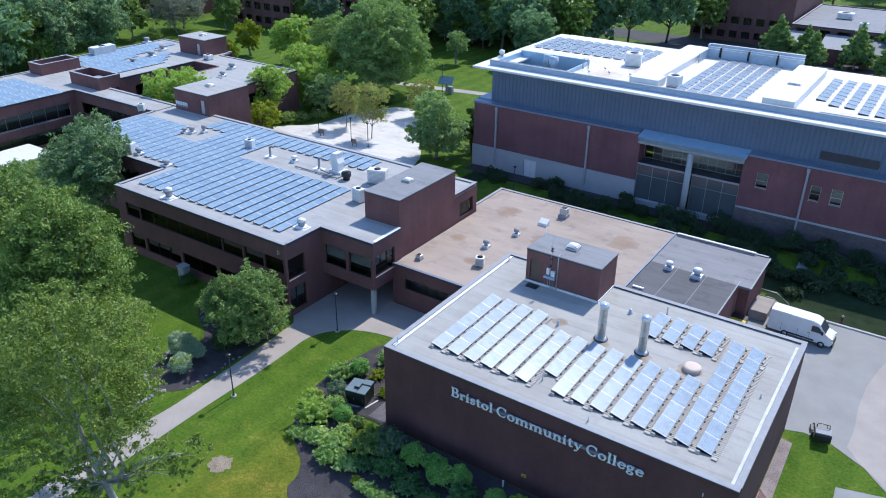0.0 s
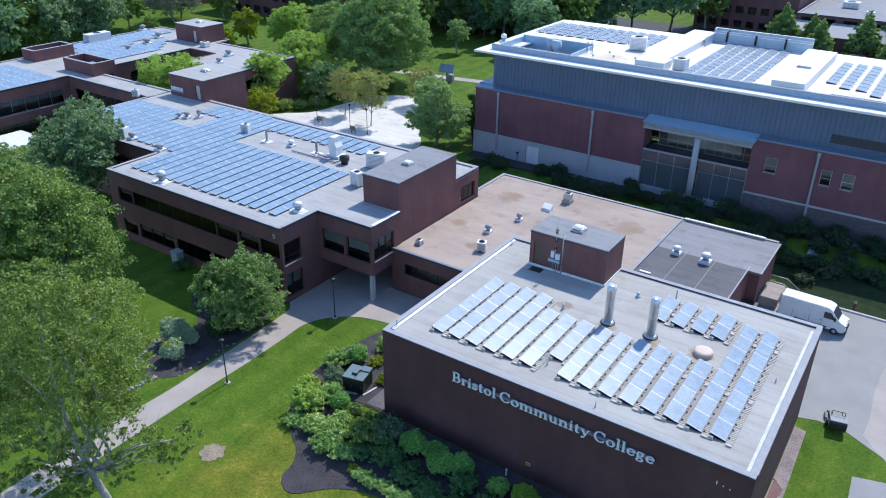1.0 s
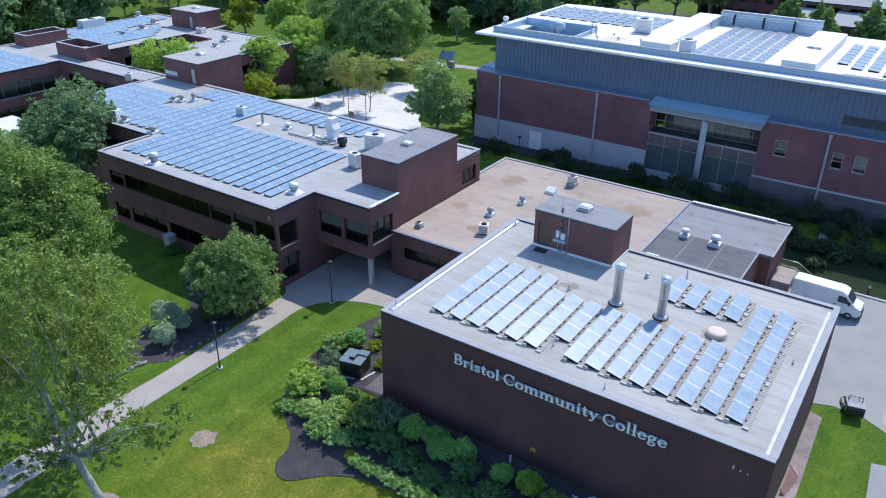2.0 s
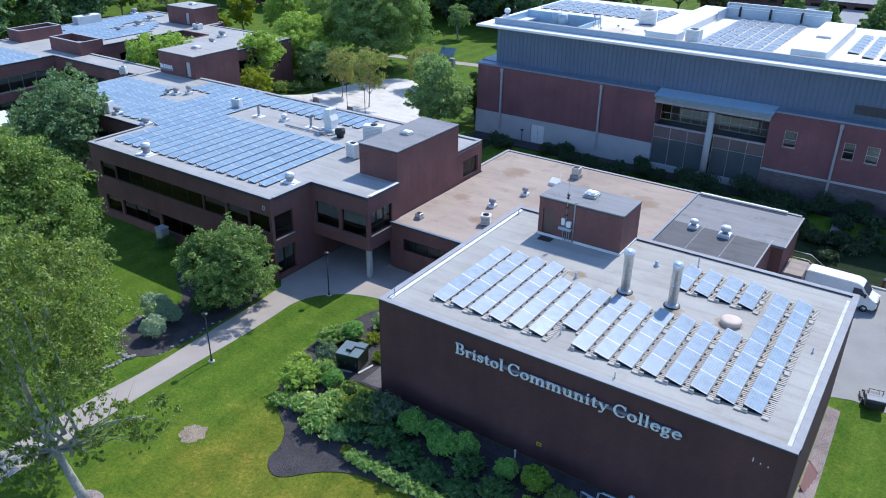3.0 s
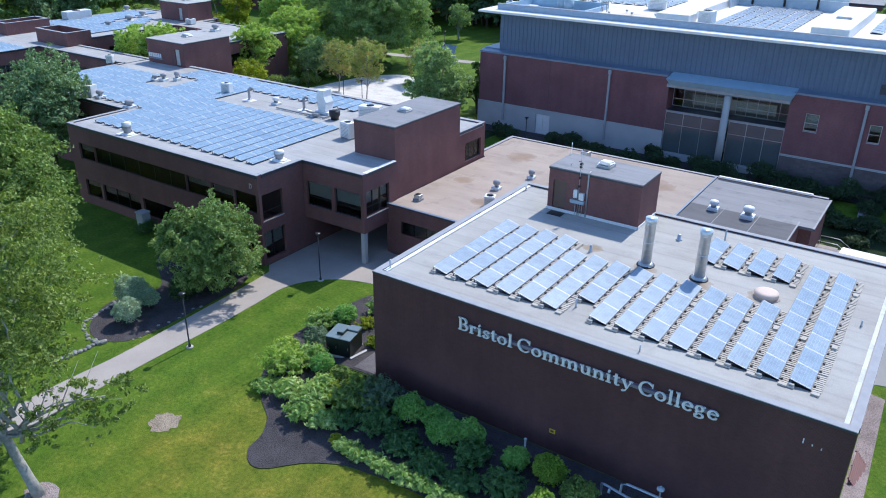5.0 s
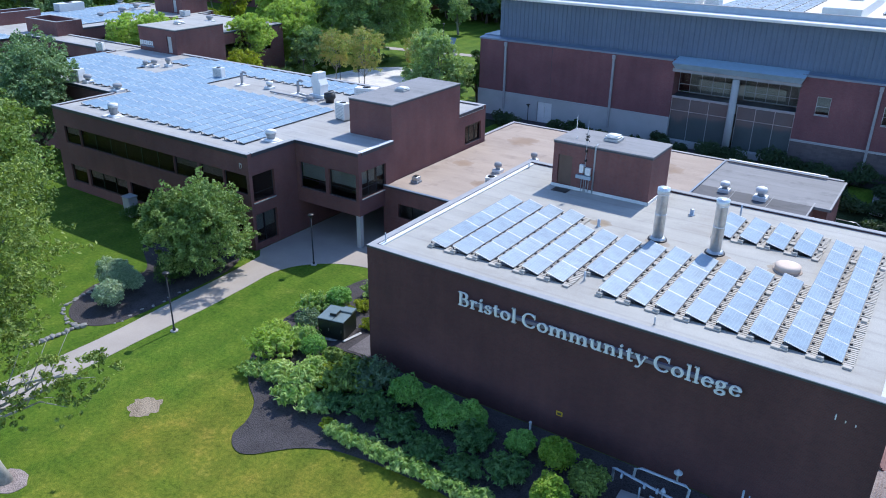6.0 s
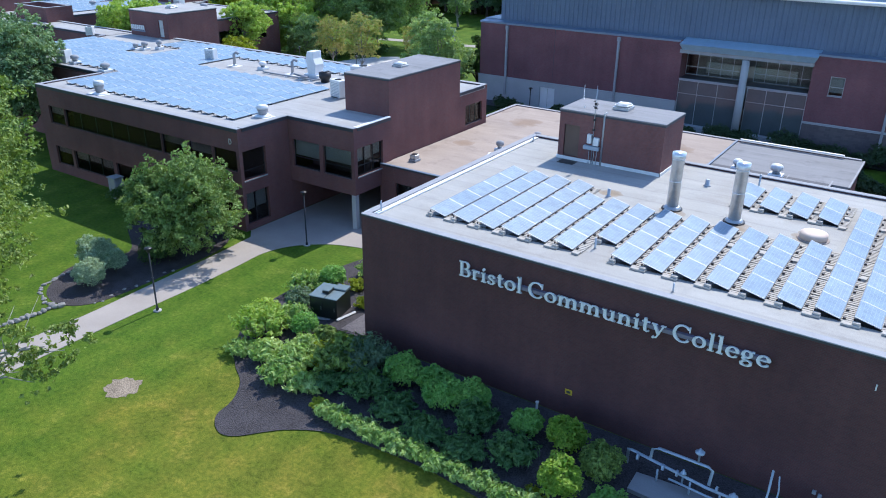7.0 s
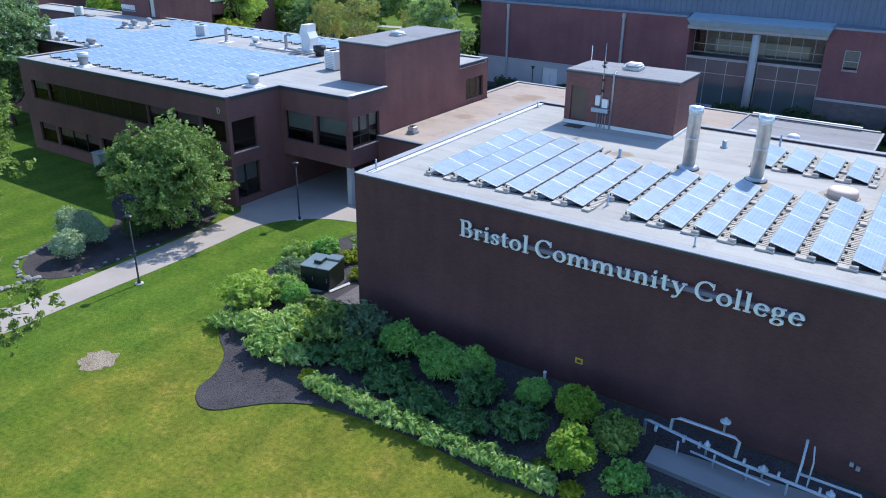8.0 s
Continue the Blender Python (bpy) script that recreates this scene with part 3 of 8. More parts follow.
def roof_slab(parent, x0, x1, y0, y1, z, mat, name="roof"):
    return part(name, boxes((x0, x1, y0, y1, z - 0.25, z)), mat, parent)


def small_house(parent, x0, x1, y0, y1, z0, z1, brick, roof, holes=None):
    """A brick stair house on a roof: four walls, a flat roof, a thin edge."""
    holes = holes or {}
    wall_run(parent, "x", y0, x0, x1, z0, z1, -1, brick, holes.get("S", ()), 0.3)
    wall_run(parent, "x", y1, x0, x1, z0, z1, 1, brick, (), 0.3)
    wall_run(parent, "y", x0, y0, y1, z0, z1 - 0.002, -1, brick, (), 0.3, inset=0.004)
    wall_run(parent, "y", x1, y0, y1, z0, z1 - 0.002, 1, brick, holes.get("E", ()), 0.3, inset=0.004)
    bm = boxes((x0 - 0.05, x1 + 0.05, y0 - 0.05, y1 + 0.05, z1 + 0.002, z1 + 0.1))
    bmesh.ops.bevel(bm, geom=bm.edges[:], offset=0.02, segments=1, affect="EDGES")
    part("roof", bm, roof, parent)
    part("fascia", boxes((x0 - 0.03, x1 + 0.03, y0 - 0.03, y1 + 0.03, z1 - 0.12, z1 - 0.002)), FASCIA, parent)


# hall with the lettering
AX0, AX1, AY0, AY1, AZ = -33.8, -4.9, 41.5, 62.5, 9.42
hall_a = thing("brick_hall", "windowless brown brick hall with a flat grey roof", "building", (-19.3, 52, 0))
wall_run(hall_a, "x", AY0, AX0, AX1, 0, AZ - 0.05, -1, BRICK_SHADED)
wall_run(hall_a, "x", AY1, AX0, AX1, 0, AZ - 0.05, 1, BRICK_SHADED)
wall_run(hall_a, "y", AX0, AY0, AY1, 0, AZ - 0.052, -1, BRICK_SHADED, inset=0.004)
wall_run(hall_a, "y", AX1, AY0, AY1, 0, AZ - 0.052, 1, BRICK_SHADED, inset=0.004)
coping(hall_a, "x", AY0, -1, AX0, AX1, AZ, fascia=0.1)
coping(hall_a, "x", AY1, 1, AX0, AX1, AZ)
coping(hall_a, "y", AX0, -1, AY0 + 0.42, AY1 - 0.42, AZ - 0.003)
coping(hall_a, "y", AX1, 1, AY0 + 0.42, AY1 - 0.42, AZ - 0.003)
part("flashing", boxes((AX1 - 0.68, AX1 - 0.46, AY0 + 0.46, AY1 - 1.2, AZ - 0.155, AZ - 0.07)), EDGE_PALE, hall_a, "bright white flashing strip along the roof edge")
part("flashing", boxes((AX0 + 0.44, AX0 + 0.74, AY0 + 0.6, AY1 - 0.6, AZ - 0.155, AZ - 0.06)), WHITE, hall_a, "bright white flashing strip along the roof edge")
roof_slab(hall_a, AX0 + 0.35, AX1 - 0.35, AY0 + 0.35, AY1 - 0.35, AZ - 0.16, ROOF_L)
# stair house on its roof
small_house(hall_a, -29.75, -22.25, 58.42, 62.3, 9.1, 12.7, BRICK, ROOF_MID, {"S": [(-29.35, -28.2, 9.5, 11.75)]})
part("base_flashing", boxes((-29.8, -22.2, 58.36, 58.415, AZ - 0.158, AZ + 0.06), (-22.245, -22.18, 58.36, 62.1, AZ - 0.158, AZ + 0.06)), WHITE, hall_a, "white flashing at the foot of the stair house")
part("door", soft_box(-29.33, -28.22, 58.54, 58.6, 9.51, 11.73, 0.01, 1), DOOR_BROWN, hall_a, "brown metal door")
part("interior", boxes((-29.4, -22.6, 58.9, 61.9, 9.28, 9.3)), INSIDE, hall_a)

# low tan-roofed wing
wing = thing("low_wing", "single-storey brick wing with a flat tan gravel roof", "building", (-30, 74, 0))
TZ = 5.1
wall_run(wing, "x", 60.1, -47.3, AX0 - 0.003, 0, TZ - 0.05, -1, BRICK, [(-45.6, -38.5, 2.3, 3.6)])
window(wing, "x", 60.1, -1, -45.6, -38.5, 2.3, 3.6, 5)
wall_run(wing, "x", 86.5, -48.6, -12.9, 0, TZ - 0.05, 1, BRICK)
wall_run(wing, "y", -48.6, 78.0, 86.5, 0, TZ - 0.052, -1, BRICK, inset=0.004)
wall_run(wing, "y", -14.0, 62.503, 78.6, 0, TZ - 0.36, 1, BRICK, inset=0.004)
wall_run(wing, "x", 78.6, -14.0, -12.9, 0, TZ - 0.36, -1, BRICK)
wall_run(wing, "y", -12.9, 78.6, 86.5, 0, TZ - 0.36, 1, BRICK, inset=0.004)
roof_slab(wing, -47.2, -33.8, 60.4, 62.5, TZ - 0.1, ROOF_TAN)
roof_slab(wing, -47.2, -23.9, 62.5, 78.0, TZ - 0.1, ROOF_TAN)
roof_slab(wing, -48.3, -23.9, 78.0, 86.2, TZ - 0.1, ROOF_TAN)
roof_slab(wing, -23.7, -13.98, 62.5, 77.6, TZ - 0.1, ROOF_DARK)
roof_slab(wing, -23.7, -12.58, 77.6, 86.2, TZ - 0.1, ROOF_MID)
part("roof_kerb", boxes((-23.9, -23.72, 62.5, 86.2, TZ - 0.4, TZ + 0.03)), FLASH, wing)
for sx in (-20.6, -17.4):
    part("roof_seam", boxes((sx, sx + 0.045, 62.6, 78.3, TZ - 0.098, TZ - 0.085)), COPING, wing)
coping(wing, "x", 60.1, -1, -47.3, AX0 - 0.01, TZ, 0.25, FLASH, 0.12)
coping(wing, "x", 86.5, 1, -48.6, -12.9, TZ, 0.35, COPING, 0.2)
coping(wing, "y", -48.6, -1, 78.0, 86.2, TZ - 0.003, 0.35, COPING, 0.2)
coping(wing, "y", -12.6, 1, 77.5, 86.2, TZ - 0.07, 0.12, COPING, 0.16)
coping(wing, "y", -14.0, 1, 62.5, 78.6, TZ - 0.07, 0.1, COPING, 0.16)
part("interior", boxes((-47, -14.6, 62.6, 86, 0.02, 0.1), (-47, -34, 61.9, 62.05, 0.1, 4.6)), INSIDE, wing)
part("roof_cap", boxes((-23.5, -14.3, 85.9, 86.2, TZ + 0.12, TZ + 0.24)), WHITE, wing, "white raised roof edge")

# two-storey hall with the large solar roof
BZ = 8.95
hall_b = thing("two_storey_hall", "two-storey brown brick college building with solar panels on its roof", "building", (-76, 64, 0))
S_UP = [(-82.0, -79.4, 5.2, 7.0), (-79.3, -64.6, 5.2, 7.0), (-64.5, -61.2, 5.2, 7.0), (-60.9, -57.9, 5.2, 7.0), (-57.7, -54.85, 5.2, 7.0)]
S_LOW = [(-82.0, -79.3, 1.0, 2.9), (-78.9, -72.5, 1.0, 2.9), (-72.0, -66.0, 1.0, 2.9), (-65.6, -60.0, 1.0, 2.9), (-59.6, -55.6, 1.0, 2.9)]
wall_run(hall_b, "x", 50.8, -83.6, -54.5, 0, BZ - 0.05, -1, BRICK, S_UP + S_LOW)
for i, (a, b, za, zb) in enumerate(S_UP + S_LOW):
    window(hall_b, "x", 50.8, -1, a, b, za, zb, max(1, round((b - a) / 2.4)), (0.5, 0, 0.5, 0.5, 0, 0.4, 0.5, 0, 0, 0)[i], depth=0.16, glass=GLASS_B)
E_W = [(51.1, 53.7, 4.45, 6.95), (51.0, 53.7, 0.5, 3.3)]
wall_run(hall_b, "y", -54.5, 50.8, 56.5, 0, BZ - 0.052, 1, BRICK, E_W, inset=0.004)
window(hall_b, "y", -54.5, 1, 51.1, 53.7, 4.45, 6.95, 1, 0, DARK, COPING, 0.25, 0.3)
window(hall_b, "y", -54.5, 1, 51.0, 53.7, 0.5, 3.3, 2, 0.6, DARK, None, 0.25)
F2 = [(-54.1, -51.0, 4.5, 6.95), (-50.6, -47.45, 4.5, 6.95)]
wall_run(hall_b, "x", 56.5, -54.5, -47.1, 3.15, BZ - 0.05, -1, BRICK, F2)
for a, b, za, zb in F2:
    window(hall_b, "x", 56.5, -1, a, b, za, zb, 1, 0.62, DARK, None, 0.2, 0.36)
G2 = [(56.9, 60.3, 4.7, 7.15)]
wall_run(hall_b, "y", -47.1, 56.5, 61.5, 3.15, BZ - 0.052, 1, BRICK, G2, inset=0.004)
window(hall_b, "y", -47.1, 1, 56.9, 60.3, 4.7, 7.15, 3, 0.55, DARK, COPING, 0.2, 0.34)
part("soffit", boxes((-54.2, -47.4, 56.8, 69.8, 3.16, 3.4)), INSIDE, hall_b)
part("column", soft_box(-47.65, -47.2, 56.6, 57.05, 0, 3.15, 0.02, 1), STONE, hall_b, "pale concrete column")
wall_run(hall_b, "x", 70.0, -54.5, -47.3, 0, 3.4, -1, BRICK)
wall_run(hall_b, "y", -54.5, 56.5, 70.0, 0, 3.15, 1, BRICK, (), inset=0.004)
wall_run(hall_b, "y", -47.3, 61.5, 78.0, 0, 4.9, 1, BRICK, inset=0.004)
wall_run(hall_b, "y", -83.6, 50.8, 58.0, 0, BZ - 0.052, -1, BRICK, [(52.2, 54.6, 5.2, 7.0)], inset=0.004)
window(hall_b, "y", -83.6, -1, 52.2, 54.6, 5.2, 7.0, 2)
wall_run(hall_b, "x", 58.0, -106.0, -83.6, 0, BZ - 0.05, -1, BRICK, [(-104, -86, 5.2, 7.0)])
window(hall_b, "x", 58.0, -1, -104, -86, 5.2, 7.0, 10, 0.3)
wall_run(hall_b, "y", -106.0, 58.0, 73.5, 0, BZ - 0.052, -1, BRICK, [(60, 72, 5.2, 7.0)], inset=0.004)
window(hall_b, "y", -106.0, -1, 60, 72, 5.2, 7.0, 7)
wall_run(hall_b, "x", 78.0, -106.0, -47.4, 0, BZ - 0.05, 1, BRICK)
wall_run(hall_b, "y", -47.4, 72.7, 78.0, 4.9, BZ - 0.052, 1, BRICK, [(74.0, 77.2, 5.4, 7.4)], inset=0.004)
window(hall_b, "y", -47.4, 1, 74.0, 77.2, 5.4, 7.4, 3, 0, DARK, None, 0.2)
roof_slab(hall_b, -83.3, -54.8, 51.1, 58.0, BZ - 0.14, ROOF_A)
roof_slab(hall_b, -54.8, -47.4, 56.8, 58.0, BZ - 0.14, ROOF_A)
roof_slab(hall_b, -105.7, -47.4, 58.0, 77.7, BZ - 0.14, ROOF_A)
coping(hall_b, "x", 50.8, -1, -83.6, -54.5, BZ)
coping(hall_b, "y", -54.5, 1, 51.3, 56.5, BZ - 0.003, 0.45)
coping(hall_b, "x", 56.5, -1, -54.5, -47.1, BZ, 0.45)
coping(hall_b, "y", -47.1, 1, 56.95, 61.45, BZ - 0.003, 0.4, WHITE)
coping(hall_b, "y", -83.6, -1, 51.3, 58.0, BZ - 0.003)
coping(hall_b, "x", 58.0, -1, -106.0, -83.6, BZ)
coping(hall_b, "y", -106.0, -1, 58.5, 73.5, BZ - 0.003)
coping(hall_b, "x", 78.0, 1, -106.0, -47.4, BZ, 0.55)
coping(hall_b, "y", -47.4, 1, 72.8, 77.4, BZ - 0.003, 0.4)
small_house(hall_b, -52.2, -47.3, 61.5, 72.7, 4.9, 12.05, BRICK, ROOF_MID)
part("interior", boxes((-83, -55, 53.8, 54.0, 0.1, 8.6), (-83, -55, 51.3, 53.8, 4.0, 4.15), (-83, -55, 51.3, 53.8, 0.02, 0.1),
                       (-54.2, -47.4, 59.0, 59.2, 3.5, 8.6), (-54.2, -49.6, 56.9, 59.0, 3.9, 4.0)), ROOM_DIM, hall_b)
part("interior_floor", boxes((-105, -84, 58.5, 62, 4.0, 4.15), (-105, -84, 62, 62.2, 0.1, 8.6)), FLOOR_IN, hall_b)
# stair house at its far end
small_house(hall_b, -104.5, -96.4, 76.9, 85.3, 0.2, 12.1, BRICK, ROOF_A, {"S": [(-98.4, -97.4, 9.0, 11.2)]})
part("door", soft_box(-98.38, -97.42, 77.02, 77.08, 9.0, 11.19, 0.01, 1), GALV, hall_b, "grey metal door")

sg = thing("wall_sign", "pale block lettering sign on the stair house", "sign", (-102.9, 76.85, 9.8))
part("board", boxes((-104.4, -101.4, 76.86, 76.897, 9.35, 9.55)), FLASH, sg)
for i in range(7):
    part("bar", boxes((-104.35 + 0.42 * i, -104.05 + 0.42 * i, 76.84, 76.897, 9.62, 10.2)), WHITE, sg)

# far-left college wings
hall_d = thing("brick_wing", "two-storey brown brick wing with ribbon windows and a flat roof", "building", (-140, 66, 0))
DZ = 8.95
OPD = [(54, 72.2, 4.6, 6.9)]
wall_run(hall_d, "y", -127.6, 40.0, 73.5, 0, DZ - 0.05, 1, BRICK, [(41, 53.6, 4.6, 6.9)] + OPD + [(41, 72.2, 0.8, 3.0)])
window(hall_d, "y", -127.6, 1, 54, 72.2, 4.6, 6.9, 8, 0.5, GALV, COPING, 0.2)
window(hall_d, "y", -127.6, 1, 41, 53.6, 4.6, 6.9, 5, 0.5, GALV, COPING, 0.2)
window(hall_d, "y", -127.6, 1, 41, 72.2, 0.8, 3.0, 14, 0.3, DARK, None, 0.2)
wall_run(hall_d, "x", 73.5, -127.6, -106.0, 0, DZ - 0.05, -1, BRICK, [(-126, -108, 5.0, 7.0)])
window(hall_d, "x", 73.5, -1, -126, -108, 5.0, 7.0, 9)
wall_run(hall_d, "x", 78.0, -127.6, -106.0, 0, DZ - 0.05, 1, BRICK)
wall_run(hall_d, "x", 40.0, -146.2, -127.6, 0, DZ - 0.05, -1, BRICK)
wall_run(hall_d, "y", -146.2, 40.0, 82.5, 0, DZ - 0.052, -1, BRICK, inset=0.004)
roof_slab(hall_d, -145.9, -127.9, 40.3, 82.5, DZ - 0.14, ROOF_A)
roof_slab(hall_d, -127.9, -106.0, 73.8, 77.7, DZ - 0.14, ROOF_A)
coping(hall_d, "y", -127.6, 1, 40.0, 73.4, DZ)
coping(hall_d, "y", -146.2, -1, 40.0, 82.5, DZ - 0.003)
coping(hall_d, "x", 73.5, -1, -127.6, -106.0, DZ - 0.003, 0.5)
coping(hall_d, "x", 78.0, 1, -127.6, -106.0, DZ - 0.003, 0.5)
part("interior", boxes((-131, -130.8, 41, 73, 0.1, 8.6), (-130.8, -128, 41, 73, 3.9, 4.1), (-126, -108, 76, 76.2, 0.1, 8.6)), INSIDE, hall_d)
# open brick screens on the roof
for x0, x1, y0, y1, zt in ((-132.2, -123.6, 75.95, 80.25, 10.95), (-145.2, -141.1, 75.8, 83.6, 10.8)):
    wall_run(hall_d, "x", y0, x0, x1, 8.7, zt, -1, BRICK, (), 0.3, "roof_screen")
    wall_run(hall_d, "x", y1, x0, x1, 8.7, zt, 1, BRICK, (), 0.3, "roof_screen")
    wall_run(hall_d, "y", x0, y0, y1, 8.7, zt - 0.003, -1, BRICK, (), 0.3, "roof_screen", 0.004)
    wall_run(hall_d, "y", x1, y0, y1, 8.7, zt - 0.003, 1, BRICK, (), 0.3, "roof_screen", 0.004)
    for ax, c, o, a, b in (("x", y0, -1, x0, x1), ("x", y1, 1, x0, x1), ("y", x0, -1, y0 + 0.4, y1 - 0.4), ("y", x1, 1, y0 + 0.4, y1 - 0.4)):
        coping(hall_d, ax, c, o, a, b, zt + 0.05, 0.4, COPING, 0)
part("cooling_unit", soft_box(-128.5, -125.2, 76.9, 79.2, 8.8, 10.2, 0.1), GALV, hall_d, "grey roof cooling unit behind the screen")

hall_e = thing("brick_wing", "brown brick wing with solar panels on its flat roof", "building", (-138, 96, 0))
EX, EY = -128.1, 82.5
wall_run(hall_e, "y", EX, EY, 100.0, 0, DZ - 0.052, 1, BRICK, [(86, 98, 5.0, 7.0)], inset=0.004)
window(hall_e, "y", EX, 1, 86, 98, 5.0, 7.0, 6)
wall_run(hall_e, "x", EY, -150.4, EX, 0, DZ - 0.05, -1, BRICK)
wall_run(hall_e, "x", 110.3, -150.4, EX, 0, DZ - 0.05, 1, BRICK)
wall_run(hall_e, "y", -150.4, EY, 110.3, 0, DZ - 0.052, -1, BRICK, inset=0.004)
wall_run(hall_e, "x", 100.0, EX, -121.0, 0, DZ - 0.05, -1, BRICK)
wall_run(hall_e, "y", -121.0, 88.5, 100.0, 0, DZ - 0.052, -1, BRICK, inset=0.004)
wall_run(hall_e, "x", 88.5, -121.0, -106.5, 0, DZ - 0.05, -1, BRICK)
wall_run(hall_e, "x", 107.0, EX, -106.5, 0, DZ - 0.05, 1, BRICK)
wall_run(hall_e, "y", -106.5, 88.5, 107.0, 0, DZ - 0.052, 1, BRICK, [(92, 104, 5.0, 7.0)], inset=0.004)
window(hall_e, "y", -106.5, 1, 92, 104, 5.0, 7.0, 6)
roof_slab(hall_e, -150.1, EX - 0.3, EY + 0.3, 110.0, DZ - 0.14, ROOF_A)
roof_slab(hall_e, EX - 0.3, -121.0, 100.3, 106.7, DZ - 0.14, ROOF_A)
roof_slab(hall_e, -121.0, -106.8, 88.8, 106.7, DZ - 0.14, ROOF_A)
coping(hall_e, "x", EY, -1, -150.4, EX, DZ)
coping(hall_e, "x", 110.3, 1, -150.4, EX, DZ)
coping(hall_e, "y", -150.4, -1, EY + 0.42, 109.9, DZ - 0.003)
coping(hall_e, "y", EX, 1, EY + 0.42, 100.0, DZ - 0.003)
coping(hall_e, "x", 107.0, 1, EX, -106.5, DZ)
coping(hall_e, "y", -106.5, 1, 88.9, 106.6, DZ - 0.003)
coping(hall_e, "x", 88.5, -1, -121.0, -106.5, DZ)
small_house(hall_e, -137.3, -129.3, 104.2, 110.0, 8.7, 12.1, BRICK, ROOF_A, {"S": [(-132, -131, 9.0, 11.2)]})
part("door", soft_box(-131.98, -131.02, 104.32, 104.38, 9.0, 11.19, 0.01, 1), GALV, hall_e, "grey metal door")
part("interior", boxes((-131, -130.8, 83, 99, 0.1, 8.6), (-110, -109.8, 89, 106, 0.1, 8.6)), INSIDE, hall_e)

# large hall with the blue-grey metal upper storey
hall_c = thing("large_hall", "large brick hall with blue-grey metal siding and a white flat roof", "building", (-20, 118, 1.0))
CX0, CX1, CY, CZ = -62.6, 34.0, 101.5, 11.62
BAY0, BAY1 = -35.0, -20.7
WINS = [(-18.78, -17.32, 7.4, 9.42), (-12.1, -10.86, 7.2, 9.2), (-9.65, -8.28, 7.2, 9.22), (2.0, 3.4, 7.2, 9.2), (8, 9.4, 7.2, 9.2)]
wall_run(hall_c, "x", CY, CX0, BAY0, 4.55, CZ, -1, BRICK_C)
wall_run(hall_c, "x", CY, BAY1, CX1, 4.3, CZ, -1, BRICK_C, WINS)
wall_run(hall_c, "x", CY - 0.12, CX0 - 0.12, BAY0, 0.0, 4.5, -1, STONE, [(-53.2, -51.0, 1.15, 3.9)], 0.5, "base")
wall_run(hall_c, "x", CY - 0.12, BAY1, CX1, 0.0, 4.1, -1, STONE_D, (), 0.5, "base")
part("base_band", boxes((BAY1, CX1, CY - 0.2, CY - 0.02, 4.1, 4.32)), STONE, hall_c)
part("base_band", boxes((CX0 - 0.16, BAY0, CY - 0.16, CY - 0.02, 4.48, 4.58)), STONE, hall_c)
dr = part("door", soft_box(-53.15, -52.12, CY + 0.02, CY + 0.08, 1.16, 3.88, 0.01, 1), WHITE, hall_c, "pale grey metal double door")
dr = part("door", soft_box(-52.08, -51.05, CY + 0.02, CY + 0.08, 1.16, 3.88, 0.01, 1), WHITE, hall_c, "pale grey metal double door")
for i, (a, b, za, zb) in enumerate(WINS):
    window(hall_c, "x", CY, -1, a, b, za, zb, 1, 0.95 if i in (0, 2) else 0.4, GALV, COPING, 0.1, 0.45)
wall_run(hall_c, "y", CX0, CY, 133.5, 0.0, CZ - 0.003, -1, BRICK_C, inset=0.004)
wall_run(hall_c, "y", CX1, CY, 133.5, 0.0, CZ - 0.003, 1, BRICK_C, inset=0.004)
wall_run(hall_c, "x", 133.5, CX0, CX1, 0.0, CZ, 1, BRICK_C)
# ledge over the brick, and the metal storey set back from it
for a, b in ((CX0 - 0.1, BAY0 - 0.3), (BAY1 + 0.3, CX1)):
    bm = bmesh.new()
    vs = [bm.verts.new(p) for p in ((a, CY - 0.1, CZ), (b, CY - 0.1, CZ), (b, CY + 1.3, CZ + 0.14), (a, CY + 1.3, CZ + 0.14), (a, CY - 0.1, CZ - 0.22), (b, CY - 0.1, CZ - 0.22), (b, CY + 1.3, CZ - 0.22), (a, CY + 1.3, CZ - 0.22))]
    for f in ((0, 1, 2, 3), (4, 7, 6, 5), (0, 4, 5, 1), (1, 5, 6, 2), (2, 6, 7, 3), (3, 7, 4, 0)):
        bm.faces.new([vs[i] for i in f])
    part("ledge", bm, FLASH, hall_c)
part("ledge", boxes((CX0 - 0.1, -60.3, CY + 1.3, 133.5, CZ - 0.2, CZ + 0.25)), FLASH, hall_c)
bm = bmesh.new()


def siding(bm, axis, const, out, a0, a1, z0, z1, pitch=0.62):
    """Ribbed metal siding: broad pans with raised ribs."""
    n = int((a1 - a0) / pitch)
    prof = []
    for i in range(n):
        u = a0 + i * pitch
        prof += [(u, 0.0), (u + pitch * 0.62, 0.0), (u + pitch * 0.7, 0.07), (u + pitch * 0.92, 0.07)]
    prof.append((a1, 0.0))
    P = [((u, const + out * d) if axis == "x" else (const + out * d, u)) for u, d in prof]
    lo, hi = [bm.verts.new((*p, z0)) for p in P], [bm.verts.new((*p, z1)) for p in P]
    for i in range(len(P) - 1):
        bm.faces.new((lo[i], lo[i + 1], hi[i + 1], hi[i]))


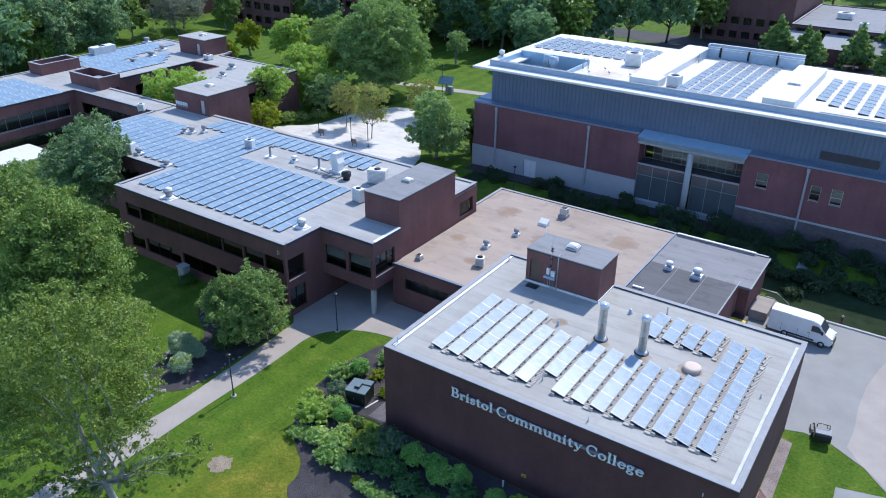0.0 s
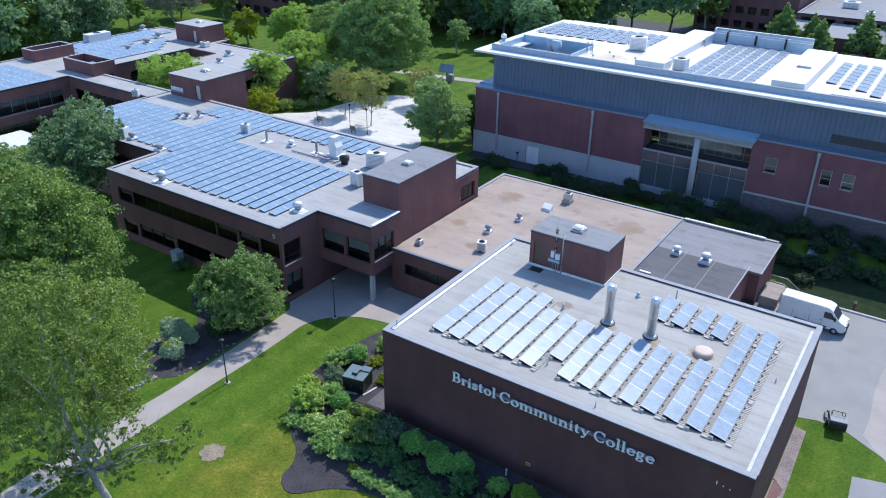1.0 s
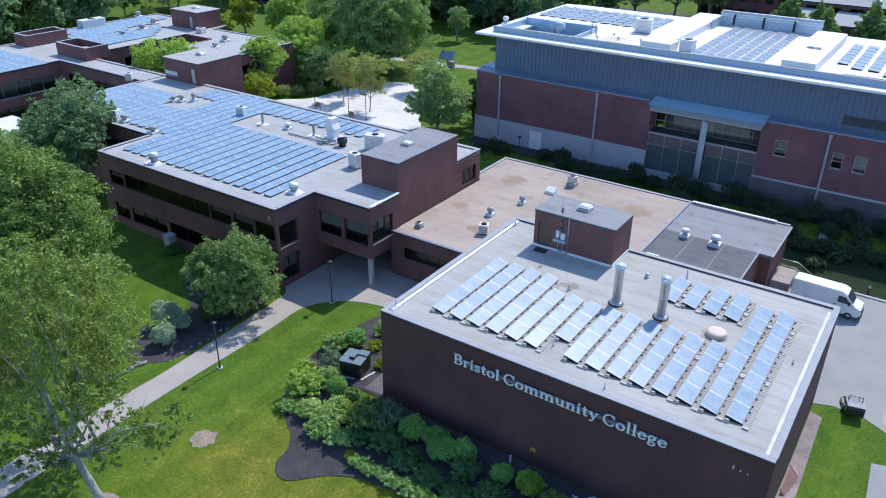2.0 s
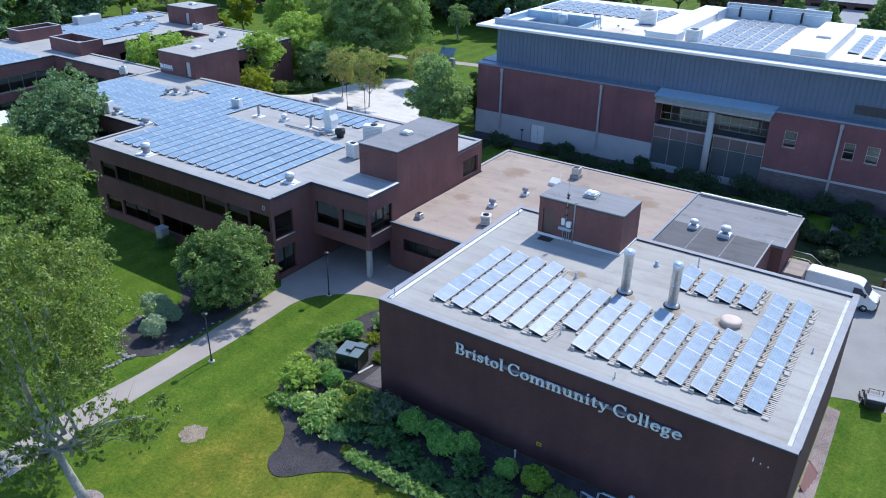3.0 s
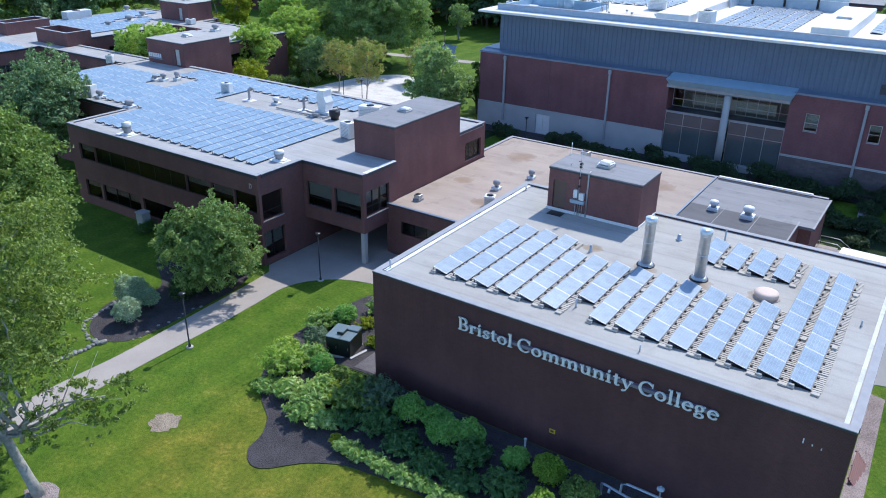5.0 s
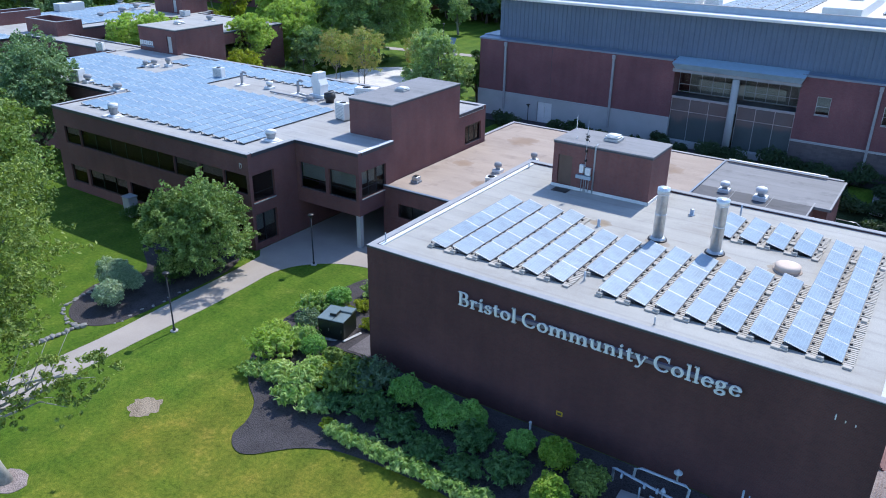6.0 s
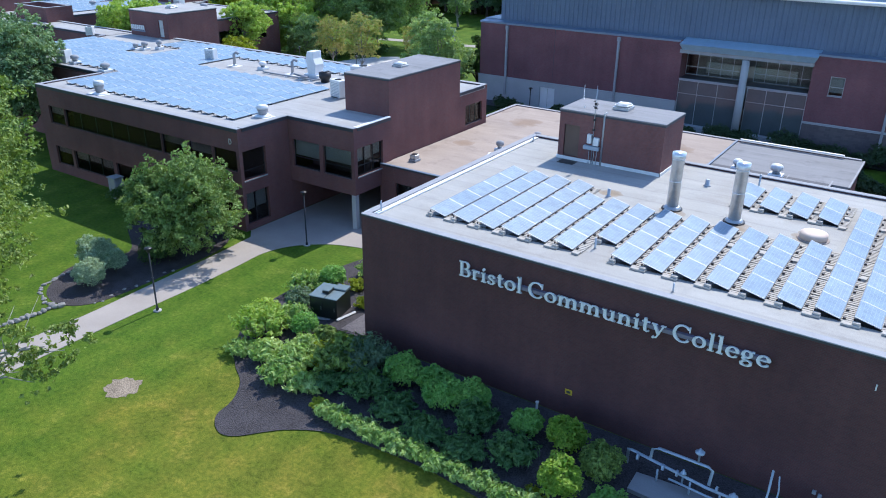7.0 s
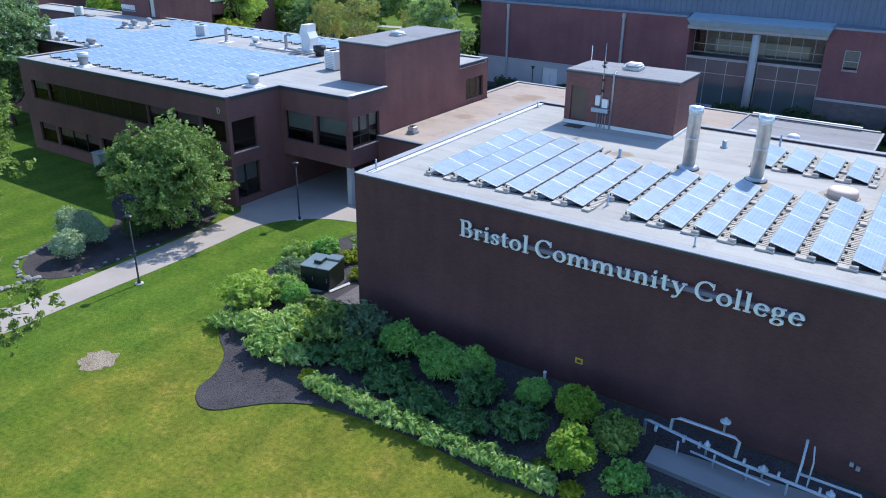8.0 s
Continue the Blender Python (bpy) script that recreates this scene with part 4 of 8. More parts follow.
siding(bm, "x", CY + 1.35, -1, -60.3, CX1, CZ - 0.1, 16.85)
part("metal_siding", bm, SIDING, hall_c, "ribbed blue-grey metal siding")
bm = bmesh.new()
siding(bm, "y", -60.3, -1, CY + 1.35, 132.0, CZ - 0.1, 16.85)
part("metal_siding", bm, SIDING, hall_c, "ribbed blue-grey metal siding")
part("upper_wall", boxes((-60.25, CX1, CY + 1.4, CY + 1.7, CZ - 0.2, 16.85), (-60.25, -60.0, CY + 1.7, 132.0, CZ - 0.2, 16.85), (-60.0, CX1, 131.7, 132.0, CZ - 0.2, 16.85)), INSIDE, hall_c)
part("louvre", boxes((-12.1, -5.4, CY + 1.2, CY + 1.27, 12.35, 13.45)), FASCIA, hall_c, "dark louvre strip in the metal siding")
bm = bmesh.new()
for i in range(9):
    box(bm, -12.1, -5.4, CY + 1.15, CY + 1.2, 12.4 + i * 0.115, 12.45 + i * 0.115)
part("louvre_slats", bm, FASCIA, hall_c)
# eave
part("eave", soft_box(-63.2, CX1 + 1, CY + 0.0, CY + 2.6, 16.78, 17.1, 0.05, 1), WHITE, hall_c, "white projecting roof edge")
part("eave", soft_box(-63.2, -58.6, CY + 2.6, 132.4, 16.78, 17.1, 0.05, 1), WHITE, hall_c, "white projecting roof edge")
part("eave", soft_box(-58.6, CX1 + 1, 131.5, 132.4, 16.78, 17.1, 0.05, 1), WHITE, hall_c)
part("roof_kerb", boxes((-61.2, CX1, CY + 1.9, CY + 2.2, 17.1, 17.85)), KERB_SHADE, hall_c, "raised roof kerb with blue shade in its colour")
part("roof_kerb_cap", boxes((-61.25, CX1, CY + 1.85, CY + 2.25, 17.852, 17.92)), COPING, hall_c)
RW = 17.32
PX0, PX1, PY0, PY1 = -60.2, -48.2, 104.2, 111.8      # sunken plant well
roof_slab(hall_c, -60.8, PX0, CY + 2.6, 131.6, RW, ROOF_WHITE)
roof_slab(hall_c, PX0, PX1, PY1, 131.6, RW, ROOF_WHITE)
roof_slab(hall_c, PX1, CX1, CY + 2.6, 131.6, RW, ROOF_WHITE)
roof_slab(hall_c, PX0, PX1, PY0 - 0.1, PY1, 14.6, ROOF_DARK, "well_floor")
# white-painted walls in shade: the shade's blue is in their colour
part("well_wall", boxes((PX0, PX1, PY1 - 0.25, PY1, 14.5, 18.1)), CANOPY, hall_c, "pale wall of the sunken plant well")
part("well_wall", boxes((PX1 - 0.25, PX1, PY0, PY1 - 0.25, 14.5, 17.9)), CANOPY, hall_c)
part("well_wall", boxes((PX0, PX0 + 0.25, PY0, PY1 - 0.25, 14.5, 17.9)), CANOPY, hall_c)
part("well_wall", boxes((PX0, PX1, PY0 - 0.1, PY0, 14.5, 17.9)), CANOPY, hall_c)
# white boxes and screens on the roof
for row in ((-38.8, -34.6, 104.4, 107.7, 18.5), (-20.6, -16.6, 104.3, 126.5, 18.55), (-39.2, -35.4, 107.8, 131.4, 18.35)):
    x0, x1, y0, y1, zt = row
    part("roof_monitor", soft_box(x0, x1, y0, y1, RW - 0.01, zt, 0.06, 1), WHITE, hall_c, "white box on the white roof")
part("roof_screen", boxes((-34.9, -20.4, 128.6, 128.8, RW, 19.1), (-35.1, -34.9, 124, 128.8, RW, 18.75)), SCREEN, hall_c, "light blue-grey roof screen")
part("roof_screen", boxes((-35.0, -20.5, 129.6, 129.8, RW, 19.35), (-35.2, -35.0, 128.8, 129.8, RW, 19.35)), SCREEN, hall_c)
part("screen_cap", boxes((-35.25, -20.45, 129.55, 129.85, 19.352, 19.42)), WHITE, hall_c)
part("screen_cap", boxes((-35.15, -20.35, 128.55, 128.85, 18.752, 18.82)), WHITE, hall_c)
for x in (-33.0, -28.6, -24.2):
    bm = bmesh.new()
    tube(bm, [(x, 128.45, 17.6), (x, 128.4, 18.6), (x, 128.6, 19.0), (x, 129.0, 19.1)], 0.16, 8)
    part("screen_pipe", bm, DARK, hall_c, "dark bent pipe at the roof screen", True)
part("roof_screen", boxes((-13.5, CX1, 104.2, 104.4, RW, 17.9)), SCREEN, hall_c)
# entrance bay: canopy, column, glazing in two bands
bm = bmesh.new()
vs = [(BAY0 - 0.1, CY - 1.2), (BAY1 + 0.45, CY - 1.2), (BAY1 + 0.45, CY + 1.3), (BAY0 - 0.1, CY + 1.3)]
top = [bm.verts.new((x, y, z)) for (x, y), z in zip(vs, (11.38, 11.38, 11.85, 11.85))]
low = [bm.verts.new((min(max(x, BAY0 + 0.25), BAY1 + 0.1), y + (0.45 if y < CY else 0), 10.7)) for x, y in vs]
bm.faces.new(top), bm.faces.new(low[::-1])
for i in range(4):
    bm.faces.new((top[i], low[i], low[(i + 1) % 4], top[(i + 1) % 4]))
part("canopy", bm, CANOPY, hall_c, "pale blue metal canopy over the glazed bay")
part("canopy_beam", boxes((BAY0 - 0.1, BAY1 + 0.1, CY - 0.6, CY + 1.0, 10.3, 10.695)), COPING, hall_c)
bm = bmesh.new()
lathe(bm, -27.6, CY - 0.35, [(0.42, 1.0), (0.42, 10.2)], 18)
part("column", bm, STONE, hall_c, "pale round concrete column", True)
wall_run(hall_c, "y", BAY0, CY, CY + 3.5, 1.0, 10.7, 1, BRICK_C, inset=0.004)
wall_run(hall_c, "y", BAY1, CY, CY + 3.5, 1.0, 10.7, -1, BRICK_C, inset=0.004)
window(hall_c, "x", CY + 2.2, -1, BAY0 + 0.02, -28.1, 7.45, 10.15, 5, 0, GALV, None, 0.0, 0.35, glass=GLASS)
window(hall_c, "x", CY + 2.2, -1, -27.1, BAY1 - 0.02, 7.45, 10.15, 5, 0, GALV, None, 0.0, 0.35, glass=GLASS)
part("balcony_slab", boxes((BAY0 + 0.01, BAY1 - 0.01, CY + 0.1, CY + 2.5, 7.1, 7.3)), FASCIA, hall_c)
part("balcony_edge", boxes((BAY0 + 0.01, BAY1 - 0.01, CY + 0.02, CY + 0.097, 7.1, 7.32)), COPING, hall_c)
window(hall_c, "x", CY + 0.1, -1, BAY0 + 0.02, -28.1, 1.9, 7.1, 3, 0.0, GALV, None, 0.0, 0.7, glass=GLASS_R)
window(hall_c, "x", CY + 0.1, -1, -27.1, BAY1 - 0.02, 1.9, 7.1, 3, 0.0, GALV, None, 0.0, 0.7, glass=GLASS_R)
part("base", boxes((BAY0, BAY1, CY - 0.3, CY + 0.3, 0.0, 1.88)), STONE, hall_c)
part("interior", boxes((BAY0, BAY1, CY + 7, CY + 7.3, 1.0, 11), (BAY0, BAY1, CY + 0.4, CY + 7, 4.3, 4.5)), INSIDE, hall_c)
part("interior", boxes((BAY1 + 0.4, 14.0, CY + 2.6, CY + 2.8, 1.0, 11.0), (BAY1 + 0.4, 14.0, CY + 0.4, CY + 2.595, 6.3, 6.5)), INSIDE, hall_c)
part("interior_floor", boxes((BAY0, BAY1, CY + 0.4, CY + 7, 1.0, 1.1), (BAY0 + 2, BAY1 - 2, CY + 4, CY + 4.4, 7.5, 8.8)), FLOOR_IN, hall_c)
for x, z0 in ((-58.4, 2.2), (-42.8, 2.0), (-12.75, 1.3), (4.5, 1.3)):
    bm = boxes((x - 0.13, x + 0.13, CY - 0.36, CY - 0.125, z0, 11.05), (x - 0.2, x + 0.2, CY - 0.4, CY - 0.125, 10.8, 11.3))
    part("downpipe", bm, COPING, hall_c, "pale square downpipe")
for x in (-51.5, -4.0, 14.0):
    part("joint", boxes((x - 0.02, x + 0.02, CY - 0.006, CY + 0.05, 4.6, CZ - 0.3)), FASCIA, hall_c)


# low canopy in the court between the wings
cp = thing("court_canopy", "low white flat-roofed canopy on posts between the brick wings", "canopy", (-121, 58.5, 0))
part("roof", soft_box(-124.8, -117.3, 54.2, 62.2, 2.45, 2.75, 0.04, 1), WHITE, cp)
for x, y in ((-124.3, 54.8), (-117.8, 54.8), (-124.3, 61.6), (-117.8, 61.6)):
    part("post", boxes((x - 0.09, x + 0.09, y - 0.09, y + 0.09, 0, 2.448)), DARK, cp)


# ---- solar panels ----
PW, PL, TILT = 1.13, 1.95, 14.0


def panel_mesh(cells, long_frame):
    """One module: aluminium frame with a recessed glass face, low to the right."""
    bm = bmesh.new()
    w, l, f, e, h = PW / 2, PL / 2, 0.03, 0.045, 0.02
    box(bm, -w, -w + f, -l, l, -h, h, 2), box(bm, w - f, w, -l, l, -h, h, 2)
    box(bm, -w + f, w - f, -l, -l + e, -h, h, 1), box(bm, -w + f, w - f, l - e, l, -h, h, 1)
    box(bm, -w + f, w - f, -l + e, l - e, -h, h - 0.006, 0)
    me = bpy.data.meshes.new("solar_panel")
    bmesh.ops.recalc_face_normals(bm, faces=bm.faces)
    bm.to_mesh(me), bm.free()
    me.materials.append(cells), me.materials.append(FRAME_AL), me.materials.append(long_frame)
    return me


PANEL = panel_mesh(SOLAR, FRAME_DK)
PANEL_PALE = panel_mesh(SOLAR_GLARE, FRAME_DK)
PANEL_GREY = panel_mesh(SOLAR_G, FRAME_AL)


def simple_mesh(name, bm, mat):
    me = bpy.data.meshes.new(name)
    bmesh.ops.recalc_face_normals(bm, faces=bm.faces)
    bm.to_mesh(me), bm.free()
    me.materials.append(mat)
    return me


BALLAST = simple_mesh("ballast_block", soft_box(-0.14, 0.14, -0.2, 0.2, 0, 0.1, 0.012, 1), BLOCK)
CLAMP = simple_mesh("rack_clamp", soft_box(-0.06, 0.06, -0.08, 0.08, 0, 0.09, 0.01, 1), DARK)
bm = boxes((-0.02, 0.02, -0.93, 0.93, 0.013, 0.05))
box(bm, -0.54, -0.48, -0.95, -0.91, 0.013, 0.32), box(bm, -0.54, -0.48, 0.91, 0.95, 0.013, 0.32), box(bm, 0.48, 0.54, -0.95, -0.91, 0.013, 0.1), box(bm, 0.48, 0.54, 0.91, 0.95, 0.013, 0.1)
box(bm, -0.54, 0.66, -0.94, -0.92, 0.014, 0.04), box(bm, -0.54, 0.66, 0.92, 0.94, 0.014, 0.04)
# dark sheet below the module, standing in for the shade under it
box(bm, -0.5, 0.5, -0.9, 0.9, 0.0, 0.012)
RACK_AND_SHADE = simple_mesh("rack", bm, DARK)
bm = bmesh.new()
prof = [(-0.95, 0.0)]
for i in range(9):
    yy = -0.93 + i * 0.21
    prof += [(yy, 0.015), (yy, 0.06), (yy + 0.13, 0.06), (yy + 0.13, 0.015)]
prof += [(0.95, 0.015), (0.95, 0.0)]
lo, hi = [bm.verts.new((-0.24, y, z)) for y, z in prof], [bm.verts.new((0.24, y, z)) for y, z in prof]
for i in range(len(prof)):
    bm.faces.new((lo[i], lo[(i + 1) % len(prof)], hi[(i + 1) % len(prof)], hi[i]))
SLATS = simple_mesh("ballast_tray", bm, BLOCK)


def child(name, me, parent, loc, rot=(0, 0, 0)):
    ob = new(name, me)
    ob.parent = parent
    ob.matrix_basis = pose(*loc, *rot)
    return ob


def solar_row(x, y0, n, z, group, rich=True, tilt=TILT, wide=1.0, stretch=1.0, panel=PANEL, fill=1.0, label="row of light blue solar panels on ballasted racks"):
    """A row of n modules along y from y0, left edge at x, on racks weighted with blocks."""
    row = thing("solar_row", label, "solar panels", (x + PW * wide / 2, y0, z), group)
    hi = 0.09 + math.sin(radians(tilt)) * PW * wide / 2
    for i in range(n):
        yc = (i + 0.5) * (PL + 0.02) * stretch
        child("solar_panel", panel, row, (0, yc, hi + 0.035), (0, tilt + 0.35 * math.sin(3.1 * i + x), 0.2 * math.sin(5 * i + y0))).scale = (wide, stretch * fill, 1)
        child("rack", RACK_AND_SHADE, row, (0, yc, 0.005)).scale = (wide, stretch * fill, (0.9 + 0.6 * (wide - 1)) * min(1.0, tilt / 9))
        if rich:
            child("ballast_tray", SLATS, row, (0.8, yc, 0.012)).scale = (1, stretch, 1)
            for e in (-0.55, 0.35):
                child("rack_clamp", CLAMP, row, (0.66 + 0.02 * math.sin(7 * i + x), yc + e + 0.12 * math.sin(3 * i + 2 * x), 0.07))
            if (3 * i + int(5 * x)) % 4 == 0:
                child("ballast_block", BALLAST, row, (0.82, yc + 0.4, 0.075), (0, 0, 8 * math.sin(i + x)))
    if rich:
        child("ballast_block", BALLAST, row, (-0.42, -0.16, 0.01), (0, 0, 90))
        child("ballast_block", BALLAST, row, (-0.4, -0.13, 0.112), (0, 0, 84)).scale = (0.6, 0.8, 1)
        child("ballast_block", BALLAST, row, (0.8, -0.18, 0.01), (0, 0, 86))
    return row


ZA = AZ - 0.16
for i in range(15):
    n, off = (5, 0) if i < 4 else (4, 0) if i < 6 else (3, 1.95) if i == 6 else (4, 0) if i < 13 else (8, 0)
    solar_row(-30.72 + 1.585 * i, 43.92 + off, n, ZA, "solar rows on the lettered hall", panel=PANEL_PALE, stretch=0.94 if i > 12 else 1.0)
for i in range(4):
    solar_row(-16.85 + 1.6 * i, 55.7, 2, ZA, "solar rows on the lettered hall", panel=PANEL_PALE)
ZB = BZ - 0.14
for i in range(31):
    x = -105.0 + 1.56 * i
    segs = []
    if x < -94.5:
        segs = [(61.6, 5)]
    elif x < -83:
        segs = [(59.4, 4), (72.7, 2)] if -93 < x < -88 else [(59.4, 9 if x > -88 else 5)]
    elif x < -58.6:
        segs = [(52.9, 7)] + ([(72.8, 2)] if x < -61.5 else [])
        if x < -80:
            segs = [(52.9, 12)]
    for y0, n in segs:
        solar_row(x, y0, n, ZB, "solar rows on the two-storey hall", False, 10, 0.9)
solar_row(-105.0 + 1.56 * 30, 52.9, 2, ZB, "solar rows on the two-storey hall", False, 10, 0.9)
for i in range(9):
    solar_row(-142 + 1.7 * i, 55.5, 8, DZ - 0.14, "solar rows on the far wings", False)
for i in range(10):
    solar_row(-148.2 + 1.7 * i, 84.2 + (1.95 if i < 3 else 0), (10, 10, 11, 9, 6, 4, 9, 8, 7, 6)[i], DZ - 0.14, "solar rows on the far wings", False)
GREY_ROW = dict(rich=False, tilt=6, panel=PANEL_GREY, fill=0.86, label="row of grey-blue solar panels with white roof between them")
for i in range(11):
    solar_row(-61.3 + 1.8 * i, 117.8, 5, RW, "solar rows on the white roof", wide=1.12, **GREY_ROW)
for i in range(6):
    solar_row(-32.3 + 1.6 * i, 105.0, 12, RW, "solar rows on the white roof", wide=1.04, stretch=0.98, **GREY_ROW)
for i in range(9):
    solar_row(-15.3 + 1.9 * i, 111.6 - 1.95 * min(2, (i + 1) // 2), 7 + min(2, (i + 1) // 2), RW, "solar rows on the white roof", wide=1.15, **GREY_ROW)


# ---- lettering ----
def glyph_mesh(ch, size, depth):
    cu = bpy.data.curves.new("glyph", "FONT")
    cu.body, cu.size, cu.extrude, cu.offset, cu.resolution_u = ch, size, depth / 2, 0.002, 4
    ob = bpy.data.objects.new("glyph", cu)
    me = bpy.data.meshes.new_from_object(ob)
    bpy.data.objects.remove(ob)
    return me


THICK, THIN = 0.127, 0.05


def arc(cx, cy, rx, ry, a0, a1, n=16):
    return [(cx + rx * math.cos(radians(a0 + (a1 - a0) * i / n)), cy + ry * math.sin(radians(a0 + (a1 - a0) * i / n))) for i in range(n + 1)]


def foot(x, w=0.13, y=0.0):
    return ("bar", x - w, x + w, y, y + 0.05)


def flag(x, y):
    return ("bar", x - 0.13, x, y - 0.06, y)


# each letter in units of a capital's height: its width, then pen strokes, bars (serifs) and dots
GLYPHS = {
    "B": (0.66, [[(0.16, 0.0), (0.16, 1.0)], [(0.16, 0.972), (0.34, 0.972)] + arc(0.34, 0.745, 0.17, 0.227, 90, -90) + [(0.16, 0.518)], [(0.16, 0.518), (0.37, 0.518)] + arc(0.37, 0.273, 0.2, 0.245, 90, -90) + [(0.16, 0.028)], ("bar", 0.02, 0.16, 0, 0.05), ("bar", 0.02, 0.16, 0.95, 1.0)]),
    "r": (0.44, [[(0.14, 0), (0.14, 0.62)], foot(0.14), flag(0.14, 0.62), [(0.15, 0.42), (0.21, 0.54), (0.3, 0.595), (0.37, 0.57)], ("dot", 0.37, 0.545, 0.062)]),
    "i": (0.29, [[(0.14, 0), (0.14, 0.62)], foot(0.14), flag(0.14, 0.62), ("dot", 0.14, 0.83, 0.088)]),
    "s": (0.43, [[(0.355, 0.46), (0.33, 0.55), (0.22, 0.6), (0.12, 0.56), (0.09, 0.47), (0.14, 0.385), (0.26, 0.3), (0.33, 0.23), (0.345, 0.14), (0.29, 0.055), (0.19, 0.02), (0.09, 0.06), (0.055, 0.18)]]),
    "t": (0.37, [[(0.16, 0.8), (0.16, 0.14), (0.185, 0.06), (0.25, 0.03), (0.34, 0.075)], ("bar", 0.02, 0.34, 0.565, 0.62)]),
    "o": (0.56, [arc(0.28, 0.305, 0.21, 0.285, 0, 360, 28)]),
    "l": (0.29, [[(0.14, 0), (0.14, 1.02)], foot(0.14), flag(0.14, 1.02)]),
    "C": (0.76, [arc(0.42, 0.5, 0.33, 0.48, 42, 318, 30), ("bar", 0.66, 0.71, 0.67, 0.97)]),
    "m": (0.95, [[(0.14, 0), (0.14, 0.62)], [(0.47, 0), (0.47, 0.4)] + arc(0.325, 0.4, 0.145, 0.19, 0, 165), [(0.8, 0), (0.8, 0.4)] + arc(0.655, 0.4, 0.145, 0.19, 0, 165), foot(0.14), foot(0.47, 0.11), foot(0.8), flag(0.14, 0.62)]),
    "n": (0.62, [[(0.14, 0), (0.14, 0.62)], [(0.47, 0), (0.47, 0.4)] + arc(0.325, 0.4, 0.145, 0.19, 0, 165), foot(0.14), foot(0.47), flag(0.14, 0.62)]),
    "u": (0.62, [[(0.14, 0.62), (0.14, 0.21)] + arc(0.285, 0.21, 0.145, 0.19, 180, 345), [(0.47, 0), (0.47, 0.62)], flag(0.14, 0.62), flag(0.47, 0.62), ("bar", 0.47, 0.61, 0, 0.05)]),
    "y": (0.56, [[(0.1, 0.6), (0.3, 0.04)], ("thin", [(0.48, 0.6), (0.3, 0.04), (0.23, -0.16), (0.12, -0.23)]), ("dot", 0.1, -0.2, 0.065), ("bar", 0.0, 0.22, 0.57, 0.62), ("bar", 0.38, 0.57, 0.57, 0.62)]),
    "e": (0.52, [arc(0.27, 0.305, 0.2, 0.285, 8, 325, 26), ("bar", 0.1, 0.5, 0.32, 0.37)]),
    "g": (0.53, [arc(0.24, 0.42, 0.15, 0.185, 0, 360, 24), ("thin", [(0.33, 0.56), (0.42, 0.61), (0.5, 0.59)]), [(0.16, 0.25), (0.1, 0.17), (0.15, 0.1), (0.33, 0.07), (0.42, 0.0), (0.42, -0.11), (0.33, -0.21), (0.2, -0.235), (0.08, -0.18), (0.06, -0.08), (0.14, 0.02), (0.22, 0.07)]]),
}


def letter_mesh(ch, x0, y, base, cap, sx):
    """One raised letter facing -y, drawn with a broad pen: thick uprights, thin turns."""
    bm = bmesh.new()
    for k, item in enumerate(GLYPHS[ch][1]):
        y0, y1 = y - 0.1 - 0.002 * k, y
        if isinstance(item, tuple) and item[0] == "bar":
            _, a, b, c, d = item
            box(bm, x0 + a * cap * sx, x0 + b * cap * sx, y0, y1, base + c * cap, base + d * cap)
            continue
        if isinstance(item, tuple) and item[0] == "dot":
            _, a, b, r = item
            tube(bm, [(x0 + a * cap * sx, y1, base + b * cap), (x0 + a * cap * sx, y0, base + b * cap)], r * cap, 14)
            continue
        pts, thick = (item[1], THIN + 0.02) if isinstance(item, tuple) else (item, THICK)
        rows = []
        for i, (px, pz) in enumerate(pts):
            qx, qz = pts[min(i + 1, len(pts) - 1)]
            rx, rz = pts[max(i - 1, 0)]
            if pts[0] == pts[-1] or math.dist(pts[0], pts[-1]) < 1e-6:
                n = len(pts) - 1
                qx, qz = pts[(i + 1) % n]
                rx, rz = pts[(i - 1) % n]
            tx, tz = qx - rx, qz - rz
            ln = math.hypot(tx, tz) or 1.0
            tx, tz = tx / ln, tz / ln
            w = (THIN + (thick - THIN) * abs(tz) ** 1.4) / 2
            rows.append([bm.verts.new((x0 + (px + s * tz * w) * cap * sx, yy, base + (pz - s * tx * w) * cap)) for s, yy in ((1, y0), (-1, y0), (-1, y1), (1, y1))])
        for a, b in zip(rows, rows[1:]):
            for j in range(4):
                bm.faces.new((a[j], a[(j + 1) % 4], b[(j + 1) % 4], b[j]))
        bm.faces.new(rows[0][::-1]), bm.faces.new(rows[-1])
    return bm


def lettering():
    """White serif letters, each on its own, standing off the brick on a raceway."""
    sign = thing("wall_lettering", "white raised serif letters on the brown brick wall", "sign", (-19, AY0, 7.5))
    base, cap, gap = 7.54, 0.86, 0.05
    for word, x0, x1 in (("Bristol", -26.9, -23.12), ("Community", -22.76, -15.68), ("College", -15.32, -11.06)):
        sx = (x1 - x0) / cap / (sum(GLYPHS[c][0] for c in word) + gap * (len(word) - 1) - 0.05)
        x = x0
        for ch in word:
            part("letter", letter_mesh(ch, x, AY0 - 0.22, base, cap, sx), LETTER, sign)
            x += (GLYPHS[ch][0] + gap) * cap * sx
    part("raceway", boxes((-26.7, -11.2, AY0 - 0.2, AY0 + 0.001, base + 0.16, base + 0.36)), RACEWAY, sign, "dull lavender raceway behind the letters")
    return sign


lettering()


